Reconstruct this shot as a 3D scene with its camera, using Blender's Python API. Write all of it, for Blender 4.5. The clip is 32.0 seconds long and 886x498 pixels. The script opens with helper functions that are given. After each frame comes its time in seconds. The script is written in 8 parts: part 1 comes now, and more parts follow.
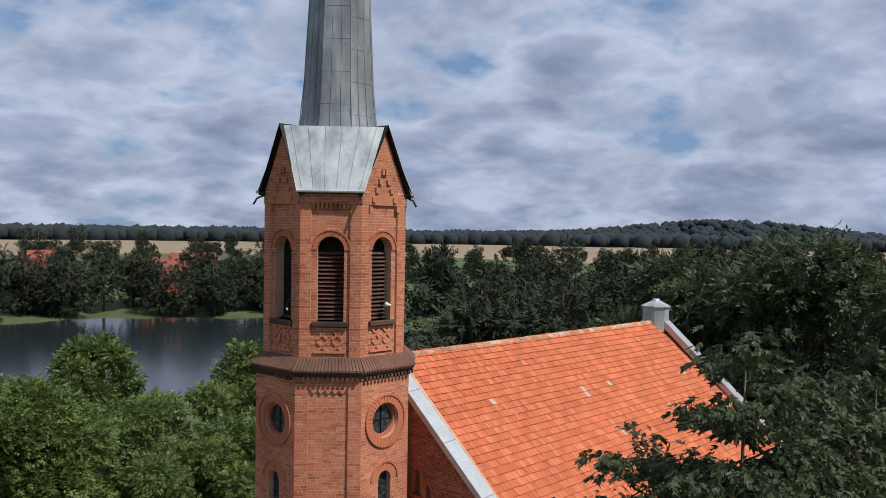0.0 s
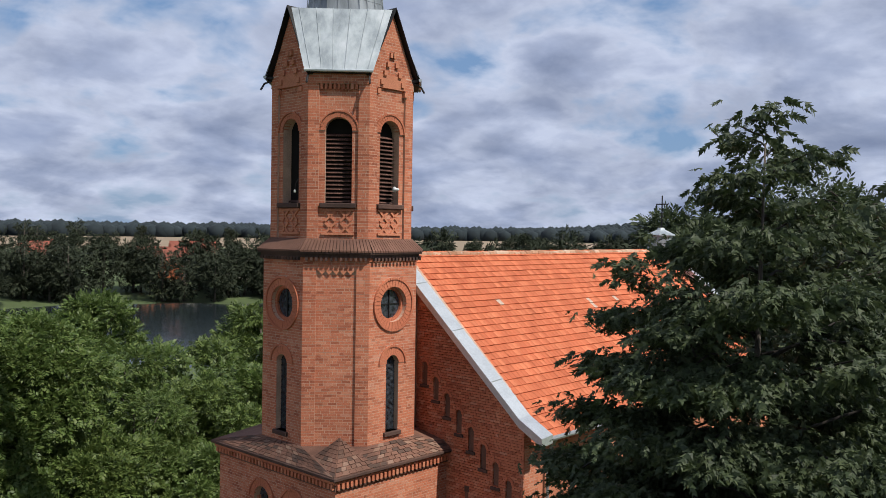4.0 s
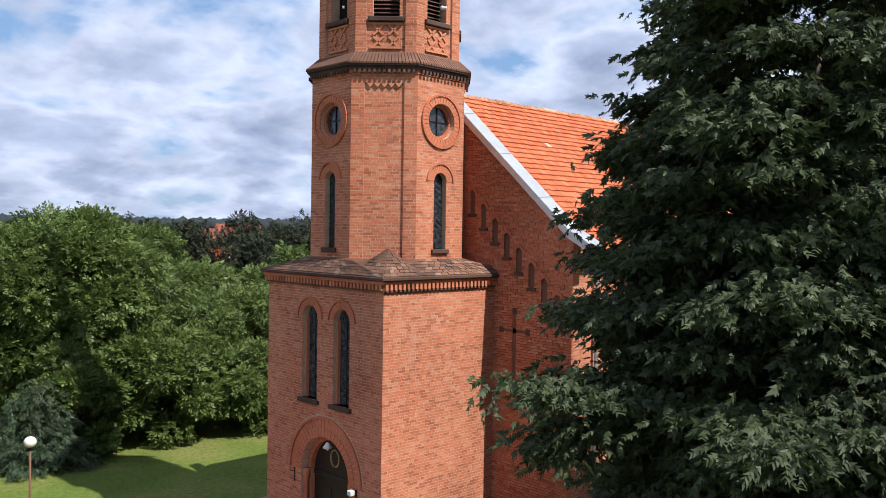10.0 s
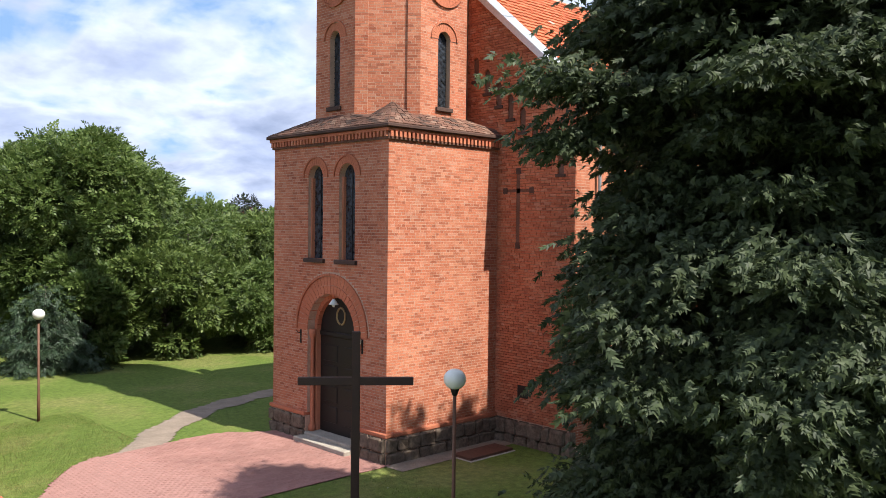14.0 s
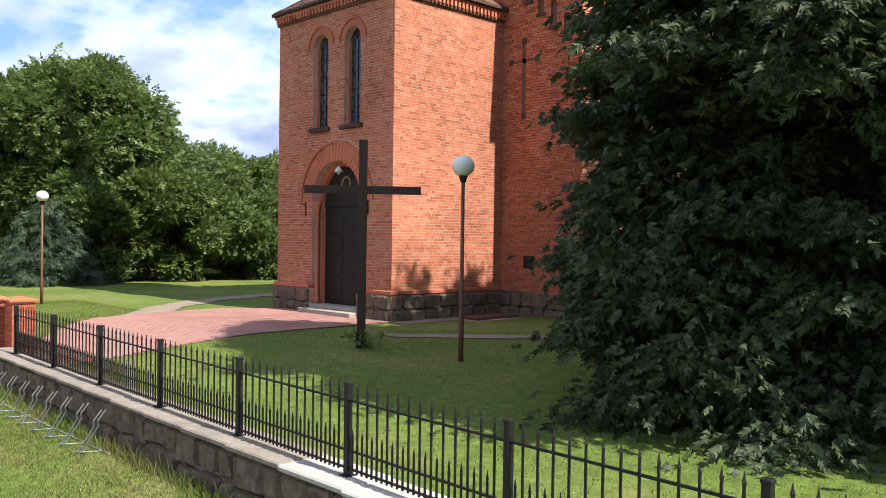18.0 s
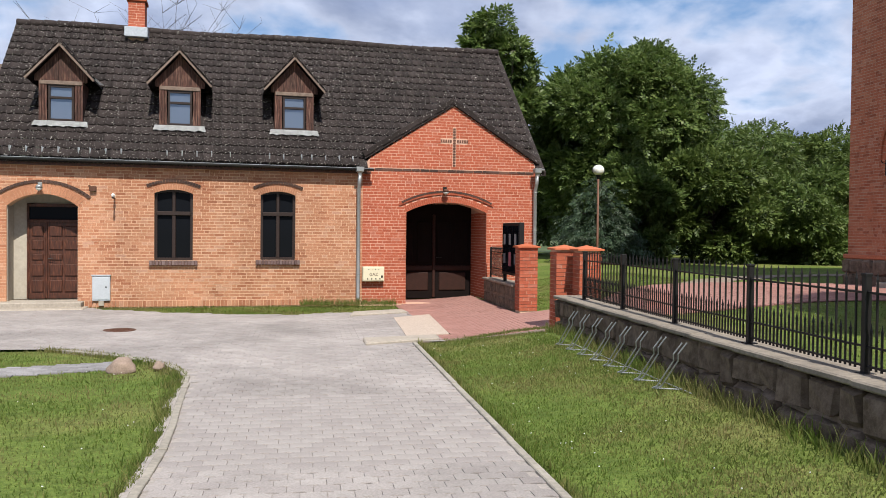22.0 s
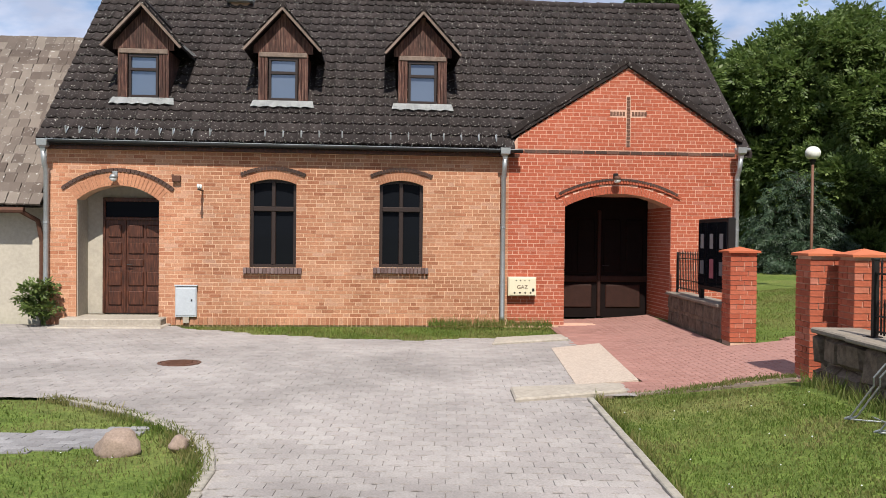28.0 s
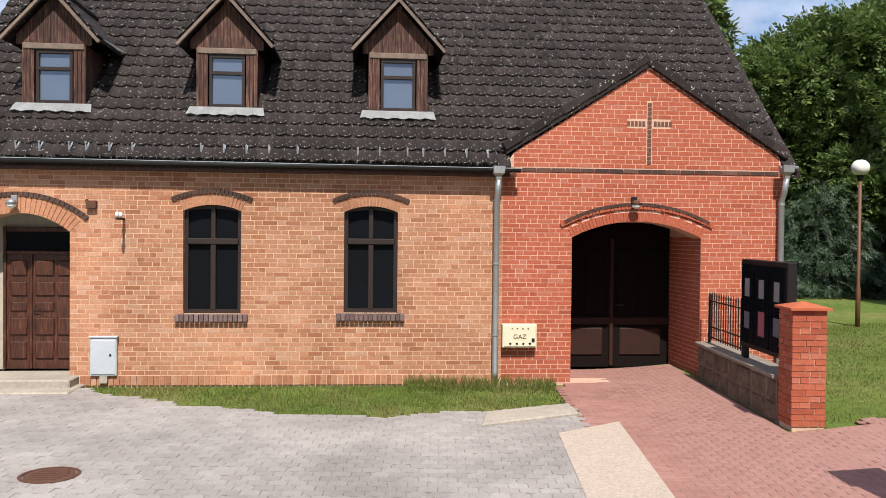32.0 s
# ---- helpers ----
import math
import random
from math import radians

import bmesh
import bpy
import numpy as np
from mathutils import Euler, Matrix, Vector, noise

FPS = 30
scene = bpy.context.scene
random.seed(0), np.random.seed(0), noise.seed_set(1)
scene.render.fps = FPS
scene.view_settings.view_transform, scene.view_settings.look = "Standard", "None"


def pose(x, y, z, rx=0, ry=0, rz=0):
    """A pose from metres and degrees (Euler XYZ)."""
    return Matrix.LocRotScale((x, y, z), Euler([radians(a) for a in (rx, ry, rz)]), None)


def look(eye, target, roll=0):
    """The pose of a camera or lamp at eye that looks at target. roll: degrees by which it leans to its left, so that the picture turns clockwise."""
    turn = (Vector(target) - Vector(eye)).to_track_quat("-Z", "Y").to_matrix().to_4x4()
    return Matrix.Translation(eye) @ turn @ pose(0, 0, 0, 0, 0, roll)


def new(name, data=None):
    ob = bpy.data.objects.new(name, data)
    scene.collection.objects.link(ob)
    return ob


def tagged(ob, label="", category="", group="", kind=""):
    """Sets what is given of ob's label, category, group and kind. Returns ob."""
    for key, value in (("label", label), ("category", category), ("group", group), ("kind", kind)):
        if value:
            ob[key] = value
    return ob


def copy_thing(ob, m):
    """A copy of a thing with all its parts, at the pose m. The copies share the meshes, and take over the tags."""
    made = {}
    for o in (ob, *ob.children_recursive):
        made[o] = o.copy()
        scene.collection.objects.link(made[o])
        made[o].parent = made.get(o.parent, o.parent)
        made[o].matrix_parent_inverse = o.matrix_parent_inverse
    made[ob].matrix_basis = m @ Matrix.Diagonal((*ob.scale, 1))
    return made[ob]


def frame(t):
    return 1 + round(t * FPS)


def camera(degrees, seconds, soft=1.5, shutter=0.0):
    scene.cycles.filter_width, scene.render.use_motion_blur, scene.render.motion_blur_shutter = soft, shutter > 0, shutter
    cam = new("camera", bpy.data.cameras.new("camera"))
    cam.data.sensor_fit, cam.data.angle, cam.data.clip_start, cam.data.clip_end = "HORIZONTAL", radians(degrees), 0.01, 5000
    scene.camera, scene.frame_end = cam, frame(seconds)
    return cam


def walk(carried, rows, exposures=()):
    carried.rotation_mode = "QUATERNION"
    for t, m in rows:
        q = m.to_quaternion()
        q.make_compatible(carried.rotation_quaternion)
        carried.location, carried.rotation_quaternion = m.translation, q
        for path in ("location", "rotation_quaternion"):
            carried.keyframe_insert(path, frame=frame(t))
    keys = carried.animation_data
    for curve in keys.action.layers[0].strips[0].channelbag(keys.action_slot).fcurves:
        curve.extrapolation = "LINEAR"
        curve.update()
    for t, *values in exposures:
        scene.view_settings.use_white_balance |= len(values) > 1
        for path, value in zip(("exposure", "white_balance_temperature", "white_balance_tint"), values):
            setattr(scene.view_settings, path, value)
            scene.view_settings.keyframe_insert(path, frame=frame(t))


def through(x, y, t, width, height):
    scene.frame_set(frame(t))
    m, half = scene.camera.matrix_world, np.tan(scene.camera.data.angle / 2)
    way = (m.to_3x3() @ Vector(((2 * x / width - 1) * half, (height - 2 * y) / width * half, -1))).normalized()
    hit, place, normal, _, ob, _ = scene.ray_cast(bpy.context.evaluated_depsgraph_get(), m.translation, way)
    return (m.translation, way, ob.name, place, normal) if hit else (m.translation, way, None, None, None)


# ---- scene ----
cam = camera(55.1, 32.0, soft=0.9)
PATH = [
    (0, (0.17, 0.28, 19.259), (1.632, 1.644, 19.219), 0.9),
    (0.5, (0.167, 0.292, 18.898), (1.629, 1.656, 18.858), 0.9),
    (1, (0.154, 0.314, 18.495), (1.616, 1.678, 18.456), 0.9),
    (1.5, (0.144, 0.35, 18.111), (1.606, 1.714, 18.071), 0.9),
    (2, (0.071, 0.386, 17.689), (1.535, 1.748, 17.648), 0.9),
    (2.5, (0.067, 0.403, 17.288), (1.53, 1.766, 17.246), 0.9),
    (3, (0.053, 0.454, 16.848), (1.517, 1.816, 16.806), 0.9),
    (3.5, (0.031, 0.456, 16.433), (1.495, 1.818, 16.39), 0.9),
    (5.5, (0.073, 0.457, 14.576), (1.543, 1.813, 14.535), 0.9),
    (6, (0.055, 0.37, 14.098), (1.534, 1.717, 14.056), 0.9),
    (6.5, (0.068, 0.292, 13.706), (1.545, 1.64, 13.663), 0.9),
    (7, (0.081, 0.276, 13.306), (1.558, 1.624, 13.266), 0.9),
    (7.5, (0.097, 0.292, 12.908), (1.574, 1.64, 12.868), 0.9),
    (8, (0.042, 0.361, 12.501), (1.502, 1.727, 12.458), 0.9),
    (8.5, (0.06, 0.425, 12.097), (1.508, 1.803, 12.052), 0.9),
    (9, (-0.013, 0.42, 11.685), (1.406, 1.829, 11.639), 0.9),
    (9.5, (-0.014, 0.482, 11.298), (1.381, 1.915, 11.252), 0.9),
    (10, (-0.029, 0.497, 10.864), (1.365, 1.93, 10.818), 0.9),
    (10.5, (-0.052, 0.502, 10.449), (1.342, 1.934, 10.402), 0.9),
    (11, (-0.104, 0.481, 9.958), (1.29, 1.914, 9.912), 0.9),
    (11.5, (-0.128, 0.481, 9.525), (1.267, 1.913, 9.476), 0.9),
    (12, (-0.04, 0.342, 8.874), (1.341, 1.789, 8.838), 0.8),
    (12.5, (-0.107, 0.339, 8.423), (1.278, 1.781, 8.384), 0.8),
    (13, (-0.205, 0.382, 8.114), (1.187, 1.816, 8.056), 0.7),
    (13.5, (-0.178, 0.348, 7.508), (1.212, 1.785, 7.455), 0.7),
    (14, (-0.255, 0.296, 6.904), (1.136, 1.732, 6.852), 0.7),
    (14.5, (-0.242, 0.245, 6.312), (1.148, 1.682, 6.27), 0.9),
    (16.5, (-0.324, 0.206, 4.205), (1.066, 1.644, 4.178), 0.9),
    (17, (-0.315, 0.275, 3.752), (1.075, 1.712, 3.726), 0.8),
    (17.5, (-0.303, 0.315, 3.31), (1.087, 1.752, 3.282), 0.8),
    (18, (-0.303, 0.369, 2.875), (1.087, 1.807, 2.845), 0.8),
    (18.5, (-0.283, 0.371, 2.605), (1.039, 1.871, 2.573), 0.8),
    (19, (-0.355, 0.392, 2.417), (0.598, 2.15, 2.375), 0.8),
    (19.5, (-0.485, 0.393, 2.3), (0.197, 2.272, 2.253), 0.8),
    (20, (-0.331, 0.639, 2.148), (0.177, 2.573, 2.108), 0.7),
    (20.5, (-0.315, 0.909, 2.093), (0.11, 2.863, 2.049), 0.7),
    (21, (-0.215, 1.304, 1.924), (0.142, 3.272, 1.884), 0.7),
    (21.5, (-0.157, 1.621, 1.865), (0.172, 3.593, 1.827), 0.6),
    (22, (-0.177, 1.954, 1.87), (0.144, 3.928, 1.832), 0.6),
    (22.5, (-0.143, 2.244, 1.853), (0.167, 4.22, 1.818), 0.6),
    (23, (-0.102, 2.612, 1.81), (0.199, 4.589, 1.777), 0.6),
    (23.5, (-0.082, 2.977, 1.77), (0.212, 4.955, 1.738), 0.6),
    (24, (-0.005, 3.475, 1.712), (0.281, 5.454, 1.684), 0.6),
    (24.5, (-0.005, 3.879, 1.666), (0.26, 5.862, 1.639), 0.6),
    (25, (0.071, 4.447, 1.647), (0.203, 6.442, 1.619), 0.6),
    (25.5, (0.015, 4.891, 1.661), (0.015, 6.891, 1.631), 0.6),
    (27.5, (0.087, 6.662, 1.674), (0.075, 8.662, 1.646), 0.6),
    (28, (0.103, 7.054, 1.747), (0.09, 9.054, 1.72), 0.6),
    (28.5, (0.119, 7.373, 1.86), (0.106, 9.372, 1.831), 0.6),
    (29, (0.145, 7.712, 1.963), (0.132, 9.712, 1.934), 0.6),
    (29.5, (0.167, 8.029, 2.06), (0.154, 10.029, 2.032), 0.6),
    (30, (0.183, 8.368, 2.229), (0.173, 10.367, 2.194), 0.6),
    (30.5, (0.223, 8.775, 2.329), (0.212, 10.774, 2.292), 0.6),
    (31, (0.244, 9.295, 2.363), (0.239, 11.295, 2.327), 0.6),
    (31.5, (0.269, 9.785, 2.455), (0.269, 11.784, 2.414), 0.6),
    (32, (0.327, 10.311, 2.442), (0.327, 12.311, 2.408), 0.6),
]
walk(cam, [(t, look(eye, target, roll)) for t, eye, target, roll in PATH],
     [(0, -0.12), (3, -0.05), (6, 0.15), (9.5, 0.45), (13, 0.75), (17, 0.95), (18.2, 0.98), (19.0, 0.98), (20.5, 0.42), (25, 0.35), (32, 0.42)])

# ---- sky and sun ----
SUN_EL, SUN_AZ = radians(52.5), radians(173.5)        # sun stands towards -y, a little to +x
world = bpy.data.worlds.new("world")
scene.world = world
world.use_nodes = True
wt = world.node_tree
for n in list(wt.nodes):
    wt.nodes.remove(n)
w_out = wt.nodes.new("ShaderNodeOutputWorld")
w_sky = wt.nodes.new("ShaderNodeTexSky")
w_sky.sky_type = "NISHITA"
w_sky.sun_disc = False
w_sky.sun_elevation, w_sky.sun_rotation = SUN_EL, SUN_AZ
w_sky.air_density, w_sky.dust_density = 1.0, 0.6
w_tc = wt.nodes.new("ShaderNodeTexCoord")
w_sep = wt.nodes.new("ShaderNodeSeparateXYZ")
wt.links.new(w_tc.outputs["Generated"], w_sep.inputs[0])


def wmath(op, a, b):
    n = wt.nodes.new("ShaderNodeMath")
    n.operation = op
    for i, v in enumerate((a, b)):
        if isinstance(v, (int, float)):
            n.inputs[i].default_value = v
        else:
            wt.links.new(v, n.inputs[i])
    return n.outputs[0]


# a flat cloud layer: the direction divided by its height gives places on it
w_h = wmath("ADD", wmath("MAXIMUM", w_sep.outputs[2], 0.0), 0.34)
w_cx, w_cy = wmath("DIVIDE", w_sep.outputs[0], w_h), wmath("DIVIDE", w_sep.outputs[1], w_h)
w_comb = wt.nodes.new("ShaderNodeCombineXYZ")
wt.links.new(w_cx, w_comb.inputs[0])
wt.links.new(w_cy, w_comb.inputs[1])


def wnoise(scale, detail, rough, seed):
    n = wt.nodes.new("ShaderNodeTexNoise")
    n.inputs["Scale"].default_value, n.inputs["Detail"].default_value = scale, detail
    n.inputs["Roughness"].default_value, n.inputs["Distortion"].default_value = rough, 0.25
    m = wt.nodes.new("ShaderNodeMapping")
    m.inputs["Location"].default_value = (seed, seed * 0.7, seed)
    wt.links.new(w_comb.outputs[0], m.inputs[0])
    wt.links.new(m.outputs[0], n.inputs["Vector"])
    return n.outputs["Fac"]


def wramp(fac, *stops):
    n = wt.nodes.new("ShaderNodeValToRGB")
    el = n.color_ramp.elements
    while len(el) < len(stops):
        el.new(0.5)
    for e, (p, c) in zip(el, stops):
        e.position, e.color = p, (*c, 1)
    wt.links.new(fac, n.inputs[0])
    return n.outputs[0]


def wmix(fac, a, b, mode="MIX"):
    n = wt.nodes.new("ShaderNodeMix")
    n.data_type, n.blend_type = "RGBA", mode
    for s, v in ((0, fac), (6, a), (7, b)):
        if isinstance(v, (int, float)):
            n.inputs[s].default_value = v
        elif isinstance(v, tuple):
            n.inputs[s].default_value = (*v, 1)
        else:
            wt.links.new(v, n.inputs[s])
    return n.outputs[2]


w_mass = wmix(0.25, wnoise(2.6, 6, 0.5, 3.1), wnoise(8.0, 5, 0.5, 5.3))
w_cover = wramp(w_mass, (0.37, (0, 0, 0)), (0.47, (1, 1, 1)))
w_tone = wramp(w_mass, (0.41, (5.4, 6.0, 7.5)), (0.49, (4.7, 5.3, 6.9)), (0.55, (3.6, 4.2, 5.8)), (0.64, (2.7, 3.3, 4.9)))
w_tone = wmix(0.6, w_tone, wramp(wnoise(4.4, 6, 0.55, 8.7), (0.36, (0.66, 0.68, 0.72)), (0.64, (1.3, 1.28, 1.25))), "MULTIPLY")
w_blue = wmix(0.75, w_sky.outputs[0], (1.75, 3.1, 5.6))
w_cloud = wmix(w_cover, w_blue, w_tone)
w_bg = wt.nodes.new("ShaderNodeBackground")
w_bg.inputs["Strength"].default_value = 0.1
wt.links.new(w_cloud, w_bg.inputs["Color"])
wt.links.new(w_bg.outputs[0], w_out.inputs[0])

sun = new("sun", bpy.data.lights.new("sun", "SUN"))
sun.data.energy, sun.data.angle, sun.data.color = 5.0, radians(0.55), (1.0, 0.95, 0.87)
sun.matrix_world = look((0, 0, 60), (-1.13 * math.cos(SUN_EL), 9.94 * math.cos(SUN_EL), 60 - 10 * math.sin(SUN_EL)))

# ---- materials ----


class Mat:
    """A node material with short helpers."""

    def __init__(self, name, rough=0.8, metal=0.0, spec=0.4):
        self.m = bpy.data.materials.new(name)
        self.m.use_nodes = True
        self.t = self.m.node_tree
        self.b = self.t.nodes["Principled BSDF"]
        self.b.inputs["Roughness"].default_value = rough
        self.b.inputs["Metallic"].default_value = metal
        self.b.inputs["Specular IOR Level"].default_value = spec
        self.co = self.t.nodes.new("ShaderNodeTexCoord").outputs["Object"]

    def link(self, a, b):
        self.t.links.new(a, b)

    def noise(self, scale, detail=4, rough=0.55, stretch=None):
        n = self.t.nodes.new("ShaderNodeTexNoise")
        n.inputs["Scale"].default_value, n.inputs["Detail"].default_value = scale, detail
        n.inputs["Roughness"].default_value = rough
        co = self.co
        if stretch:
            mp = self.t.nodes.new("ShaderNodeMapping")
            mp.inputs["Scale"].default_value = stretch
            self.link(co, mp.inputs[0])
            co = mp.outputs[0]
        self.link(co, n.inputs["Vector"])
        return n.outputs["Fac"]

    def island(self):
        return self.t.nodes.new("ShaderNodeNewGeometry").outputs["Random Per Island"]

    def each(self):
        return self.t.nodes.new("ShaderNodeObjectInfo").outputs["Random"]

    def ramp(self, fac, *stops):
        n = self.t.nodes.new("ShaderNodeValToRGB")
        el = n.color_ramp.elements
        while len(el) < len(stops):
            el.new(0.5)
        for e, (p, c) in zip(el, stops):
            e.position = p
            e.color = (*c, 1) if isinstance(c, tuple) else (c, c, c, 1)
        self.link(fac, n.inputs[0])
        return n.outputs[0]

    def mix(self, fac, a, b, mode="MIX"):
        n = self.t.nodes.new("ShaderNodeMix")
        n.data_type, n.blend_type = "RGBA", mode
        for s, v in ((0, fac), (6, a), (7, b)):
            if isinstance(v, (int, float)):
                n.inputs[s].default_value = v
            elif isinstance(v, tuple):
                n.inputs[s].default_value = (*v, 1)
            else:
                self.link(v, n.inputs[s])
        return n.outputs[2]

    def color(self, c):
        if isinstance(c, tuple):
            self.b.inputs["Base Color"].default_value = (*c, 1)
        else:
            self.link(c, self.b.inputs["Base Color"])
        return self

    def bump(self, fac, strength=0.3, dist=0.01):
        n = self.t.nodes.new("ShaderNodeBump")
        n.inputs["Strength"].default_value, n.inputs["Distance"].default_value = strength, dist
        self.link(fac, n.inputs["Height"])
        self.link(n.outputs[0], self.b.inputs["Normal"])
        return self

    def roughness(self, fac, lo, hi):
        self.link(self.ramp(fac, (0.3, lo), (0.7, hi)), self.b.inputs["Roughness"])
        return self


def brick_material(name, dark, mid, light, stain=0.5, joined=True):
    m = Mat(name, 0.88, spec=0.25)
    pale = tuple(min(0.8, v * 0.85 + 0.12 * max(light)) for v in light)
    deep = tuple(v * 0.85 for v in dark)
    base = m.ramp(m.island() if joined else m.each(), (0.0, deep), (0.1, dark), (0.32, mid), (0.7, mid), (0.88, light), (1.0, pale))
    base = m.mix(0.3, base, m.ramp(m.noise(0.55, 5, 0.6), (0.35, dark), (0.65, light)))
    grit = m.ramp(m.noise(38, 4, 0.65), (0.3, 0.6), (0.7, 1.16))
    base = m.mix(0.8, base, grit, "MULTIPLY")
    soot = m.ramp(m.noise(0.28, 6, 0.65, (1, 1, 0.55)), (0.36, 1 - stain), (0.58, 1.0))
    m.color(m.mix(1.0, base, soot, "MULTIPLY"))
    return m.bump(m.noise(60, 3), 0.35, 0.006).m


def plain_material(name, c, rough=0.7, metal=0.0, vary=0.25, scale=6.0, spec=0.4, bump=0.12):
    m = Mat(name, rough, metal, spec)
    lo, hi = tuple(v * (1 - vary) for v in c), tuple(min(1, v * (1 + vary)) for v in c)
    a = m.ramp(m.noise(scale, 5, 0.6), (0.3, lo), (0.7, hi))
    m.color(m.mix(0.5, a, m.ramp(m.noise(scale * 9, 3), (0.3, lo), (0.7, hi))))
    if bump:
        m.bump(m.noise(scale * 6, 4), bump, 0.01)
    return m.m


CH_DARK, CH_MID, CH_LIGHT = (0.36, 0.105, 0.056), (0.53, 0.172, 0.092), (0.60, 0.245, 0.14)
M_CHBRICK = brick_material("church_brick", CH_DARK, CH_MID, CH_LIGHT, 0.28)
M_CHBRICK1 = brick_material("church_brick_single", CH_DARK, CH_MID, CH_LIGHT, 0.28, False)
M_CHDARK = brick_material("dark_glazed_brick", (0.05, 0.035, 0.03), (0.09, 0.055, 0.045), (0.2, 0.1, 0.07), 0.5)
M_CHMORTAR = plain_material("church_mortar", (0.45, 0.30, 0.22), 0.95, vary=0.3, scale=3)
M_YBRICK = brick_material("yellow_brick", (0.40, 0.155, 0.082), (0.51, 0.24, 0.135), (0.585, 0.315, 0.195), 0.36)
M_YBRICK1 = brick_material("yellow_brick_single", (0.40, 0.155, 0.082), (0.51, 0.24, 0.135), (0.585, 0.315, 0.195), 0.36, False)
M_YMORTAR = plain_material("sandy_mortar", (0.56, 0.37, 0.245), 0.95, vary=0.3, scale=3)
M_RBRICK = brick_material("red_brick", (0.38, 0.092, 0.048), (0.42, 0.107, 0.057), (0.45, 0.13, 0.073), 0.15)
M_RBRICK1 = brick_material("red_brick_single", (0.34, 0.08, 0.042), (0.43, 0.11, 0.058), (0.48, 0.15, 0.085), 0.15, False)
M_RMORTAR = plain_material("pale_mortar", (0.56, 0.35, 0.26), 0.95, vary=0.2, scale=4)
M_ZINC = Mat("zinc_sheet", 0.5, 0.35, 0.5)
M_ZINC.color(M_ZINC.ramp(M_ZINC.noise(1.6, 6, 0.65, (1, 1, 0.5)), (0.3, (0.20, 0.23, 0.25)), (0.5, (0.36, 0.40, 0.42)), (0.7, (0.52, 0.55, 0.57))))
M_ZINC = M_ZINC.bump(M_ZINC.noise(3, 3), 0.15, 0.03).roughness(M_ZINC.noise(5, 4), 0.42, 0.65).m
M_FLASH = plain_material("pale_metal_flashing", (0.50, 0.53, 0.55), 0.4, 0.6, 0.2, 2.0)
M_DARKWOOD = Mat("dark_door_wood", 0.5)
M_DARKWOOD.color(M_DARKWOOD.ramp(M_DARKWOOD.noise(7, 6, 0.6, (6, 6, 0.6)), (0.3, (0.02, 0.007, 0.004)), (0.55, (0.07, 0.022, 0.011)), (0.75, (0.16, 0.058, 0.03))))
M_DARKWOOD = M_DARKWOOD.bump(M_DARKWOOD.noise(25, 4, 0.6, (5, 5, 0.6)), 0.25, 0.008).m
M_OLDWOOD = Mat("weathered_boards", 0.8)
M_OLDWOOD.color(M_OLDWOOD.mix(0.9, M_OLDWOOD.ramp(M_OLDWOOD.noise(5, 7, 0.65, (8, 8, 0.7)), (0.3, (0.022, 0.012, 0.01)), (0.5, (0.085, 0.034, 0.024)), (0.75, (0.25, 0.15, 0.11))), M_OLDWOOD.ramp(M_OLDWOOD.noise(2.6, 5, 0.7, (1, 1, 0.5)), (0.36, 0.35), (0.64, 1.25)), "MULTIPLY"))
M_OLDWOOD = M_OLDWOOD.bump(M_OLDWOOD.noise(18, 5, 0.6, (7, 7, 0.6)), 0.4, 0.01).m
M_GREYWOOD = plain_material("greyed_weathered_timber", (0.17, 0.125, 0.10), 0.85, 0, 0.45, 9)
M_IRON = plain_material("black_iron", (0.010, 0.009, 0.009), 0.55, 0.0, 0.3, 8, 0.3)
M_BROWNWIN = plain_material("brown_window_frame", (0.024, 0.014, 0.011), 0.45, 0, 0.25, 4)
M_WHITE = plain_material("white_painted_metal", (0.62, 0.64, 0.63), 0.45, 0, 0.06, 4, 0.5, 0.03)
M_PLASTER = plain_material("old_plaster", (0.40, 0.36, 0.295), 0.9, 0, 0.18, 1.6)
M_METER = plain_material("dull_grey_cabinet_paint", (0.42, 0.45, 0.48), 0.5, 0, 0.1, 4, 0.4, 0.03)
M_CREAM = plain_material("cream_box_paint", (0.64, 0.58, 0.42), 0.5, 0, 0.06, 5, 0.5, 0.03)
M_STEEL = plain_material("galvanised_steel", (0.33, 0.345, 0.35), 0.5, 0.6, 0.2, 5)
M_RUST = plain_material("rusty_iron", (0.10, 0.045, 0.028), 0.8, 0.2, 0.4, 12)
M_POLE = plain_material("brown_lamp_pole", (0.13, 0.06, 0.035), 0.6, 0.1, 0.3, 6)
M_GLOBE = plain_material("milky_lamp_globe", (0.72, 0.73, 0.68), 0.25, 0, 0.04, 3, 0.5, 0)
M_GLASS = Mat("dark_window_glass", 0.03, 0, 0.04).color((0.007, 0.008, 0.01)).m
# blue base and metallic share stand in for the sky's reflection
M_SKYGLASS = Mat("sky_tinted_window_glass", 0.06, 0.55, 0.6).color((0.17, 0.21, 0.27)).m
M_LEAD = Mat("leaded_glass", 0.16, 0, 0.6)
M_LEAD = M_LEAD.color(M_LEAD.ramp(M_LEAD.noise(9, 2), (0.35, (0.012, 0.014, 0.018)), (0.7, (0.06, 0.07, 0.085)))).m
M_CONC = plain_material("weathered_concrete", (0.33, 0.29, 0.24), 0.92, 0, 0.3, 2.2)
M_BEIGE = plain_material("exposed_beige_concrete", (0.43, 0.35, 0.285), 0.92, 0, 0.42, 34, bump=0.6)
M_STONE = Mat("field_stone", 0.88)
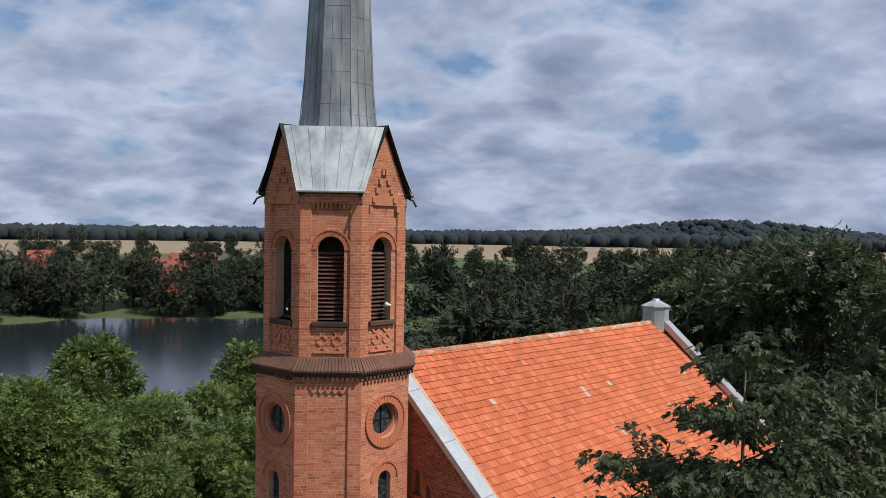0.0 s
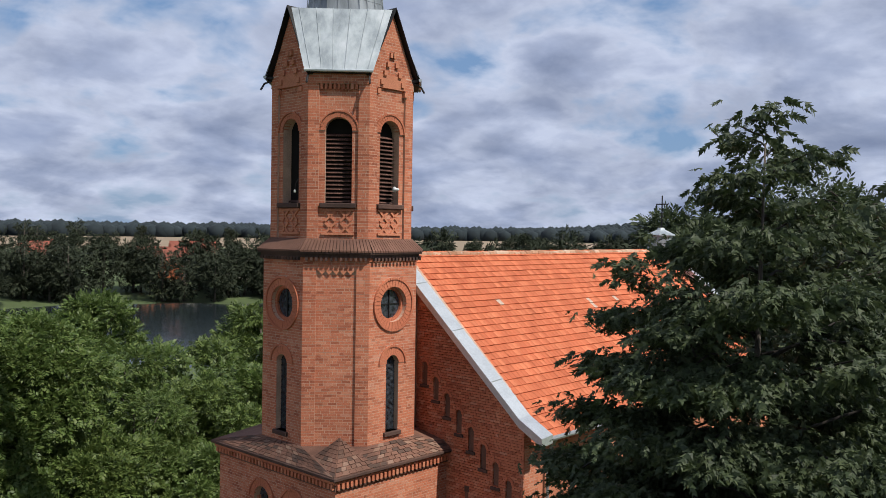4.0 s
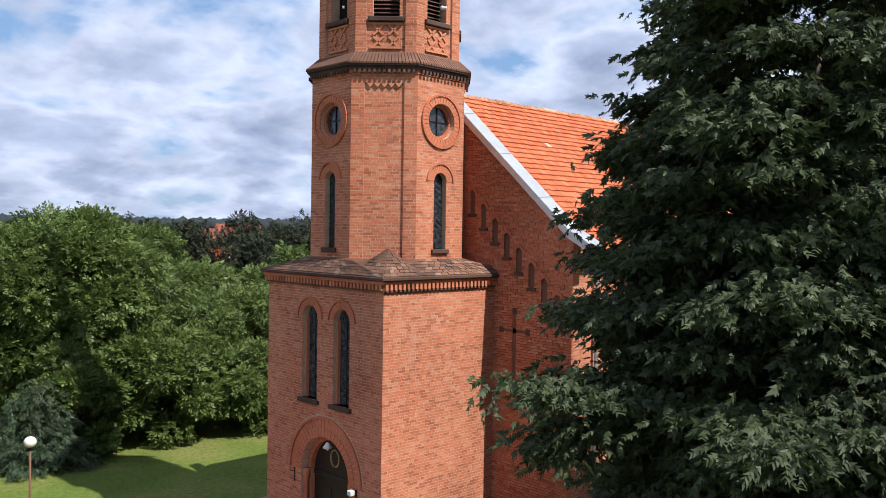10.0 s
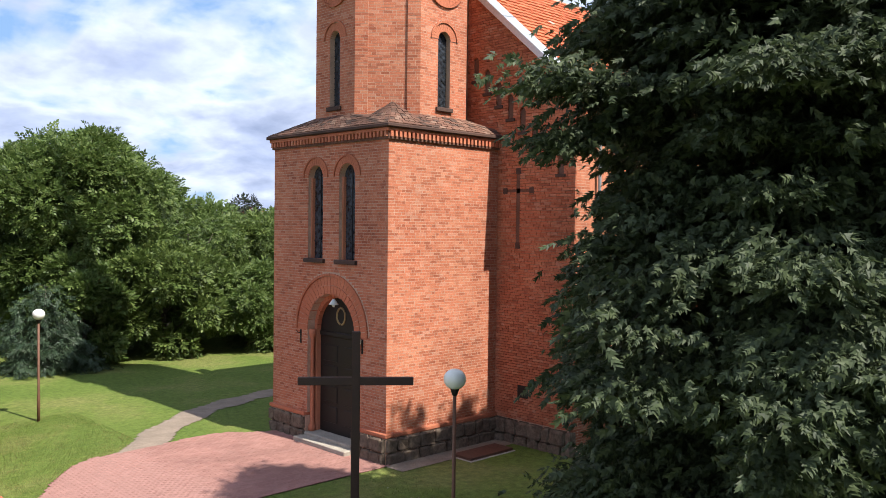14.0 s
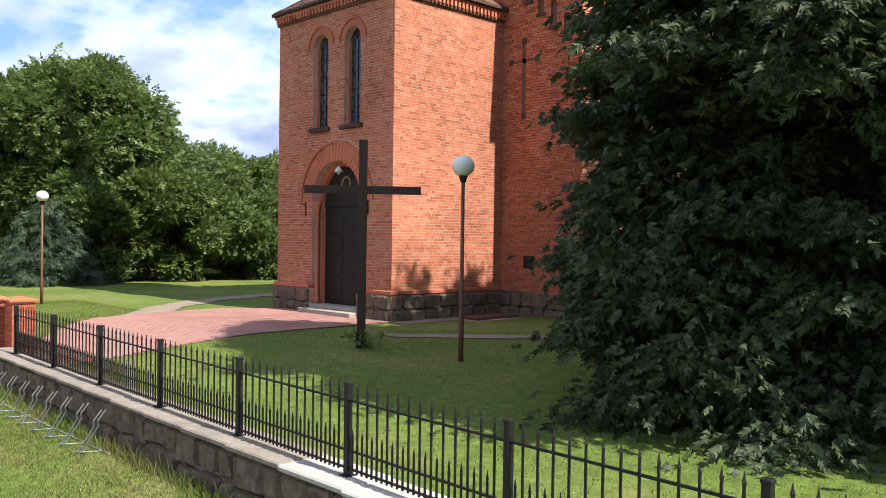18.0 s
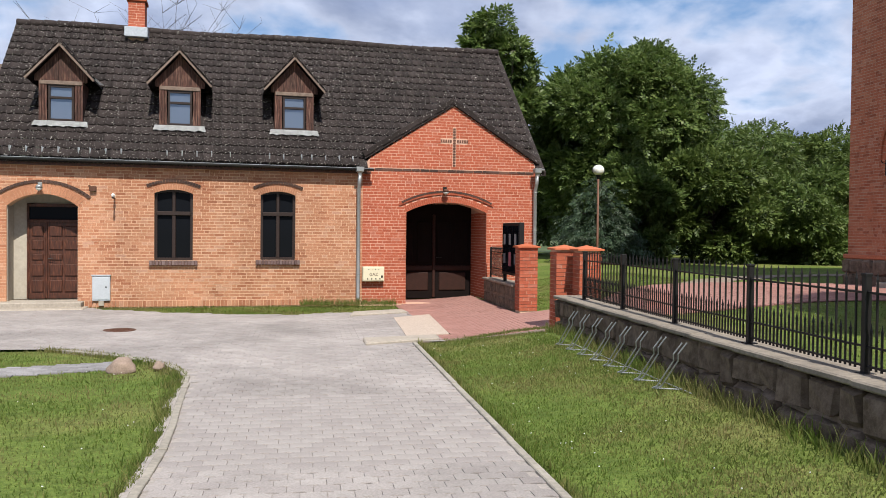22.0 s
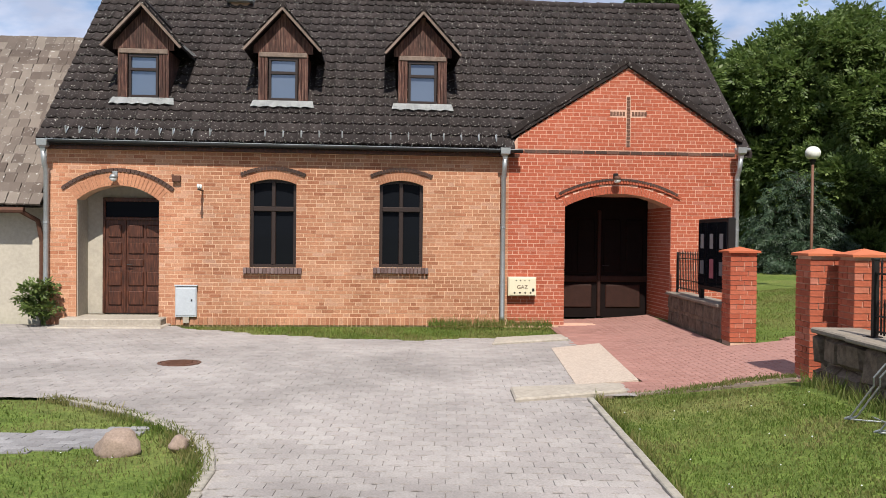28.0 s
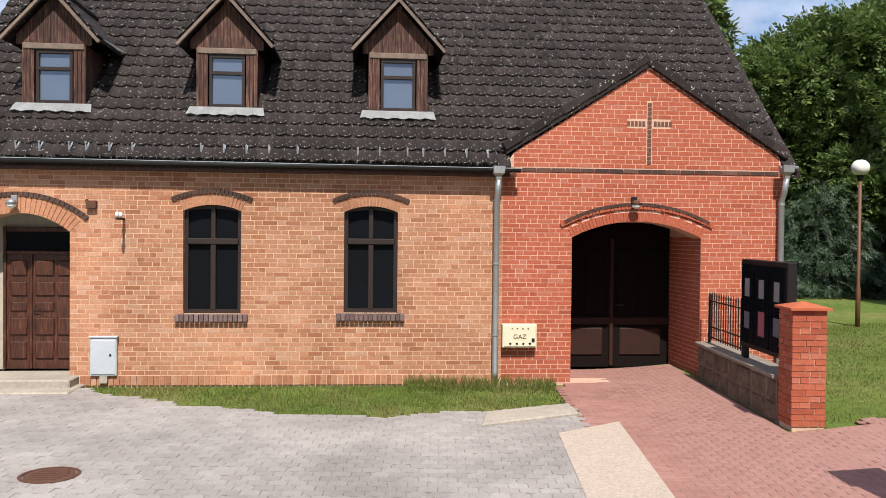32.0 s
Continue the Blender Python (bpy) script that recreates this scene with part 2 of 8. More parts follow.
M_STONE.color(M_STONE.mix(0.5, M_STONE.ramp(M_STONE.island(), (0, (0.04, 0.031, 0.022)), (0.4, (0.085, 0.06, 0.042)), (0.75, (0.15, 0.09, 0.06)), (1, (0.21, 0.165, 0.12))),
                          M_STONE.ramp(M_STONE.noise(7, 7, 0.7), (0.36, (0.03, 0.024, 0.017)), (0.66, (0.25, 0.20, 0.15)))))
M_STONE = M_STONE.bump(M_STONE.noise(24, 6), 0.5, 0.02).m
M_BOULDER = plain_material("pinkish_boulder", (0.25, 0.185, 0.145), 0.85, 0, 0.35, 7, bump=0.4)


def paver_material(name, a, b, c, joined):
    m = Mat(name, 0.9, spec=0.25)
    base = m.ramp(m.island() if joined else m.each(), (0, a), (0.5, b), (1, c))
    dirt = m.ramp(m.noise(0.45, 6, 0.65), (0.32, 0.72), (0.62, 1.08))
    m.color(m.mix(1, m.mix(0.9, base, m.ramp(m.noise(60, 3), (0.3, 0.78), (0.7, 1.1)), "MULTIPLY"), dirt, "MULTIPLY"))
    return m.bump(m.noise(90, 3), 0.3, 0.004).m


M_PAVER = paver_material("grey_paver", (0.295, 0.265, 0.25), (0.32, 0.29, 0.272), (0.345, 0.315, 0.295), True)
M_PAVER1 = paver_material("grey_paver_single", (0.295, 0.265, 0.25), (0.32, 0.29, 0.272), (0.345, 0.315, 0.295), False)
M_RPAVER = paver_material("red_paver", (0.29, 0.145, 0.12), (0.315, 0.163, 0.135), (0.34, 0.18, 0.15), True)
M_RPAVER1 = paver_material("red_paver_single", (0.29, 0.145, 0.12), (0.315, 0.163, 0.135), (0.34, 0.18, 0.15), False)
M_DPAVER = paver_material("dark_grey_paver", (0.20, 0.19, 0.19), (0.25, 0.24, 0.24), (0.3, 0.29, 0.29), True)
M_RJOINT = plain_material("red_sandy_joint", (0.29, 0.155, 0.13), 0.95, 0, 0.25, 4)
# gate wood near black, low panels lighter: the arch's shade is painted in
M_GATEWOOD = plain_material("arch_shaded_gate_wood", (0.007, 0.004, 0.0035), 0.75, 0, 0.4, 5, 0.12)
M_GATELOW = plain_material("half_shaded_gate_panel", (0.03, 0.012, 0.008), 0.6, 0, 0.4, 6, 0.25)
M_WORN = plain_material("worn_dirt_path", (0.21, 0.165, 0.125), 0.95, 0, 0.35, 2.5)
M_JOINT = plain_material("sand_joint", (0.30, 0.27, 0.245), 0.95, 0, 0.3, 4)


def tile_material(name, a, b, c, spots, joined):
    m = Mat(name, 0.8, spec=0.2)
    base = m.ramp(m.island() if joined else m.each(), (0, a), (0.55, b), (1, c))
    base = m.mix(0.75, base, m.ramp(m.noise(0.9, 6, 0.7), (0.3, 0.72), (0.7, 1.15)), "MULTIPLY")
    if spots:
        base = m.mix(m.ramp(m.noise(spots, 3, 0.7), (0.632, 0.0), (0.66, 0.9)), base, (0.40, 0.38, 0.35))
    m.color(base)
    return m.bump(m.noise(30, 4), 0.25, 0.01).m


M_DTILE = tile_material("dark_roof_tile", (0.019, 0.0143, 0.0133), (0.026, 0.0196, 0.0184), (0.037, 0.0285, 0.0268), 20.0, True)
M_DTILE1 = tile_material("dark_roof_tile_single", (0.019, 0.0143, 0.0133), (0.026, 0.0196, 0.0184), (0.037, 0.0285, 0.0268), 20.0, False)
M_LICHEN = plain_material("pale_lichen_crust", (0.42, 0.40, 0.36), 0.95, 0, 0.5, 20)
M_RTILE = tile_material("red_clay_tile", (0.42, 0.112, 0.052), (0.49, 0.138, 0.064), (0.55, 0.175, 0.085), 0, True)
M_RTILE1 = tile_material("red_clay_tile_single", (0.42, 0.112, 0.052), (0.49, 0.138, 0.064), (0.55, 0.175, 0.085), 0, False)
M_GTILE = tile_material("grey_old_tile", (0.09, 0.068, 0.056), (0.135, 0.108, 0.09), (0.19, 0.158, 0.132), 12.0, True)

M_LAWN = Mat("lawn_soil_and_grass", 0.95, spec=0.15)
M_LAWN.color(M_LAWN.mix(0.55, M_LAWN.ramp(M_LAWN.noise(0.35, 6, 0.6), (0.34, (0.07, 0.125, 0.018)), (0.5, (0.115, 0.165, 0.03)), (0.64, (0.21, 0.2, 0.07))),
                        M_LAWN.ramp(M_LAWN.noise(26, 6, 0.8), (0.34, (0.03, 0.06, 0.008)), (0.66, (0.19, 0.225, 0.058)))))
M_LAWN.color(M_LAWN.mix(0.8, M_LAWN.b.inputs["Base Color"].links[0].from_socket, M_LAWN.ramp(M_LAWN.noise(5, 7, 0.75), (0.36, 0.62), (0.64, 1.3)), "MULTIPLY"))
M_LAWN = M_LAWN.bump(M_LAWN.noise(55, 5), 0.7, 0.03).m


def leaf_material(name, a, b, c, gloss=0.45, through=0.25):
    m = Mat(name, gloss, spec=0.35)
    base = m.ramp(m.island(), (0, a), (0.5, b), (1, c))
    m.color(m.mix(0.6, base, m.ramp(m.noise(0.55, 3), (0.3, 0.6), (0.7, 1.25)), "MULTIPLY"))
    tr = m.t.nodes.new("ShaderNodeBsdfTranslucent")
    m.link(base, tr.inputs[0])
    mx = m.t.nodes.new("ShaderNodeMixShader")
    mx.inputs[0].default_value = through
    m.link(m.b.outputs[0], mx.inputs[1])
    m.link(tr.outputs[0], mx.inputs[2])
    m.link(mx.outputs[0], m.t.nodes["Material Output"].inputs[0])
    return m.m




def blade_material():
    m = Mat("grass_blade", 0.6, spec=0.25)
    green = m.ramp(m.island(), (0, (0.09, 0.145, 0.022)), (0.6, (0.125, 0.18, 0.034)), (1, (0.19, 0.205, 0.06)))
    dry = m.ramp(m.island(), (0, (0.11, 0.12, 0.035)), (1, (0.30, 0.25, 0.11)))
    base = m.mix(m.ramp(m.noise(0.7, 5, 0.65), (0.42, 0.0), (0.6, 0.8)), green, dry)
    m.color(base)
    tr = m.t.nodes.new("ShaderNodeBsdfTranslucent")
    m.link(base, tr.inputs[0])
    mx = m.t.nodes.new("ShaderNodeMixShader")
    mx.inputs[0].default_value = 0.48
    m.link(m.b.outputs[0], mx.inputs[1])
    m.link(tr.outputs[0], mx.inputs[2])
    m.link(mx.outputs[0], m.t.nodes["Material Output"].inputs[0])
    return m.m


M_BLADE = blade_material()
M_LEAF_DARK = leaf_material("dark_tree_leaf", (0.03, 0.045, 0.02), (0.051, 0.073, 0.031), (0.088, 0.112, 0.05), 0.6, 0.3)
M_LEAF_MID = leaf_material("tree_leaf", (0.06, 0.098, 0.022), (0.10, 0.155, 0.037), (0.165, 0.215, 0.065), 0.5, 0.36)
M_LEAF_SHRUB = leaf_material("shrub_leaf", (0.055, 0.09, 0.02), (0.095, 0.14, 0.032), (0.145, 0.19, 0.05), 0.55, 0.3)
# far leaves darkened: the cloud shadow over the shore is in their colour
M_LEAF_FAR = leaf_material("cloud_shaded_far_leaf", (0.018, 0.027, 0.014), (0.027, 0.036, 0.018), (0.04, 0.048, 0.024), 0.85, 0.1)
M_LEAF_PINE = leaf_material("conifer_needles", (0.02, 0.042, 0.022), (0.034, 0.06, 0.03), (0.055, 0.085, 0.042), 0.5, 0.08)
M_BARK = Mat("tree_bark", 0.92)
M_BARK.color(M_BARK.ramp(M_BARK.noise(9, 6, 0.65, (3, 3, 0.5)), (0.3, (0.035, 0.028, 0.022)), (0.7, (0.14, 0.12, 0.10))))
M_TWIG = plain_material("dark_twig_bark", (0.028, 0.023, 0.019), 0.95, 0, 0.3, 4)
M_BARK = M_BARK.bump(M_BARK.noise(16, 5, 0.6, (3, 3, 0.5)), 0.7, 0.03).m

# ---- mesh tools ----


def raw(name, verts, faces, material, parent=None, label="", smooth=False):
    me = bpy.data.meshes.new(name)
    me.from_pydata([tuple(v) for v in verts], [], [tuple(f) for f in faces])
    me.materials.append(material)
    if smooth:
        me.polygons.foreach_set("use_smooth", [True] * len(me.polygons))
    ob = new(name, me)
    if parent:
        ob.parent = parent
        if "world_built" in parent:
            ob.matrix_parent_inverse = parent.matrix_basis.inverted()
    if label:
        ob["label"] = label
    return ob


def part(name, bm, material, parent=None, label="", smooth=False):
    me = bpy.data.meshes.new(name)
    bmesh.ops.recalc_face_normals(bm, faces=bm.faces)
    bm.to_mesh(me)
    bm.free()
    me.materials.append(material)
    if smooth:
        me.polygons.foreach_set("use_smooth", [True] * len(me.polygons))
    ob = new(name, me)
    if parent:
        ob.parent = parent
        if "world_built" in parent:
            ob.matrix_parent_inverse = parent.matrix_basis.inverted()
    if label:
        ob["label"] = label
    return ob


def thing(name, m, label, category, group="", world_built=False):
    e = new(name)
    e.empty_display_size = 0.3
    e.matrix_basis = m
    if world_built:
        e["world_built"] = 1
    return tagged(e, label, category, group)


def box(x0, x1, y0, y1, z0, z1, bevel=0.0, bm=None):
    own = bmesh.new()
    bmesh.ops.create_cube(own, size=1.0)
    bmesh.ops.transform(own, matrix=Matrix.Translation(((x0 + x1) / 2, (y0 + y1) / 2, (z0 + z1) / 2)) @ Matrix.Diagonal((x1 - x0, y1 - y0, z1 - z0, 1)), verts=own.verts)
    if bevel:
        bmesh.ops.bevel(own, geom=list(own.edges), offset=bevel, segments=1, affect="EDGES")
    return join(bm, own)


def join(bm, own, m=None):
    if m is not None:
        bmesh.ops.transform(own, matrix=m, verts=own.verts)
    if bm is None:
        return own
    tmp = bpy.data.meshes.new("tmp")
    own.to_mesh(tmp)
    own.free()
    bm.from_mesh(tmp)
    bpy.data.meshes.remove(tmp)
    return bm


def lathe(profile, n=16, bm=None, m=None):
    """A turned body from (radius, height) pairs."""
    own = bmesh.new()
    rings = []
    for r, z in profile:
        rings.append([own.verts.new((r * math.cos(2 * math.pi * k / n), r * math.sin(2 * math.pi * k / n), z)) for k in range(n)])
    for a, b in zip(rings, rings[1:]):
        for k in range(n):
            own.faces.new((a[k], a[(k + 1) % n], b[(k + 1) % n], b[k]))
    own.faces.new(rings[0][::-1])
    own.faces.new(rings[-1])
    return join(bm, own, m)


def tube(points, r, n=8, bm=None):
    """A round bar along points; r is a number or one per point."""
    own = bmesh.new()
    pts = [Vector(p) for p in points]
    rs = r if isinstance(r, (list, tuple)) else [r] * len(pts)
    rings = []
    side = None
    for i, p in enumerate(pts):
        d = (pts[min(i + 1, len(pts) - 1)] - pts[max(i - 1, 0)]).normalized()
        if side is None:
            side = d.orthogonal().normalized()
        side = (side - d * side.dot(d)).normalized()
        up = d.cross(side)
        rings.append([own.verts.new(p + rs[i] * (math.cos(2 * math.pi * k / n) * side + math.sin(2 * math.pi * k / n) * up)) for k in range(n)])
    for a, b in zip(rings, rings[1:]):
        for k in range(n):
            own.faces.new((a[k], a[(k + 1) % n], b[(k + 1) % n], b[k]))
    own.faces.new(rings[0][::-1])
    own.faces.new(rings[-1])
    return join(bm, own)


def prism(poly, y0, y1, bm=None, m=None):
    """Extrudes a polygon of (x, z) from y0 to y1."""
    own = bmesh.new()
    f = own.faces.new([own.verts.new((x, y0, z)) for x, z in poly])
    ext = bmesh.ops.extrude_face_region(own, geom=[f])
    bmesh.ops.translate(own, vec=(0, y1 - y0, 0), verts=[v for v in ext["geom"] if isinstance(v, bmesh.types.BMVert)])
    return join(bm, own, m)


class Opening:
    """An arched hole: centre, half width, bottom, spring height, rise."""

    def __init__(self, c, half, z0, spring, rise):
        self.c, self.half, self.z0, self.spring, self.rise = c, half, z0, spring, rise

    def wide(self, z, grow=0.0):
        if z < self.z0 - grow * 0 or z > self.spring + self.rise + grow:
            return 0.0
        if z <= self.spring:
            return self.half + (grow if grow and self.grow_sides else 0.0)
        if self.rise <= 0:
            return 0.0
        r = (self.half ** 2 + self.rise ** 2) / (2 * self.rise)
        zc = self.spring + self.rise - r
        q = (r + grow) ** 2 - (z - zc) ** 2
        w = math.sqrt(q) if q > 0 else 0.0
        if grow and self.rise < self.half * 0.98:
            w = min(w, (z - zc) * self.half / max(0.01, self.spring - zc))
        return w

    grow_sides = False

    def arc(self, n=10, grow=0.0):
        """Points of the head from the left spring to the right one."""
        r = (self.half ** 2 + self.rise ** 2) / (2 * self.rise)
        zc = self.spring + self.rise - r
        a = math.asin(min(1, self.half / r)) if self.rise <= self.half else math.pi - math.asin(min(1, self.half / r))
        return [(self.c + (r + grow) * math.sin(-a + 2 * a * k / n), zc + (r + grow) * math.cos(-a + 2 * a * k / n)) for k in range(n + 1)]


def wall_mesh(a0, a1, z0, z1, thick, holes, m, bm=None):
    """A wall in the local plane y = 0 (outside is -y) with arched holes right through, set by m."""
    own = bmesh.new()
    cuts_a = sorted({a0, a1, *[h.c + s * h.half for h in holes for s in (-1, 1)]})
    cuts_z = sorted({z0, z1, *[z for h in holes for z in (h.z0, h.spring, h.spring + h.rise)]})

    def face(pts):
        own.faces.new([own.verts.new((p[0], 0, p[1])) for p in pts])

    for p, q in zip(cuts_a, cuts_a[1:]):
        for r, s in zip(cuts_z, cuts_z[1:]):
            ca, cz = (p + q) / 2, (r + s) / 2
            if any(abs(ca - h.c) < h.half and h.z0 < cz < h.spring + h.rise for h in holes):
                continue
            face([(p, r), (q, r), (q, s), (p, s)])
    for h in holes:
        if h.rise > 0:
            pts = h.arc(12)
            top = h.spring + h.rise
            face(pts[:7] + [(h.c - h.half, top)])
            face(pts[6:] + [(h.c + h.half, top)])
    bmesh.ops.remove_doubles(own, verts=own.verts, dist=0.0005)
    ext = bmesh.ops.extrude_face_region(own, geom=list(own.faces))
    bmesh.ops.translate(own, vec=(0, thick, 0), verts=[v for v in ext["geom"] if isinstance(v, bmesh.types.BMVert)])
    return join(bm, own, m)


def subtract(spans, lo, hi):
    out = []
    for p, q in spans:
        if hi <= p or lo >= q:
            out.append((p, q))
        else:
            if lo > p:
                out.append((p, lo))
            if hi < q:
                out.append((hi, q))
    return out


COURSE, LONG, JOINT = 0.077, 0.25, 0.0115


def brick_list(a0, a1, z0, z1, holes=(), grow=0.0, spans_at=None, rnd=None):
    """Bricks of a wall as (a, b, lower, upper): long and short ones in turn, cut at the holes."""
    rnd = rnd or random
    out = []
    rows = int(round((z1 - z0) / COURSE))
    for k in range(rows):
        lo = z0 + k * COURSE
        zc = lo + COURSE / 2
        spans = [(a0, a1)] if spans_at is None else spans_at(zc)
        for h in holes:
            w = h.wide(zc, grow)
            if w > 0:
                spans = subtract(spans, h.c - w, h.c + w)
        a, long, cuts = a0 - 0.4 + (k % 2) * 0.1875 + (k % 4 > 1) * 0.06, True, []
        while a < a1:
            cuts.append(a + rnd.uniform(-0.006, 0.006))
            a, long = a + (LONG if long else LONG / 2), not long
        for p, q in spans:
            if q - p < 0.03:
                continue
            ends = [p] + [c for c in cuts if p + 0.055 < c < q - 0.055] + [q]
            for s, e in zip(ends, ends[1:]):
                out.append((s + (JOINT / 2 if s > p else 0), e - (JOINT / 2 if e < q else 0), lo + JOINT / 2, lo + COURSE - JOINT / 2))
    return out


def brick_boxes(items, m, proud=0.0015, rnd=None):
    """Vertices and faces for a list of bricks standing out of the plane y = 0."""
    verts, faces = [], []
    rnd = rnd or random
    for a, b, lo, hi in items:
        d = -proud - rnd.uniform(0, 0.0025)
        t = rnd.uniform(-0.002, 0.002)
        base = len(verts)
        for y in (0.004, d):
            for x, z in ((a, lo + t), (b, lo), (b, hi), (a, hi + t)):
                verts.append(m @ Vector((x, y, z)))
        faces += [(base + 4, base + 5, base + 6, base + 7), (base, base + 1, base + 5, base + 4), (base + 1, base + 2, base + 6, base + 5),
                  (base + 2, base + 3, base + 7, base + 6), (base + 3, base, base + 4, base + 7)]
    return verts, faces


def brick_mesh(name, items, m, material, parent, proud=0.0015, kind=True):
    v, f = brick_boxes(items, m, proud)
    ob = raw(name, v, f, material, parent)
    return tagged(ob, kind="stuff") if kind else ob


def voussoirs(op, depth, out, back, m, n, proud=0.02, grow=0.0, bm=None):
    """The bricks of an arch ring round an opening: depth is the ring's width."""
    own = bmesh.new()
    inner, outer = op.arc(n, grow), op.arc(n, grow + depth)
    for k in range(n):
        g = 0.06
        quad = []
        for (p, q, s) in ((inner[k], inner[k + 1], g), (inner[k], inner[k + 1], 1 - g), (outer[k], outer[k + 1], 1 - g), (outer[k], outer[k + 1], g)):
            quad.append((p[0] + (q[0] - p[0]) * s, p[1] + (q[1] - p[1]) * s))
        f = own.faces.new([own.verts.new((x, -proud, z)) for x, z in quad])
        ext = bmesh.ops.extrude_face_region(own, geom=[f])
        bmesh.ops.translate(own, vec=(0, proud + back, 0), verts=[v for v in ext["geom"] if isinstance(v, bmesh.types.BMVert)])
    return join(bm, own, m)


def arch_bricks(name, op, depth, back, m, n, proud, grow, material, parent):
    """An arch ring laid of single bricks, each an object of its own."""
    inner, outer = op.arc(n, grow), op.arc(n, grow + depth)
    for k in range(n):
        quad = []
        for (p, q, s) in ((inner[k], inner[k + 1], 0.06), (inner[k], inner[k + 1], 0.94), (outer[k], outer[k + 1], 0.94), (outer[k], outer[k + 1], 0.06)):
            quad.append((p[0] + (q[0] - p[0]) * s, p[1] + (q[1] - p[1]) * s))
        d = proud + random.uniform(-0.003, 0.003)
        v = [m @ Vector((x, -d, z)) for x, z in quad] + [m @ Vector((x, back, z)) for x, z in quad]
        raw(name, v, [(0, 1, 2, 3), (4, 7, 6, 5), (0, 4, 5, 1), (1, 5, 6, 2), (2, 6, 7, 3), (3, 7, 4, 0)], material, parent)


def split_bricks(items, m, joined_mat, single_mat, parent, near, proud=0.0015):
    """The bricks of one stretch become objects of their own, the rest one mesh."""
    rest, shared = [], {}
    for it in items:
        a, b, lo, hi = it
        if near(a, lo):
            key = (round(b - a, 2), round(hi - lo, 3))
            if key not in shared:
                v, f = brick_boxes([(0, b - a, 0, hi - lo)], Matrix.Identity(4), proud)
                me = bpy.data.meshes.new("brick")
                me.from_pydata([tuple(p) for p in v], [], f)
                me.materials.append(single_mat)
                shared[key] = me
            ob = new("brick", shared[key])
            ob.parent = parent
            ob.matrix_basis = m @ Matrix.Translation((a, random.uniform(-0.001, 0.001), lo))
        else:
            rest.append(it)
    brick_mesh("brickwork", rest, m, joined_mat, parent, proud)


def frame_at(origin, along, z=0.0):
    """A wall frame: local x runs along the wall, -y looks out of it."""
    a = math.atan2(along[1], along[0])
    return Matrix.Translation((origin[0], origin[1], z)) @ Matrix.Rotation(a, 4, "Z")

# ---- ground, street, paving ----
GATE0, GATE1 = 17.45, 20.9


def fence_x(y):
    return 4.12 + 0.028 * y


def ease(v, lo, hi):
    s = min(1.0, max(0.0, (v - lo) / (hi - lo)))
    return s * s * (3 - 2 * s)


LAKE = (72.0, 150.0, radians(26), 74.0, 50.0, -3.0)


def lake_r(x, y):
    dx, dy = x - LAKE[0], y - LAKE[1]
    c, s = math.cos(LAKE[2]), math.sin(LAKE[2])
    u, v = dx * c - dy * s, dx * s + dy * c
    a = math.atan2(v, u)
    return math.hypot(u / LAKE[3], v / LAKE[4]) * (1 + 0.07 * math.sin(3 * a + 1) + 0.04 * math.sin(7 * a))


def ground_z(x, y):
    """Height of the land: a street that lies low, the churchyard half a metre above it."""
    street = -0.1 + 0.24 * ease(x, 1.75, 4.2)
    yard = 0.42 + 0.2 * ease(x, 5, 11)
    ramp = -0.1 + 0.7 * ease(x, 2.4, 10.5)
    fx = fence_x(min(y, 18))
    inside = ease(x, fx - 0.2, fx + 0.25)
    at_gate = ease(y, GATE0 - 1.2, GATE0 + 0.1)
    h = (street * (1 - inside) + yard * inside) * (1 - at_gate) + ramp * at_gate
    r = lake_r(x, y)
    h -= 3.0 * (1 - ease(r, 1.02, 1.7)) + 2.2 * (1 - ease(r, 0.86, 1.02))
    far = math.hypot(x, y)
    h += 6.0 * ease(far, 600, 2200) * (0.5 + 0.5 * math.sin(x * 0.0013 + 1.0) * math.cos(y * 0.0011))
    h += 62.0 * ease(far, 2300, 3600) * math.exp(-((math.atan2(x, y) - 1.14) / 0.13) ** 2)
    return h


def ground_lines(lo, hi, step):
    near = list(np.arange(lo, hi + 0.01, step))
    out, d, v = [], step, hi
    while v < 4600:
        d *= 1.09
        v += d
        out.append(v)
    low, d, v = [], step, lo
    while v > -4600:
        d *= 1.16
        v -= d
        low.append(v)
    return low[::-1] + near + out


gx, gy = ground_lines(-11.0, 22.0, 0.45), ground_lines(-4.0, 44.0, 0.45)
g_verts = [(x, y, ground_z(x, y)) for y in gy for x in gx]
nx = len(gx)
g_faces = [(j * nx + i, j * nx + i + 1, (j + 1) * nx + i + 1, (j + 1) * nx + i) for j in range(len(gy) - 1) for i in range(nx - 1)]
ground = raw("ground", g_verts, g_faces, M_LAWN, None, smooth=True)
M_FIELD = plain_material("ripe_stubble_field", (0.23, 0.175, 0.115), 0.95, 0, 0.2, 0.004)
M_MEADOW = plain_material("far_meadow", (0.06, 0.085, 0.03), 0.95, 0, 0.35, 0.03)
ground.data.materials.append(M_FIELD)
ground.data.materials.append(M_MEADOW)
# floor coloured near black for the shade under the far trees
M_WOODFLOOR = plain_material("shaded_wood_floor", (0.006, 0.009, 0.011), 0.95, 0, 0.3, 0.02, 0.1)
# blue in the woods colour stands in for distance haze
M_WOODS = plain_material("hazy_distant_woods", (0.017, 0.026, 0.03), 0.95, 0, 0.35, 0.02)
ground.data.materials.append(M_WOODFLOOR)
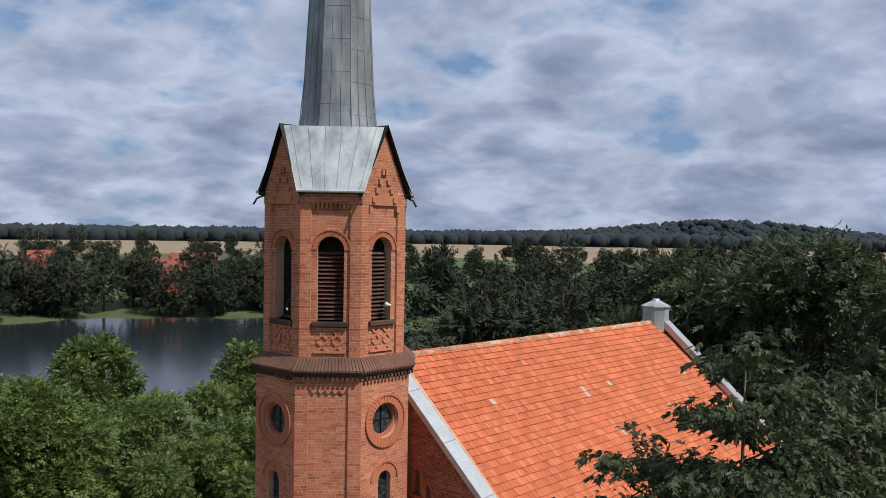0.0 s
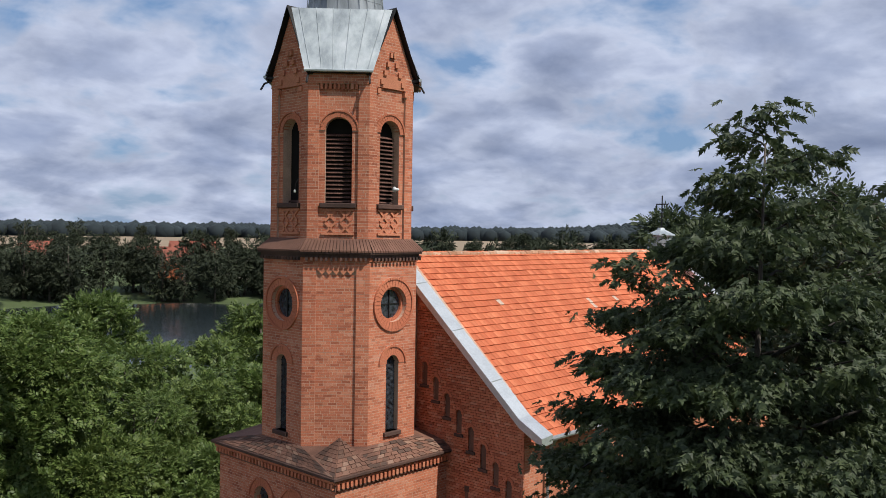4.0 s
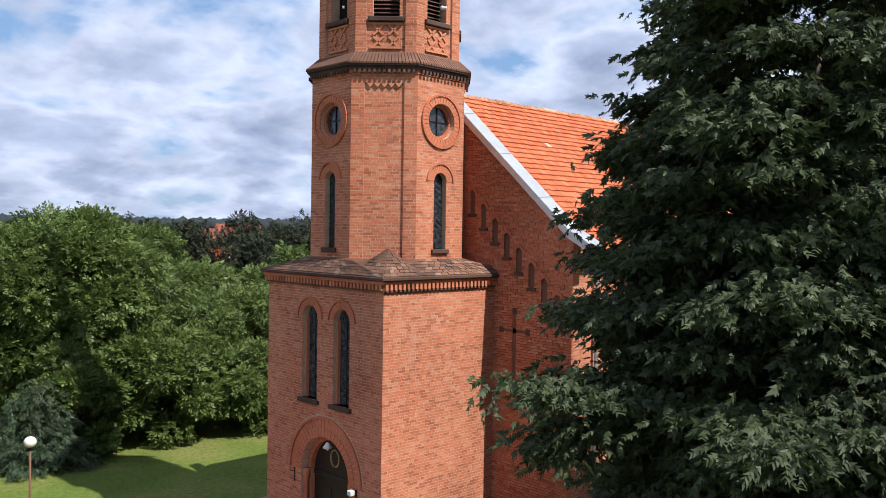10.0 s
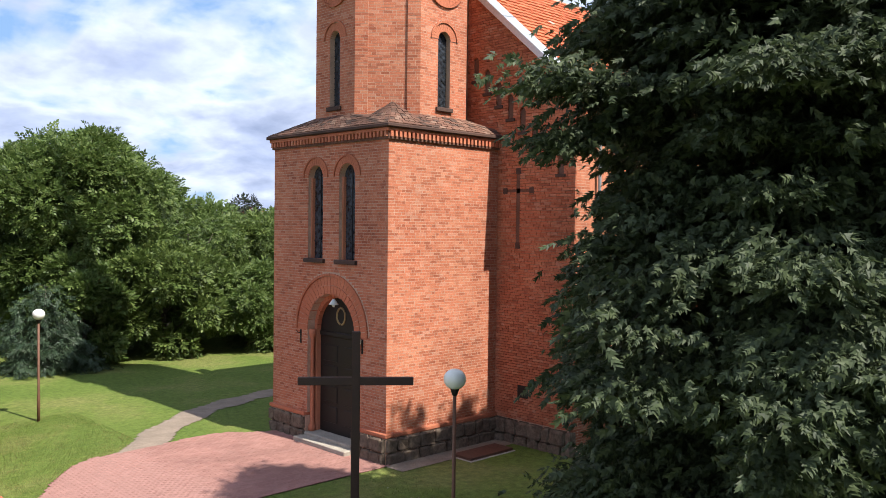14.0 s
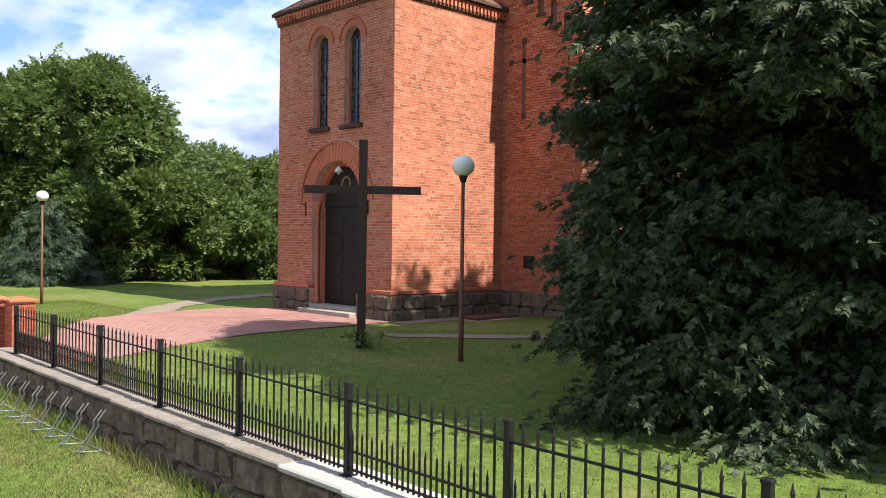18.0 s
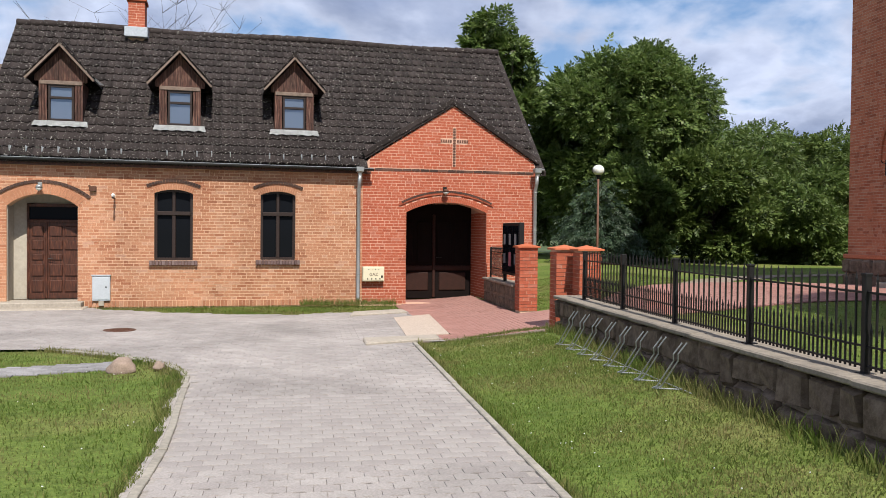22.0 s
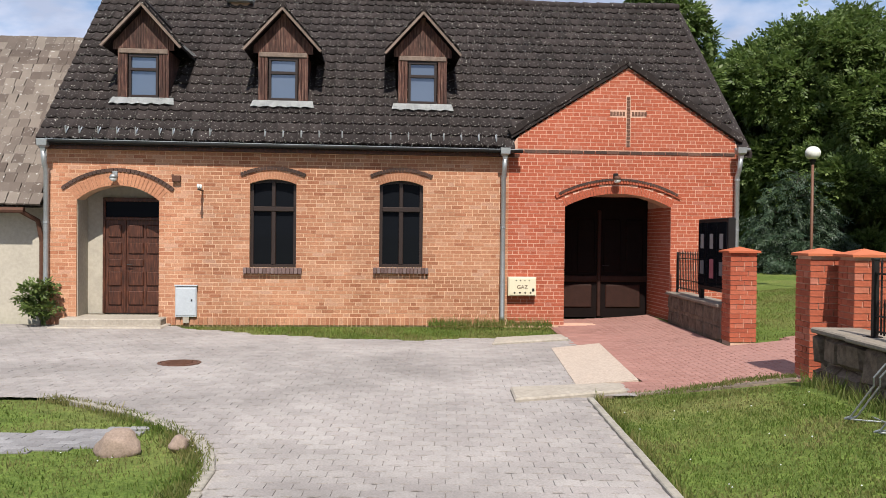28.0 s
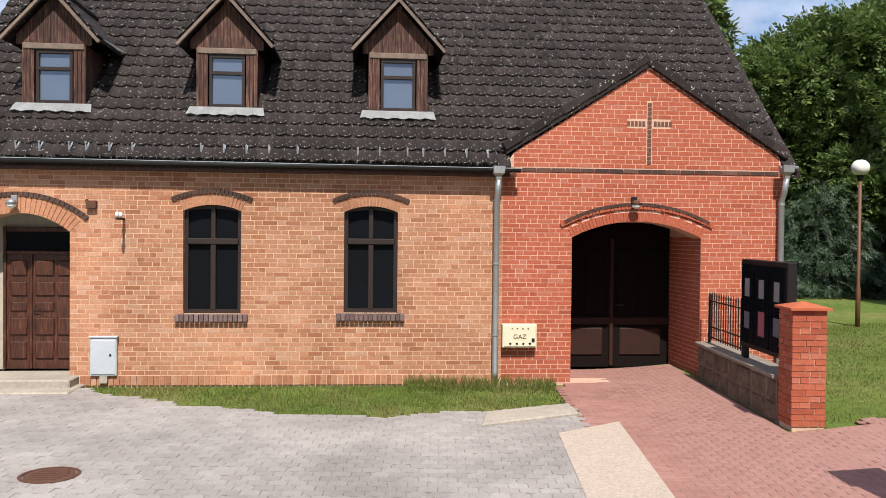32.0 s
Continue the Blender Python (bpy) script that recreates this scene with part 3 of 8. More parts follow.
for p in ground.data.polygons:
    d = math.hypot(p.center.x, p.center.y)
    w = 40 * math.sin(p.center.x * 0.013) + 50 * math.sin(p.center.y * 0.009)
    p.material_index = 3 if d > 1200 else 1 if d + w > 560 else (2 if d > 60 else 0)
tagged(ground, "mown green lawn running on into meadows and fields", "ground", kind="structure")

M_WATER = Mat("lake_water", 0.16, 0, 0.5).color((0.014, 0.02, 0.022))
M_WATER = M_WATER.bump(M_WATER.noise(0.9, 3, 0.5), 0.10, 0.1).m
bm = bmesh.new()
bmesh.ops.create_circle(bm, cap_ends=True, radius=1.0, segments=64)
bmesh.ops.transform(bm, matrix=Matrix.Translation((LAKE[0], LAKE[1], LAKE[5] + 0.1)) @ Matrix.Rotation(-LAKE[2], 4, "Z") @ Matrix.Diagonal((LAKE[3] * 1.1, LAKE[4] * 1.1, 1, 1)), verts=bm.verts)
tagged(part("water", bm, M_WATER), "dark still lake water behind the trees", "lake", kind="structure")


def lane_left(y):
    """The lane's left edge swings in a little towards the street."""
    return -1.58 + 0.24 * ease(13.2 - y, 0.0, 4.0)


def on_street(x, y):
    """Grey paving: the lane towards the house and the forecourt before it."""
    if lane_left(y) < x < 1.68 and -3.5 < y <= 13.0:
        return True
    if y > 13.0:
        if y < 16.4:
            left = -1.58 - 2.6 * ((y - 13.0) / 3.4) ** 2.2
        else:
            left = -30.0
        right = 1.68 if y < 16.9 else 2.2
        front = 21.9 + (0.37 * (x + 0.3) if x > -0.3 else 0.07 * (max(x, -5.5) + 0.3) ** 2) + 0.06 * math.sin(x * 4.3)
        return left < x < right and y < front and x > -14
    return False


def pavers(test, cell, x0, x1, y0, y1, top, turn=0.0, long=0.2, short=0.1):
    """Stones in running bond over a patch: a list of (x, y, z, half long, half short)."""
    out = []
    j, y = 0, y0
    while y < y1:
        x = x0 - (j % 2) * long / 2
        while x < x1:
            if test(x + long / 2, y + short / 2):
                out.append((x + long / 2, y + short / 2, top(x, y)))
            x += long
        y += short
        j += 1
    return out


def paver_boxes(items, hl, hs, rnd):
    verts, faces = [], []
    for x, y, z in items:
        t = z + rnd.uniform(-0.002, 0.003)
        base = len(verts)
        c = 0.006
        for zz, g in ((t - 0.02, 0), (t - 0.003, 0), (t, c)):
            for sx, sy in ((-1, -1), (1, -1), (1, 1), (-1, 1)):
                verts.append((x + sx * (hl - g), y + sy * (hs - g), zz))
        for k in range(4):
            n = (k + 1) % 4
            faces += [(base + k, base + n, base + 4 + n, base + 4 + k), (base + 4 + k, base + 4 + n, base + 8 + n, base + 8 + k)]
        faces.append((base + 8, base + 9, base + 10, base + 11))
    return verts, faces


def bone_boxes(items, rnd):
    """Interlocking blocks: waisted along their long sides."""
    verts, faces = [], []
    ring = ((-1, -0.9), (-0.55, -1), (-0.3, -0.8), (0.3, -0.8), (0.55, -1), (1, -0.9), (1, 0.9), (0.55, 1.0), (0.3, 1.2), (-0.3, 1.2), (-0.55, 1.0), (-1, 0.9))
    n = len(ring)
    for x, y, z in items:
        t = z + rnd.uniform(-0.002, 0.003)
        base = len(verts)
        verts += [(x + u * 0.0992, y + v * 0.0815, t - 0.008) for u, v in ring] + [(x + u * 0.0972, y + v * 0.0796, t) for u, v in ring]
        faces += [(base + k, base + (k + 1) % n, base + n + (k + 1) % n, base + n + k) for k in range(n)]
        faces.append(tuple(range(base + n, base + 2 * n)))
    return verts, faces


def sheet(name, test, x0, x1, y0, y1, step, z, material, parent=None):
    verts, faces = [], []
    x = x0
    while x < x1 - 1e-6:
        y = y0
        while y < y1 - 1e-6:
            if test(x + step / 2, y + step / 2):
                b = len(verts)
                verts += [(x, y, z(x, y)), (x + step, y, z(x + step, y)), (x + step, y + step, z(x + step, y + step)), (x, y + step, z(x, y + step))]
                faces.append((b, b + 1, b + 2, b + 3))
            y += step
        x += step
    bm = bmesh.new()
    me = bpy.data.meshes.new("tmp")
    me.from_pydata(verts, [], faces)
    bm.from_mesh(me)
    bpy.data.meshes.remove(me)
    bmesh.ops.remove_doubles(bm, verts=bm.verts, dist=0.001)
    return part(name, bm, material, parent)


road = sheet("road", lambda x, y: on_street(x, y) or (x < 0 and on_street(x + 0.16, y)), -14, 2.0, -3.4, 24.1, 0.1, lambda x, y: -0.064, M_JOINT)
tagged(road, "grey block-paved lane and forecourt with sandy joints", "paving", kind="structure")


def on_red(x, y):
    """Red paving: from the gate arch of the house through the gate to the church door."""
    if y < 16.85 + 0.28 * (x - 1.6) * (x < 4.5) + (0.25 * (x >= 4.5)):
        return False
    if x < 5.6:
        left = 2.62 - 0.12 * (y - 17.9) if y > 17.9 else 2.15
        if y > 21.8:
            left = 2.3
        return left < x and y < (26.2 if 2.45 < x < 4.9 else 24.4) and (x < 5.0 or y < GATE1 + 0.15) and not (x > 4.55 and y > 20.7)
    low = 17.3 - 1.1 * ease(x, 5.5, 7.5) + 0.8 * ease(x, 9.5, 13.5) + 0.1 * math.sin(x * 2.1)
    high = 21.0 + 2.1 * ease(x, 5.8, 9.0) - 0.6 * ease(x, 12.5, 14.0) + 0.12 * math.sin(x * 1.7)
    return x < 14.1 and low < y < high


def red_z(x, y):
    return ground_z(x, y) + 0.035


red_path = sheet("red_pavement", on_red, 1.6, 14.2, 16.5, 26.4, 0.1, lambda x, y: red_z(x, y) - 0.005, M_RJOINT)
for i in range(6):
    xa, xb = 1.72 + 0.46 * i, 1.72 + 0.46 * (i + 1)
    ya, yb = 16.85 + 0.28 * (xa - 1.6), 16.85 + 0.28 * (xb - 1.6)
    bm = bmesh.new()
    lo = [bm.verts.new((x, y, -0.2)) for x, y in ((xa, ya - 0.1), (xb, yb - 0.1), (xb, yb + 0.14), (xa, ya + 0.14))]
    hi = [bm.verts.new((v.co.x, v.co.y, red_z(v.co.x, v.co.y) - 0.002)) for v in lo]
    bm.faces.new(hi)
    for k in range(4):
        bm.faces.new((lo[k], lo[(k + 1) % 4], hi[(k + 1) % 4], hi[k]))
    part("edge_strip", bm, M_WORN, red_path)
tagged(red_path, "red block paving leading from gateway to church door", "pavement", kind="structure")


TRACK = ((9.6, 22.6), (11.0, 24.0), (12.4, 25.4), (14.2, 26.6), (16.6, 27.4), (20.5, 28.0))


def on_walk(x, y):
    """Worn concrete paths over the churchyard lawn."""
    a = abs((y - 14.9) + 0.95 * (x - 12.1)) < 0.45 and 12.0 < x < 16.5
    b = False
    for (p, q), (r, s) in zip(TRACK, TRACK[1:]):
        k = min(1, max(0, ((x - p) * (r - p) + (y - q) * (s - q)) / ((r - p) ** 2 + (s - q) ** 2)))
        b = b or math.hypot(x - p - k * (r - p), y - q - k * (s - q)) < 0.5 + 0.1 * math.sin(3 * x)
    b = b and not on_red(x, y)
    c = 14.0 < x < 18.6 and 16.4 < y < 17.2
    return a or b or c


walk_path = sheet("footpath", on_walk, 9, 21, 9, 29, 0.12, lambda x, y: ground_z(x, y) + 0.018, M_WORN)
tagged(walk_path, "narrow worn concrete footpath across the lawn", "path", kind="structure")

# kerbs along the lane
M_KERB = plain_material("worn_kerb_concrete", (0.27, 0.245, 0.205), 0.95, 0, 0.35, 2.0)
for edge_x, y0, y1 in ((lambda y: 1.68, -3.4, 16.6), (lambda y: lane_left(y) - 0.08, -3.4, 12.9)):
    kb = new("kerb")
    tagged(kb, "low worn concrete kerb between lane and grass", "kerb", kind="structure")
    y = y0
    while y < y1:
        n = min(y + 1.0, y1)
        a_, b_ = Vector((edge_x(y), y, 0)), Vector((edge_x(n), n, 0))
        own = box(0, 0.075, 0.004, (b_ - a_).length - 0.004, -0.3, -0.035 + random.uniform(-0.006, 0.006), 0.008)
        part("kerbstone", join(None, own, Matrix.Translation(a_) @ Matrix.Rotation(-math.atan2(b_.x - a_.x, b_.y - a_.y), 4, "Z")), M_KERB, kb)
        y = n
kb = new("kerb")
tagged(kb, "worn concrete edging curving away from the lane", "kerb", kind="structure")
edge = lambda y: -1.62 - 2.6 * ((y - 13.0) / 3.4) ** 2.2
y = 13.0
while y < 16.2:
    n = y + 0.5 / math.hypot(1, (edge(y + 0.05) - edge(y)) / 0.05)
    a_, b_ = Vector((edge(y), y, 0)), Vector((edge(n), n, 0))
    d_ = (b_ - a_)
    own = box(0.004, d_.length - 0.004, 0.0, 0.09, -0.3, -0.04 + random.uniform(-0.008, 0.004), 0.01)
    part("kerbstone", join(None, own, Matrix.Translation(a_) @ Matrix.Rotation(math.atan2(d_.y, d_.x), 4, "Z")), M_KERB, kb)
    y = n

# ---- church ----
CX, CY = 16.65, 20.0                  # middle of the tower
BX0, BX1, BY0, BY1 = 14.21, 19.3, 17.31, 22.7
GZ = 0.62                             # ground at the church
church = thing("church", pose(CX, CY, GZ), "red brick church with octagonal tower, zinc spire and clay tile roof", "church", world_built=True)
F_W = frame_at((BX0, CY), (0, -1))    # door side: local x runs from north to south
F_S = frame_at((CX, BY0), (1, 0))

# tower foot
DOOR_C = CY - 19.78
w_holes = [Opening(CY - 20.55, 0.36, 5.95, 8.28, 0.36), Opening(CY - 19.07, 0.36, 5.95, 8.28, 0.36), Opening(DOOR_C, 1.12, 0.86, 3.85, 1.12)]
PL = 1.42                             # top of the stone plinth
west = part("tower_wall", wall_mesh(CY - BY1, CY - BY0, PL - 0.02, 9.25, 0.6, [Opening(h.c, h.half, max(h.z0, PL - 0.02), h.spring, h.rise) for h in w_holes], F_W), M_CHMORTAR, church)
south = part("tower_wall", wall_mesh(BX0 - CX + 0.6, BX1 - CX, GZ, 9.25, 0.6, [], F_S), M_CHMORTAR, church)
part("tower_wall", box(BX0 + 0.6, BX1, BY1 - 0.6, BY1, GZ, 9.25), M_CHBRICK, church)
part("tower_wall", box(BX1 - 0.6, BX1, BY0 + 0.6, BY1 - 0.6, GZ, 9.25), M_CHBRICK, church)
# near-black colour stands in for the shade of unlit insides
inside_shade = plain_material("painted_interior_shade", (0.012, 0.011, 0.01), 0.95, 0, 0.1, 2, 0.1, 0)
part("inner_floor", box(BX0 + 0.6, BX1 - 0.6, BY0 + 0.6, BY1 - 0.6, 9.0, 9.2), inside_shade, church)

GROW = 0.26
items = []
for b in brick_list(CY - BY1, CY - BY0, PL, 9.2, w_holes[:2], 0.2):
    h = w_holes[2]
    zc = (b[2] + b[3]) / 2
    w = h.wide(zc, 0.62) if zc > h.spring else h.half
    for p, q in (subtract([(b[0], b[1])], h.c - w, h.c + w) if w else [(b[0], b[1])]):
        if q - p > 0.03:
            items.append((p, q, b[2], b[3]))
brick_mesh("brickwork", items, F_W, M_CHBRICK, west)
split_bricks(brick_list(BX0 - CX - 0.006, BX1 - CX, PL, 9.2), F_S, M_CHBRICK, M_CHBRICK1, south, lambda a, z: a < 1.45 and 1.7 < z < 2.8)

# stone plinth of separate blocks, with a brick weathering over it
part("plinth_core", box(BX0 - 0.05, BX0 + 0.62, BY0 - 0.05, CY - DOOR_C - 1.13, 0.2, PL - 0.12), M_CHMORTAR, church)
part("plinth_core", box(BX0 - 0.05, BX0 + 0.62, CY - DOOR_C + 1.13, BY1 + 0.05, 0.2, PL - 0.12), M_CHMORTAR, church)
part("plinth_core", box(BX0 + 0.62, BX1, BY0 - 0.05, BY1 + 0.05, 0.2, PL - 0.12), M_CHMORTAR, church)
part("plinth_course", box(BX0 - 0.09, BX0 + 0.2, BY0 - 0.09, BY0 + 1.3, PL - 0.12, PL, 0.02), M_CHBRICK, church)
part("plinth_course", box(BX0 - 0.09, BX0 + 0.2, 20.95, BY1 + 0.09, PL - 0.12, PL, 0.02), M_CHBRICK, church)
part("plinth_course", box(BX0 + 0.2, BX1, BY0 - 0.09, BY0 + 0.2, PL - 0.12, PL, 0.02), M_CHBRICK, church)


def stone_row(m, a0, a1, z0, z1, parent, out=0.06, rnd=random):
    """Rough dressed field stones in two rows, each one a block with broken edges."""
    rows = [(z0, z0 + (z1 - z0) * 0.52), (z0 + (z1 - z0) * 0.52, z1)]
    for lo, hi in rows:
        a = a0
        while a < a1 - 0.05:
            b = min(a1, a + rnd.uniform(0.28, 0.6))
            own = bmesh.new()
            bmesh.ops.create_cube(own, size=1.0)
            bmesh.ops.bevel(own, geom=list(own.edges), offset=0.12, segments=1, affect="EDGES")
            for v in own.verts:
                v.co += Vector((rnd.uniform(-.05, .05), rnd.uniform(-.12, .12), rnd.uniform(-.05, .05)))
            tr = m @ Matrix.Translation(((a + b) / 2, -0.02, (lo + hi) / 2)) @ Matrix.Diagonal((b - a - 0.02, 0.2 + out, hi - lo - 0.02, 1))
            part("stone", join(None, own, tr), M_STONE, parent)
            a = b


stone_row(F_W, CY - BY1 - 0.05, DOOR_C - 1.14, 0.5, PL - 0.13, church)
stone_row(F_W, DOOR_C + 1.14, CY - BY0 + 0.05, 0.5, PL - 0.13, church)
stone_row(F_S, BX0 - CX - 0.05, 18.5 - CX, 0.5, PL - 0.13, church)

# windows of the tower foot
for h in w_holes[:2]:
    win = part("window", prism([(h.c - h.half, h.z0)] + [(h.c + h.half, h.z0)] + h.arc(12)[::-1], 0.2, 0.23, None, F_W), M_LEAD, church, "tall round-headed leaded window")
    for k in range(1, 5):
        part("glazing_bar", join(None, box(h.c - h.half, h.c + h.half, 0.185, 0.2, h.z0 + k * 0.5, h.z0 + k * 0.5 + 0.025), F_W), M_IRON, win)
    part("glazing_bar", join(None, box(h.c - 0.012, h.c + 0.012, 0.181, 0.2, h.z0, h.spring + h.rise - 0.02), F_W), M_IRON, win)
    part("window_sill", join(None, box(h.c - h.half - 0.12, h.c + h.half + 0.12, -0.1, 0.3, h.z0 - 0.12, h.z0 + 0.0, 0.015), F_W), M_CHDARK, win)
    arch_bricks("arch_brick", h, 0.19, 0.05, F_W, 15, 0.016, 0.0, M_CHBRICK, church)
    arch_bricks("hood_brick", h, 0.05, 0.05, F_W, 22, 0.045, 0.2, M_CHBRICK, church)
    # stepped reveal
    for s in (-1, 1):
        x = h.c + s * h.half
        part("jamb", join(None, box(min(x, x - s * 0.06), max(x, x - s * 0.06), 0.1, 0.2, h.z0, h.spring), F_W), M_CHBRICK, church)

# portal
h = w_holes[2]
arch_bricks("arch_brick", h, 0.24, 0.25, F_W, 26, 0.02, 0.0, M_CHBRICK, church)
arch_bricks("arch_brick", h, 0.24, 0.1, F_W, 30, 0.012, 0.25, M_CHBRICK, church)
arch_bricks("hood_brick", h, 0.075, 0.05, F_W, 44, 0.05, 0.5, M_CHBRICK, church)
inner = Opening(h.c, 0.98, h.z0, h.spring, 0.98)
for s in (-1, 1):
    x0, x1 = sorted((h.c + s * 1.13, h.c + s * 0.98))
    part("portal_jamb", join(None, box(x0, x1, 0.24, 0.6, h.z0, h.spring), F_W), M_CHBRICK, church)
    xs = h.c + s * 1.06
    part("portal_column", lathe([(0.11, 0.86), (0.11, 1.0), (0.06, 1.1), (0.06, 3.55), (0.08, 3.62), (0.11, 3.72), (0.11, 3.85)], 12, None, F_W @ Matrix.Translation((xs, 0.14, 0))), M_CHBRICK, church, "slim brick corner shaft", True)
arch_bricks("arch_brick", inner, 0.14, 0.2, F_W @ Matrix.Translation((0, 0.26, 0)), 22, 0.02, 0.0, M_CHBRICK, church)
M_CHDOOR = plain_material("blackened_church_door", (0.012, 0.009, 0.008), 0.5, 0, 0.4, 5)
door = part("door", join(None, box(h.c - 0.98, h.c + 0.98, 0.38, 0.44, h.z0, 3.72), F_W), M_CHDOOR, church, "dark brown double door, closed")
for s in (-1, 1):
    for k in range(4):
        z0 = 1.15 + k * 0.6
        part("door_panel", join(None, box(h.c + s * 0.49 - 0.34, h.c + s * 0.49 + 0.34, 0.355, 0.39, z0, z0 + 0.48, 0.02), F_W), M_CHDOOR, door)
part("door_rail", join(None, box(h.c - 0.98, h.c + 0.98, 0.33, 0.44, 3.68, 3.82, 0.02), F_W), M_CHDOOR, door)
tym = part("tympanum", prism([(h.c - 0.98, 3.8), (h.c + 0.98, 3.8)] + inner.arc(14)[::-1], 0.38, 0.43, None, F_W), M_CHDOOR, door, "carved dark tympanum with a gilt wreath")
M_GILT = plain_material("dull_gilt", (0.32, 0.24, 0.12), 0.5, 0.4, 0.2, 12)
part("wreath", join(None, tube([(h.c + 0.19 * math.cos(q), 0.37, 4.3 + 0.24 * math.sin(q)) for q in np.linspace(-1.4, 4.54, 22)], 0.03, 6), F_W), M_GILT, tym)
for k, (dz, dp) in enumerate(((0.86, 0.12), (0.76, 0.42))):
    part("door_step", join(None, box(h.c - 1.1 - 0.12 * k, h.c + 1.1 + 0.12 * k, -dp, 0.5, dz - 0.3, dz, 0.02), F_W), M_CONC, church, "worn concrete door step")
lamp = thing("door_lamp", F_W @ Matrix.Translation((h.c, 0.1, 4.72)), "small white lamp hung in the portal arch", "lamp")
part("shade", lathe([(0.03, 0.1), (0.14, -0.06), (0.13, -0.07)], 14), M_WHITE, lamp, "", True)
part("bracket", box(-0.015, 0.015, -0.02, 0.2, 0.08, 0.11), M_IRON, lamp)
part("bulb", lathe([(0.02, -0.05), (0.05, -0.1), (0.02, -0.14)], 10), M_GLOBE, lamp, "", True)
flood = thing("floodlight", F_W @ Matrix.Translation((h.c + 1.42, -0.02, 3.75)), "small white floodlight on the portal wall", "lamp")
part("head", box(-0.09, 0.09, -0.22, -0.06, -0.06, 0.08, 0.02), M_WHITE, flood)
part("arm", box(-0.02, 0.02, -0.08, 0.02, -0.02, 0.02), M_IRON, flood)
for s in (-1, 1):
    br = thing("iron_bracket", F_W @ Matrix.Translation((h.c + s * 1.45, 0, 3.72)), "small black iron bracket on brick wall", "bracket")
    part("plate", box(-0.03, 0.03, -0.02, 0.01, -0.3, 0.1), M_IRON, br)
    part("hook", tube([(0, 0, 0), (0, -0.12, 0.02), (0, -0.16, 0.08)], 0.012, 6), M_IRON, br)

# cornice over the foot
for (x0, x1, y0, y1) in ((BX0 - 0.2, BX1, BY0 - 0.2, BY1 + 0.2),):
    part("cornice_core", box(BX0 - 0.06, BX1, BY0 - 0.06, BY1 + 0.06, 9.2, 9.52), M_CHDARK, church)
    part("cornice_slab", box(x0, x1, y0, y1, 9.5, 9.6, 0.02), M_CHDARK, church)
    part("cornice_slab", box(x0 + 0.08, x1, y0 + 0.08, y1 - 0.08, 9.4, 9.5, 0.015), M_CHBRICK, church)


def dentils(m, a0, a1, z0, z1, out, step, w, parent, material):
    n = int((a1 - a0) / step)
    verts, faces = [], []
    for k in range(n):
        a = a0 + (k + 0.5) * (a1 - a0) / n
        v, f = brick_boxes([(a - w / 2, a + w / 2, z0, z1)], m, out)
        faces += [tuple(i + len(verts) for i in q) for q in f]
        verts += v
    return tagged(raw("dentil_course", verts, faces, material, parent), kind="stuff")


dentils(F_S @ Matrix.Translation((0, -0.06, 0)), BX0 - CX - 0.06, 18.5 - CX, 9.26, 9.4, 0.06, 0.15, 0.08, church, M_CHBRICK)
dentils(F_W @ Matrix.Translation((0, -0.06, 0)), CY - BY1 - 0.06, CY - BY0 + 0.06, 9.26, 9.4, 0.06, 0.15, 0.08, church, M_CHBRICK)

# sloping brick skirt from the square to the octagon
A1, A2 = 2.2, 2.03


def octa(a, z, cx=CX, cy=CY, turn=22.5):
    r = a / math.cos(radians(22.5))
    return [(cx + r * math.cos(radians(turn + 45 * k)), cy + r * math.sin(radians(turn + 45 * k)), z) for k in range(8)]


sq = [(BX1, BY0 - 0.16), (BX1, BY1 + 0.16), (BX0 - 0.16, BY1 + 0.16), (BX0 - 0.16, BY0 - 0.16)]
bm = bmesh.new()
top = [bm.verts.new(p) for p in octa(A1 + 0.01, 10.02)]
pk = [bm.verts.new((x, y, 9.602)) for x, y in ((BX1, BY0 - 0.16), (BX1, BY1 + 0.16), (BX0 - 0.16, BY1 + 0.16), (BX0 - 0.16, BY0 - 0.16))]
# octagon corners: 0 east-ne, 1 north-ne, 2 north-nw, 3 west-nw, 4 west-sw, 5 south-sw, 6 south-se, 7 east-se
for f in ((top[3], top[4], pk[3], pk[2]), (top[5], top[6], pk[0], pk[3]), (top[1], top[2], pk[2], pk[1]), (top[7], top[0], pk[1], pk[0]), (top[4], top[5], pk[3]), (top[2], top[3], pk[2]), (top[0], top[1], pk[1]), (top[6], top[7], pk[0])):
    bm.faces.new(f)
skirt = part("skirt_roof", bm, M_CHDARK, church, "dark weathered brick slope with pale stains")
# raised brick pyramid on the free corner
own = bmesh.new()
c0 = own.verts.new((BX0 - 0.15, BY0 - 0.15, 9.61))
c1 = own.verts.new((BX0 + 1.3, BY0 - 0.15, 9.62))
c2 = own.verts.new((BX0 - 0.15, BY0 + 1.3, 9.62))
c3 = own.verts.new((BX0 + 0.78, BY0 + 0.78, 10.32))
for f in ((c0, c1, c3), (c2, c0, c3)):
    own.faces.new(f)
M_SKIRT = brick_material("weathered_slope_brick", (0.07, 0.045, 0.037), (0.19, 0.09, 0.062), (0.29, 0.175, 0.125), 0.55)
part("corner_slope", own, M_SKIRT, church)
skirt.data.materials[0] = M_SKIRT


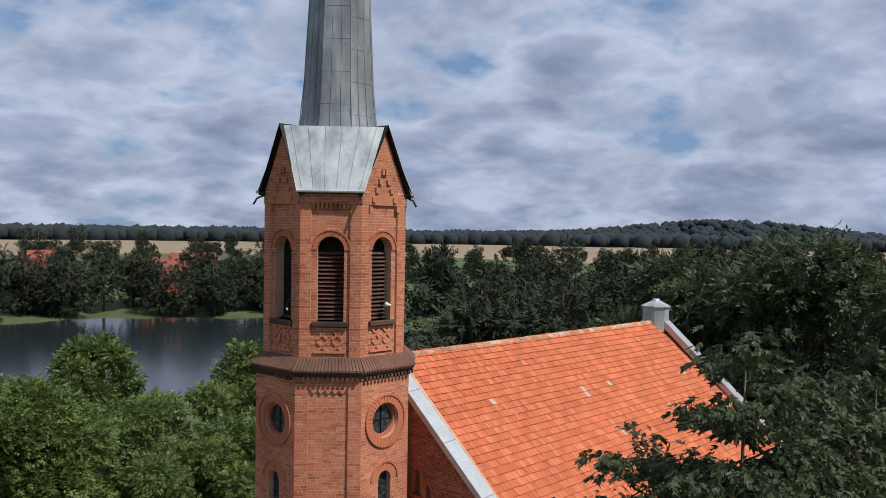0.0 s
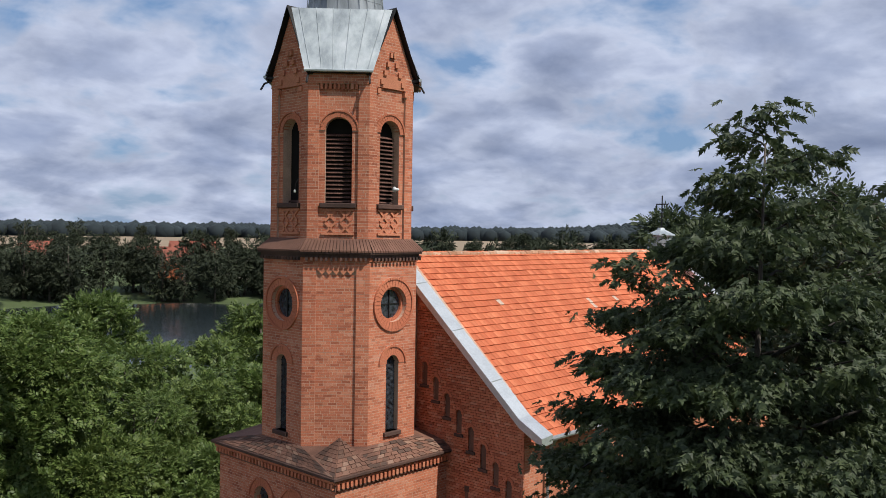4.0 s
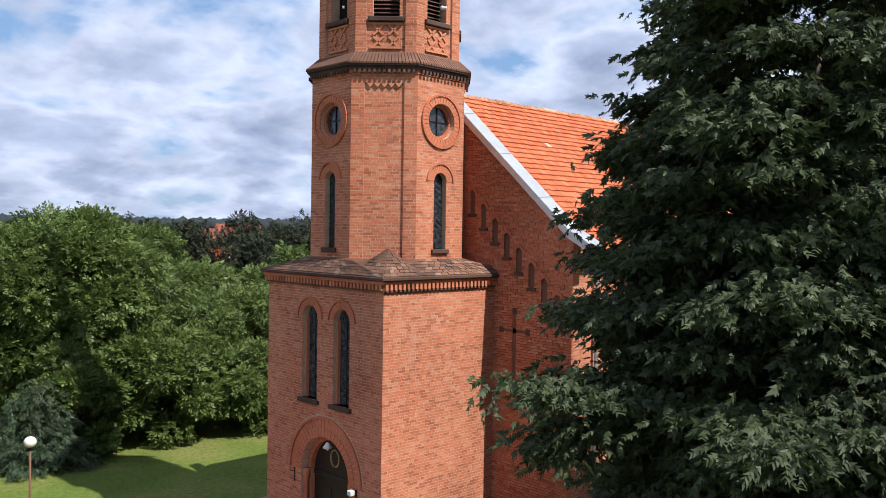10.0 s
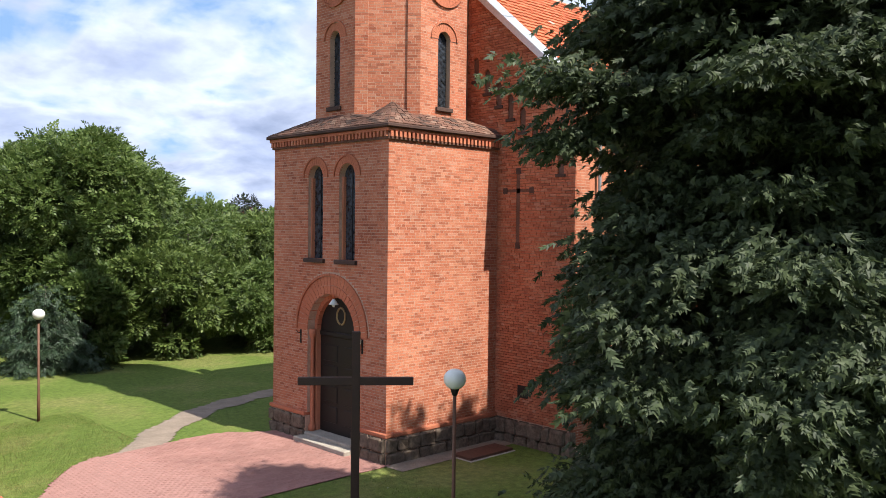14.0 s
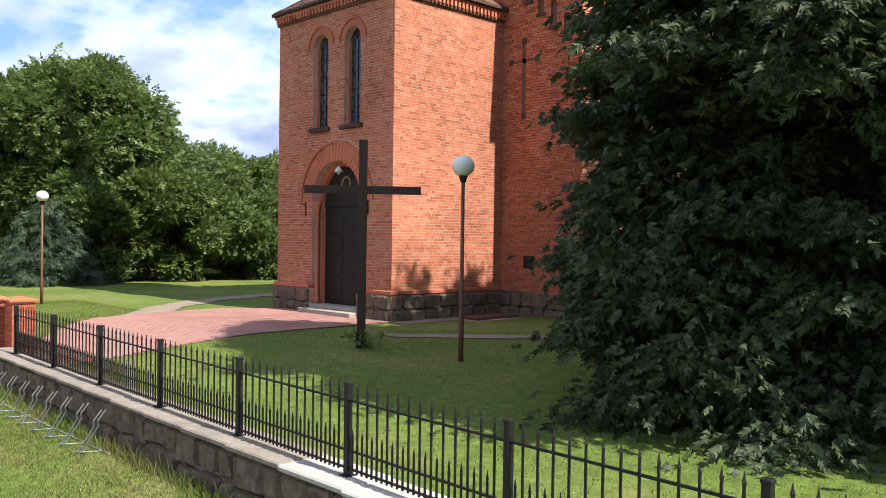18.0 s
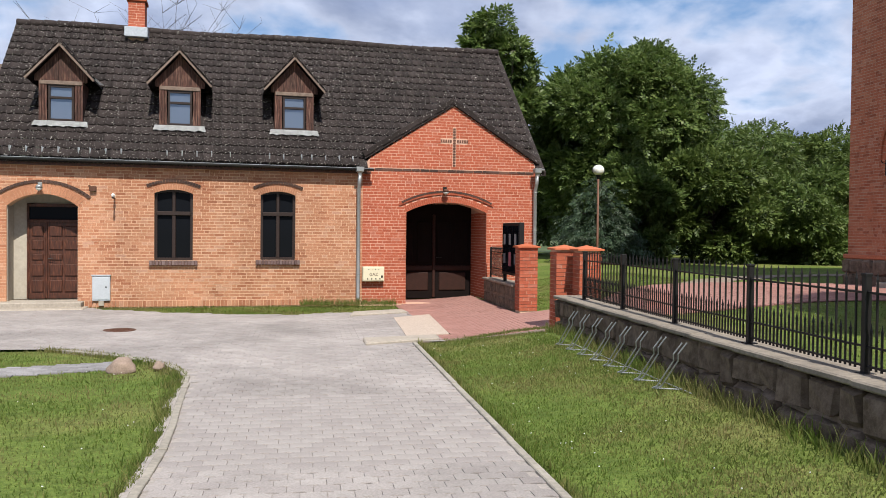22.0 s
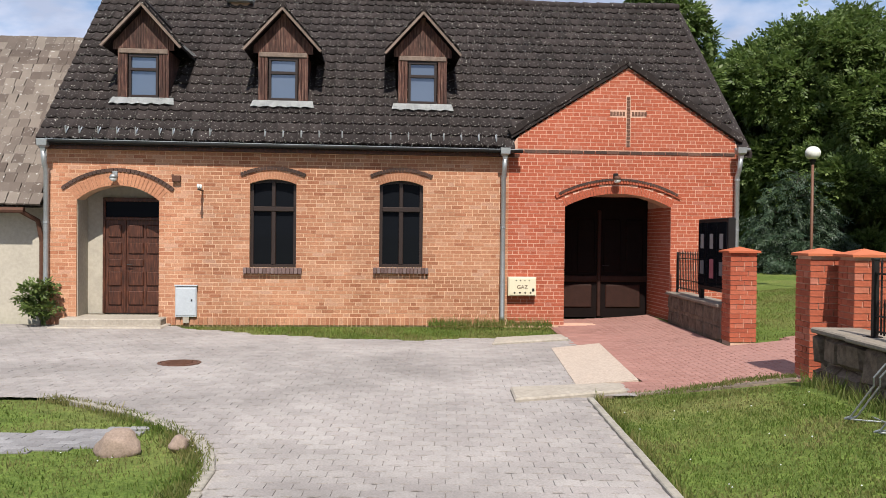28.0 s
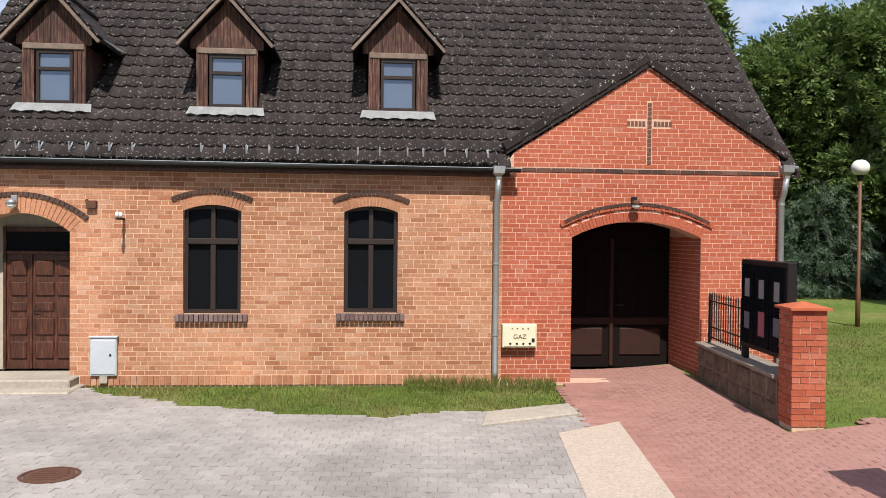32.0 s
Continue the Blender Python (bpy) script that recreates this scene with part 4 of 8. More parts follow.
def slope_bricks(name, p, q, r, s_, rows, wide, parent, lift=0.02):
    """Bricks laid flat up a slope from the edge p-q to the edge s_-r."""
    p, q, r, s_ = Vector(p), Vector(q), Vector(r), Vector(s_)
    up = (q - p).cross(s_ - p).normalized()
    up = up if up.z > 0 else -up
    sv, sf = [], []
    for j in range(rows):
        n = max(1, int(((q - p).lerp(r - s_, (j + 0.5) / rows)).length / wide) + j % 2)
        for i in range(n):
            quad = []
            for u, v in ((i + 0.06, j + 0.06), (i + 0.94, j + 0.06), (i + 0.94, j + 0.94), (i + 0.06, j + 0.94)):
                u, v = u / n, v / rows
                quad.append(p.lerp(q, u).lerp(s_.lerp(r, u), v))
            b0 = len(sv)
            h_ = lift + random.uniform(-0.006, 0.006)
            sv += quad + [c + up * h_ for c in quad]
            sf += [(b0 + 4, b0 + 5, b0 + 6, b0 + 7)] + [(b0 + k, b0 + (k + 1) % 4, b0 + 4 + (k + 1) % 4, b0 + 4 + k) for k in range(4)]
    return tagged(raw(name, sv, sf, M_SKIRT, parent), kind="stuff")


o8 = octa(A1 + 0.01, 10.02)
k4 = [(x, y, 9.602) for x, y in sq]
slope_bricks("slope_bricks", k4[3], k4[0], o8[6], o8[5], 6, 0.24, skirt)
slope_bricks("slope_bricks", k4[2], k4[3], o8[4], o8[3], 6, 0.24, skirt)
pc = [(BX0 - 0.15, BY0 - 0.15, 9.61), (BX0 + 1.3, BY0 - 0.15, 9.62), (BX0 - 0.15, BY0 + 1.3, 9.62), (BX0 + 0.78, BY0 + 0.78, 10.32)]
slope_bricks("slope_bricks", pc[0], pc[1], pc[3], pc[3], 9, 0.2, skirt)
slope_bricks("slope_bricks", pc[2], pc[0], pc[3], pc[3], 9, 0.2, skirt)

# octagonal shaft and belfry: facets 3 NW, 4 W, 5 SW, 6 S, 7 SE in steps of 45 degrees
SH0, SH1, BE0, BE1 = 9.9, 15.15, 15.7, 20.35


def facet(k, a):
    phi = radians(45 * k)
    return frame_at((CX + a * math.cos(phi), CY + a * math.sin(phi)), (-math.sin(phi), math.cos(phi)))


def round_hole_wall(m, half, z0, z1, zc, r, below, thick=0.5):
    """A facet with an arched window and a round one over it."""
    lower = wall_mesh(-half, half, z0, zc - 0.75, thick, [below], m)
    own = bmesh.new()
    sq_pts = [(-half, zc - 0.75), (half, zc - 0.75), (half, z1), (-half, z1)]
    n = 24
    ring = [(r * math.cos(2 * math.pi * (k + 0.5) / n - math.pi), zc + r * math.sin(2 * math.pi * (k + 0.5) / n - math.pi)) for k in range(n)]

    def border(p):
        x, z = p[0], p[1] - zc
        lo, hi = 0.75, z1 - zc
        s = min((half / abs(x)) if x else 9e9, (hi / z) if z > 0 else ((-lo / z) if z < 0 else 9e9))
        return (x * s, zc + z * s)

    outer = [border(p) for p in ring]
    corners = {(1, -1): (half, zc - 0.75), (1, 1): (half, z1), (-1, 1): (-half, z1), (-1, -1): (-half, zc - 0.75)}
    for k in range(n):
        j = (k + 1) % n
        pts = [ring[k], ring[j], outer[j]]
        a, b = outer[k], outer[j]
        if abs(a[0] - b[0]) > 1e-6 and abs(a[1] - b[1]) > 1e-6:
            for c in corners.values():
                if (abs(c[0] - a[0]) < 1e-6 or abs(c[1] - a[1]) < 1e-6) and (abs(c[0] - b[0]) < 1e-6 or abs(c[1] - b[1]) < 1e-6):
                    pts.append(c)
                    break
        pts.append(a)
        own.faces.new([own.verts.new((x, 0, z)) for x, z in pts])
    bmesh.ops.remove_doubles(own, verts=own.verts, dist=0.0005)
    ext = bmesh.ops.extrude_face_region(own, geom=list(own.faces))
    bmesh.ops.translate(own, vec=(0, thick, 0), verts=[v for v in ext["geom"] if isinstance(v, bmesh.types.BMVert)])
    return join(lower, own, m)


OCZ, OCR = 13.9, 0.5
half1 = A1 * math.tan(radians(22.5))
half2 = A2 * math.tan(radians(22.5))
lance = Opening(0, 0.24, 10.3, 12.22, 0.24)
for k in range(8):
    m = facet(k, A1)
    if k in (4, 6):
        wall = part("shaft_wall", round_hole_wall(m, half1, SH0, SH1, OCZ, OCR, lance), M_CHMORTAR, church)

        def cut(z):
            spans = [(-half1, half1)]
            if abs(z - OCZ) < OCR + 0.26:
                w = math.sqrt((OCR + 0.26) ** 2 - (z - OCZ) ** 2)
                spans = subtract(spans, -w, w)
            return spans

        brick_mesh("brickwork", brick_list(-half1, half1, SH0, SH1, [lance], 0.3, cut), m, M_CHBRICK, wall)
        arch_bricks("arch_brick", lance, 0.22, 0.05, m, 15, 0.014, 0.0, M_CHBRICK, wall)
        arch_bricks("hood_brick", lance, 0.06, 0.05, m, 24, 0.045, 0.235, M_CHBRICK, wall)
        ring = Opening(0, OCR, OCZ, OCZ, OCR)
        for turn in (0, math.pi):
            mm = m @ Matrix.Translation((0, 0, OCZ)) @ Matrix.Rotation(turn, 4, "Y") @ Matrix.Translation((0, 0, -OCZ))
            arch_bricks("ring_brick", ring, 0.2, 0.05, mm, 17, 0.03, 0.0, M_CHBRICK, wall)
            arch_bricks("ring_brick", ring, 0.06, 0.05, mm, 26, 0.06, 0.205, M_CHBRICK, wall)
            arch_bricks("ring_brick", ring, 0.09, 0.14, mm @ Matrix.Translation((0, 0.12, 0)), 17, 0.01, -0.09, M_CHBRICK, wall)
        ocw = part("round_window", lathe([(OCR - 0.03, 0), (OCR - 0.03, 0.03)], 24, None, m @ Matrix.Translation((0, 0.22, OCZ)) @ Matrix.Rotation(radians(90), 4, "X")), M_LEAD, church, "round leaded window")
        part("glazing_bar", join(None, box(-OCR, OCR, 0.165, 0.185, OCZ - 0.015, OCZ + 0.015), m), M_IRON, ocw)
        part("glazing_bar", join(None, box(-0.015, 0.015, 0.161, 0.185, OCZ - OCR, OCZ + OCR), m), M_IRON, ocw)
        lw = part("window", prism([(-0.24, 10.3), (0.24, 10.3)] + lance.arc(12)[::-1], 0.17, 0.2, None, m), M_LEAD, church, "narrow round-headed leaded window")
        part("window_sill", join(None, box(-0.32, 0.32, -0.08, 0.3, 10.18, 10.3, 0.012), m), M_CHDARK, lw)
        bm = bmesh.new()
        for j in range(-2, 14):
            for s in (-1, 1):
                tube([(max(-0.24, min(0.24, -s * 0.24)), 0.155, 10.35 + j * 0.16), (s * 0.24, 0.155, 10.35 + j * 0.16 + 0.32)], 0.006, 4, bm)
        for v in bm.verts:
            v.co.z = min(max(v.co.z, 10.3), 12.35)
        bmesh.ops.transform(bm, matrix=m, verts=bm.verts)
        part("lead_lattice", bm, M_IRON, lw)
    else:
        wall = part("shaft_wall", wall_mesh(-half1, half1, SH0, SH1, 0.5, [], m @ Matrix.Translation((0, 0.06, 0))), M_CHMORTAR, church)
        if k in (3, 5, 7):
            brick_mesh("brickwork", brick_list(-half1 + 0.36, half1 - 0.36, SH0, 14.72), m @ Matrix.Translation((0, 0.06, 0)), M_CHBRICK, wall)
            for s in (-1, 1):
                x0, x1 = sorted((s * half1, s * (half1 - 0.36)))
                part("pilaster", join(None, box(x0, x1, 0.0, 0.3, SH0, 14.9), m), M_CHMORTAR, wall)
                brick_mesh("brickwork", brick_list(x0, x1, SH0, 14.9), m, M_CHBRICK, wall)
            part("panel_head", join(None, box(-half1, half1, 0.0, 0.3, 14.86, SH1), m), M_CHMORTAR, wall)
            brick_mesh("brickwork", brick_list(-half1, half1, 14.86, SH1), m, M_CHBRICK, wall)
            for j in range(5):
                x = -half1 + 0.42 + (j + 0.5) * (2 * half1 - 0.84) / 5
                part("tooth", prism([(x - 0.1, 14.86), (x + 0.1, 14.86), (x, 14.74)], 0.0, 0.1, None, m), M_CHBRICK, wall)

# cornice between shaft and belfry
for z0, z1, a, mat in ((15.12, 15.22, A1 + 0.03, M_CHBRICK), (15.22, 15.32, A1 + 0.08, M_CHDARK), (15.32, 15.40, A1 + 0.16, M_CHDARK)):
    bm = bmesh.new()
    lo, hi = [bm.verts.new(p) for p in octa(a, z0)], [bm.verts.new(p) for p in octa(a, z1)]
    for i in range(8):
        bm.faces.new((lo[i], lo[(i + 1) % 8], hi[(i + 1) % 8], hi[i]))
    bm.faces.new(hi)
    bm.faces.new(lo[::-1])
    part("cornice_ring", bm, mat, church)
for k in (3, 4, 5, 6, 7):
    m = facet(k, A1 + 0.16)
    hw = (A1 + 0.16) * math.tan(radians(22.5))
    n = 20
    for j in range(n):
        x0, x1 = -hw + 2 * hw * j / n, -hw + 2 * hw * (j + 1) / n
        s = (A2 + 0.02) / (A1 + 0.16)
        own = bmesh.new()
        pts = [(x0 + 0.008, -0.03, 15.42), (x1 - 0.008, -0.03, 15.42), (x1 * s - 0.008, A1 + 0.14 - A2, 15.74), (x0 * s + 0.008, A1 + 0.14 - A2, 15.74)]
        low = [own.verts.new((x, y + 0.0, z - 0.05)) for x, y, z in pts]
        up = [own.verts.new(p) for p in pts]
        own.faces.new(up)
        for i in range(4):
            own.faces.new((low[i], low[(i + 1) % 4], up[(i + 1) % 4], up[i]))
        part("coping_brick", join(None, own, m), M_SKIRT, church)
    dentils(facet(k, A1 + 0.06), -hw + 0.1, hw - 0.1, 15.13, 15.22, 0.07, 0.135, 0.07, church, M_CHDARK)
bm = bmesh.new()
lo, hi = [bm.verts.new(p) for p in octa(A1 + 0.15, 15.38)], [bm.verts.new(p) for p in octa(A2, 15.70)]
for i in range(8):
    bm.faces.new((lo[i], lo[(i + 1) % 8], hi[(i + 1) % 8], hi[i]))
part("cornice_slope", bm, M_CHMORTAR, church)

# belfry
bell = Opening(0, 0.37, 16.72, 18.72, 0.37)
APEX = 22.1
for k in range(8):
    m = facet(k, A2)
    gable = k % 2 == 0
    wall = part("belfry_wall", wall_mesh(-half2, half2, BE0, BE1, 0.42, [bell], m @ Matrix.Translation((0, 0.07, 0))), M_CHMORTAR, church)
    if k in (3, 4, 5, 6, 7):
        brick_mesh("brickwork", brick_list(-half2 + 0.3, half2 - 0.3, BE0, 20.02, [bell], 0.2), m @ Matrix.Translation((0, 0.07, 0)), M_CHBRICK, wall)
        for s in (-1, 1):
            x0, x1 = sorted((s * half2, s * (half2 - 0.3)))
            part("pilaster", join(None, box(x0, x1, 0.0, 0.2, BE0, BE1), m), M_CHMORTAR, wall)
            brick_mesh("brickwork", brick_list(x0, x1, BE0, BE1), m, M_CHBRICK, wall)
        arch_bricks("arch_brick", bell, 0.14, 0.2, m @ Matrix.Translation((0, 0.06, 0)), 15, 0.03, 0.0, M_CHBRICK, wall)
        arch_bricks("hood_brick", bell, 0.05, 0.1, m @ Matrix.Translation((0, 0.06, 0)), 22, 0.055, 0.15, M_CHBRICK, wall)
        part("window_sill", join(None, box(-0.5, 0.5, -0.06, 0.35, 16.58, 16.72, 0.02), m), M_CHDARK, wall)
        # pierced panel under the opening: a diamond lattice of bricks
        lat = part("lattice_field", join(None, box(-0.42, 0.42, 0.09, 0.14, 15.86, 16.52), m), M_CHDARK, wall)
        for cx_ in (-0.21, 0.21):
            for cz_ in (16.03, 16.36):
                for q in range(4):
                    mm = m @ Matrix.Translation((cx_, 0.06, cz_)) @ Matrix.Rotation(radians(45 + 90 * q), 4, "Y")
                    part("lattice_brick", join(None, box(0.02, 0.2, -0.03, 0.06, -0.03, 0.03), mm), M_CHBRICK, wall)
        for z in (15.84, 16.5):
            part("lattice_rail", join(None, box(-0.45, 0.45, 0.02, 0.13, z, z + 0.06), m), M_CHBRICK, wall)
        if gable:
            def span(z):
                w = max(0.0, (half2 + 0.02) * (APEX - z) / (APEX - BE1))
                return [(-w, w)] if w > 0.02 else []
            part("gable_wall", prism([(-half2, BE1), (half2, BE1), (0, APEX)], 0.02, 0.4, None, m), M_CHMORTAR, wall)
            brick_mesh("brickwork", brick_list(-half2, half2, BE1, APEX, (), 0, span), m @ Matrix.Translation((0, 0.02, 0)), M_CHBRICK, wall)
            # recessed field with a stepped head
            head = []
            for j in range(5):
                x = 0.52 - j * 0.12
                head += [(x + 0.0, 19.72 + j * 0.26), (-x, 19.72 + j * 0.26)]
                for s in (-1, 1):
                    part("step_brick", join(None, box(s * x - 0.06, s * x + 0.06, -0.05, 0.07, 19.80 + j * 0.26, 19.94 + j * 0.26), m), M_CHBRICK, wall)
            part("gable_field", join(None, box(-half2 + 0.3, half2 - 0.3, 0.0, 0.16, 19.98, BE1), m), M_CHBRICK, wall)
            # raking zinc verge with the eave spouts
            for s in (-1, 1):
                d = Vector((s * half2, 0, BE1 - APEX))
                own = bmesh.new()
                pr = [(-0.14, 0.0), (0.45, 0.0), (0.45, 0.05), (-0.14, 0.05)]
                ends = []
                for e in (0.0, 1.12):
                    p = Vector((0, 0, APEX + 0.1)) + d * e
                    ends.append([own.verts.new((p.x, y, p.z + z)) for y, z in pr])
                for i in range(4):
                    own.faces.new((ends[0][i], ends[0][(i + 1) % 4], ends[1][(i + 1) % 4], ends[1][i]))
                own.faces.new(ends[1])
                own.faces.new(ends[0][::-1])
                part("verge_board", join(None, own, m), M_IRON, wall)
            for s in (-1, 1):
                part("spout", join(None, tube([(s * half2, 0, BE1 - 0.1), (s * (half2 + 0.16), -0.16, BE1 - 0.2), (s * (half2 + 0.22), -0.24, BE1 - 0.38)], 0.03, 8), m), M_IRON, wall)
        else:
            part("head_course", join(None, box(-half2, half2, -0.02, 0.3, 20.0, BE1 - 0.08), m), M_CHMORTAR, wall)
            brick_mesh("brickwork", brick_list(-half2, half2, 20.0, BE1 - 0.08), m @ Matrix.Translation((0, -0.02, 0)), M_CHBRICK, wall)
            dentils(m @ Matrix.Translation((0, 0.07, 0)), -half2 + 0.3, half2 - 0.3, 19.85, 20.0, 0.08, 0.12, 0.07, wall, M_CHBRICK)
            part("eave_board", join(None, box(-half2 - 0.05, half2 + 0.05, -0.16, 0.1, BE1 - 0.08, BE1 + 0.0, 0.01), m), M_IRON, wall)
        # louvres, a near-black sheet behind them for the belfry's shade
        lv = part("louvre_back", join(None, box(-0.37, 0.37, 0.36, 0.38, 16.72, 19.09), m), inside_shade, wall)
        for j in range(17):
            z = 16.78 + j * 0.115
            w = 0.36 if z < 18.7 else bell.wide(z + 0.05)
            if k != 4 or j < 1:
                part("louvre_slat", join(None, join(None, box(-w, w, -0.05, 0.05, -0.008, 0.008), Matrix.Translation((0, 0.3, z)) @ Matrix.Rotation(radians(38), 4, "X")), m), M_OLDWOOD, lv)
loud = thing("loudspeaker", facet(6, A2) @ Matrix.Translation((0.2, 0.0, 17.15)), "small white horn loudspeaker in the belfry window", "loudspeaker")
part("horn", lathe([(0.03, 0.16), (0.05, 0.05), (0.09, 0.0), (0.085, 0.0)], 14, None, Matrix.Rotation(radians(90), 4, "X") @ Matrix.Translation((0, 0, -0.05))), M_WHITE, loud, "", True)
part("stalk", box(-0.01, 0.01, 0.0, 0.3, -0.02, 0.0), M_IRON, loud)
tin = thing("siren_box", facet(4, A2) @ Matrix.Translation((0.35, -0.05, 17.0)), "white insulator and cable on the belfry", "fitting")
part("insulator", lathe([(0.02, 0), (0.035, 0.02), (0.03, 0.07), (0.01, 0.09)], 10), M_WHITE, tin, "", True)
part("cable", tube([(0, 0, 0), (0.08, -0.05, 0.25), (0.16, 0.02, 0.4)], 0.01, 5), M_IRON, tin)

# metal roof between gables: four valleys run down to the diagonal eaves
verts, faces = [], []
SP0 = 22.05
neck = octa(1.13, SP0 + 0.05)
for k in (1, 3, 5, 7):
    phi = radians(45 * k)
    m = facet(k, A2)
    e0, e1 = m @ Vector((-half2 - 0.1, -0.2, BE1 + 0.0)), m @ Vector((half2 + 0.1, -0.2, BE1 + 0.0))
    gl = facet(k - 1, A2) @ Vector((0, -0.02, APEX + 0.1))
    gr = facet(k + 1, A2) @ Vector((0, -0.02, APEX + 0.1))
    n0, n1 = [Vector(p) for p in (neck[(k - 1) % 8], neck[k % 8])]
    b = len(verts)
    verts += [e0, e1, gr, n1, n0, gl]
    faces += [(b, b + 1, b + 2, b + 5), (b + 5, b + 2, b + 3, b + 4)]
    # standing seams
    for j in range(6):
        s = (j + 0.5) / 6
        p, q = e0.lerp(e1, s), gl.lerp(gr, s)
        part("seam", tube([p + Vector((0, 0, 0.012)), q + Vector((0, 0, 0.012))], 0.012, 4), M_ZINC, church)
    part("eave_gutter", tube([e0 + Vector((0, 0, -0.02)), e1 + Vector((0, 0, -0.02))], 0.045, 8), M_ZINC, church)
for k in (0, 2, 4, 6):
    g = facet(k, A2) @ Vector((0, -0.02, APEX + 0.1))
    n0, n1 = Vector(neck[(k - 1) % 8]), Vector(neck[k % 8])
    b = len(verts)
    verts += [g, n0, n1]
    faces.append((b, b + 1, b + 2))
for f in faces:
    raw("roof_sheet", [tuple(verts[k]) for k in f], [tuple(range(len(f)))], M_ZINC, church, "pale zinc roof sheet over the tower gables")
# spire with a flared foot, panels and seams
prof = [(1.16, SP0 - 0.1), (1.06, SP0 + 0.6), (0.99, SP0 + 1.6), (0.9, SP0 + 3.5), (0.78, SP0 + 5.6), (0.45, SP0 + 11.0), (0.04, SP0 + 17.5)]
bm = bmesh.new()
rings = [[bm.verts.new(p) for p in octa(a, z)] for a, z in prof]
for a, b in zip(rings, rings[1:]):
    for i in range(8):
        bm.faces.new((a[i], a[(i + 1) % 8], b[(i + 1) % 8], b[i]))
bm.faces.new(rings[-1])
M_SPIRE = Mat("dull_zinc_sheets", 0.55, 0.4)
M_SPIRE.color(M_SPIRE.ramp(M_SPIRE.noise(1.2, 7, 0.65, (1, 1, 0.35)), (0.3, (0.10, 0.115, 0.125)), (0.5, (0.19, 0.21, 0.225)), (0.72, (0.36, 0.385, 0.40))))
M_SPIRE = M_SPIRE.bump(M_SPIRE.noise(2.2, 3), 0.12, 0.03).m
part("spire", bm, M_SPIRE, church, "tall grey zinc-clad octagonal spire")


def spire_a(z):
    return float(np.interp(z, [p[1] for p in prof], [p[0] for p in prof]))


for i in range(8):
    phi = radians(45 * i)
    for s in (-0.99, -0.34, 0.34):
        pts = []
        for z in np.linspace(SP0 + 0.05, SP0 + 9, 7):
            a = spire_a(z) + 0.004
            hw = a * math.tan(radians(22.5)) * s
            pts.append((CX + a * math.cos(phi) - hw * math.sin(phi), CY + a * math.sin(phi) + hw * math.cos(phi), z))
        part("seam", tube(pts, 0.014 if s < -0.9 else 0.009, 4), M_SPIRE, church)
    for j in range(9):
        z = SP0 + 0.55 + j * 0.95 + 0.3 * (i % 2)
        a = spire_a(z) + 0.003
        hw = a * math.tan(radians(22.5))
        c, s_ = math.cos(phi), math.sin(phi)
        part("sheet_joint", tube([(CX + a * c + hw * s_, CY + a * s_ - hw * c, z), (CX + a * c - hw * s_, CY + a * s_ + hw * c, z)], 0.007, 4), M_SPIRE, church)

# nave
NX0, NX1, NY0, NY1 = 18.5, 36.2, 14.45, 25.6
EZ, RY, RZ = 10.35, 20.05, 15.2
SL = (RZ - EZ) / (RY - NY0 + 0.35)
F_N = frame_at((NX0, CY), (0, -1))
gable_top = lambda y: min(RZ + 0.15, EZ + 0.25 + SL * (min(y - NY0, NY1 - y) + 0.35))


def nave_span(z):
    lo = NY0 if z < EZ + 0.4 else NY0 + (z - EZ - 0.4) / SL
    return [(CY - (2 * RY - lo), CY - lo)] if lo < RY else []


bm = prism([(CY - NY1, 0.3), (CY - NY0, 0.3), (CY - NY0, EZ + 0.3), (CY - RY, RZ + 0.35), (CY - NY1, EZ + 0.3)], 0.012, 0.6, None, F_N)
nave_w = part("nave_gable_wall", bm, M_CHMORTAR, church)
brick_mesh("brickwork", brick_list(0.0, 0.62, 0.9, EZ + 0.2), frame_at((NX0, NY0), (1, 0)), M_CHBRICK, nave_w)
right_side = lambda z: [(max(p, CY - BY0 - 0.3), q) for p, q in nave_span(z) if q > CY - BY0 - 0.3]
upper = lambda z: [(CY - 18.6, q) for p, q in nave_span(z) if q > CY - 18.6] if z > 9.6 else right_side(z)
# stepped blind niches under the verge and the cross
CRY, CRZ = CY - 16.5, 7.98
niches = [Opening(CY - (18.25 - 0.47 * i), 0.11, 11.35 - 0.42 * i, 11.95 - 0.42 * i, 0.11) for i in range(8)]


def wall_cut(z):
    sp = upper(z)
    if 6.42 < z < 8.5:
        sp = subtract(sp, CRY - 0.07, CRY + 0.07)
    if abs(z - CRZ) < 0.07:
        sp = subtract(sp, CRY - 0.5, CRY + 0.5)
    return sp


brick_mesh("brickwork", brick_list(CY - 18.7, CY - NY0, PL - 0.1, RZ + 0.2, niches, 0.0, wall_cut), F_N @ Matrix.Translation((0, 0.0, 0)), M_CHBRICK, nave_w, 0.05)
for nch in niches:
    part("niche_back", prism([(nch.c - 0.11, nch.z0), (nch.c + 0.11, nch.z0)] + nch.arc(8)[::-1], 0.004, 0.01, None, F_N), M_CHDARK, nave_w)
    part("niche_sill", join(None, box(nch.c - 0.17, nch.c + 0.17, -0.09, 0.02, nch.z0 - 0.09, nch.z0, 0.01), F_N), M_CHDARK, nave_w)
    arch_bricks("hood_brick", nch, 0.09, 0.03, F_N, 9, 0.075, 0.0, M_CHBRICK, nave_w)
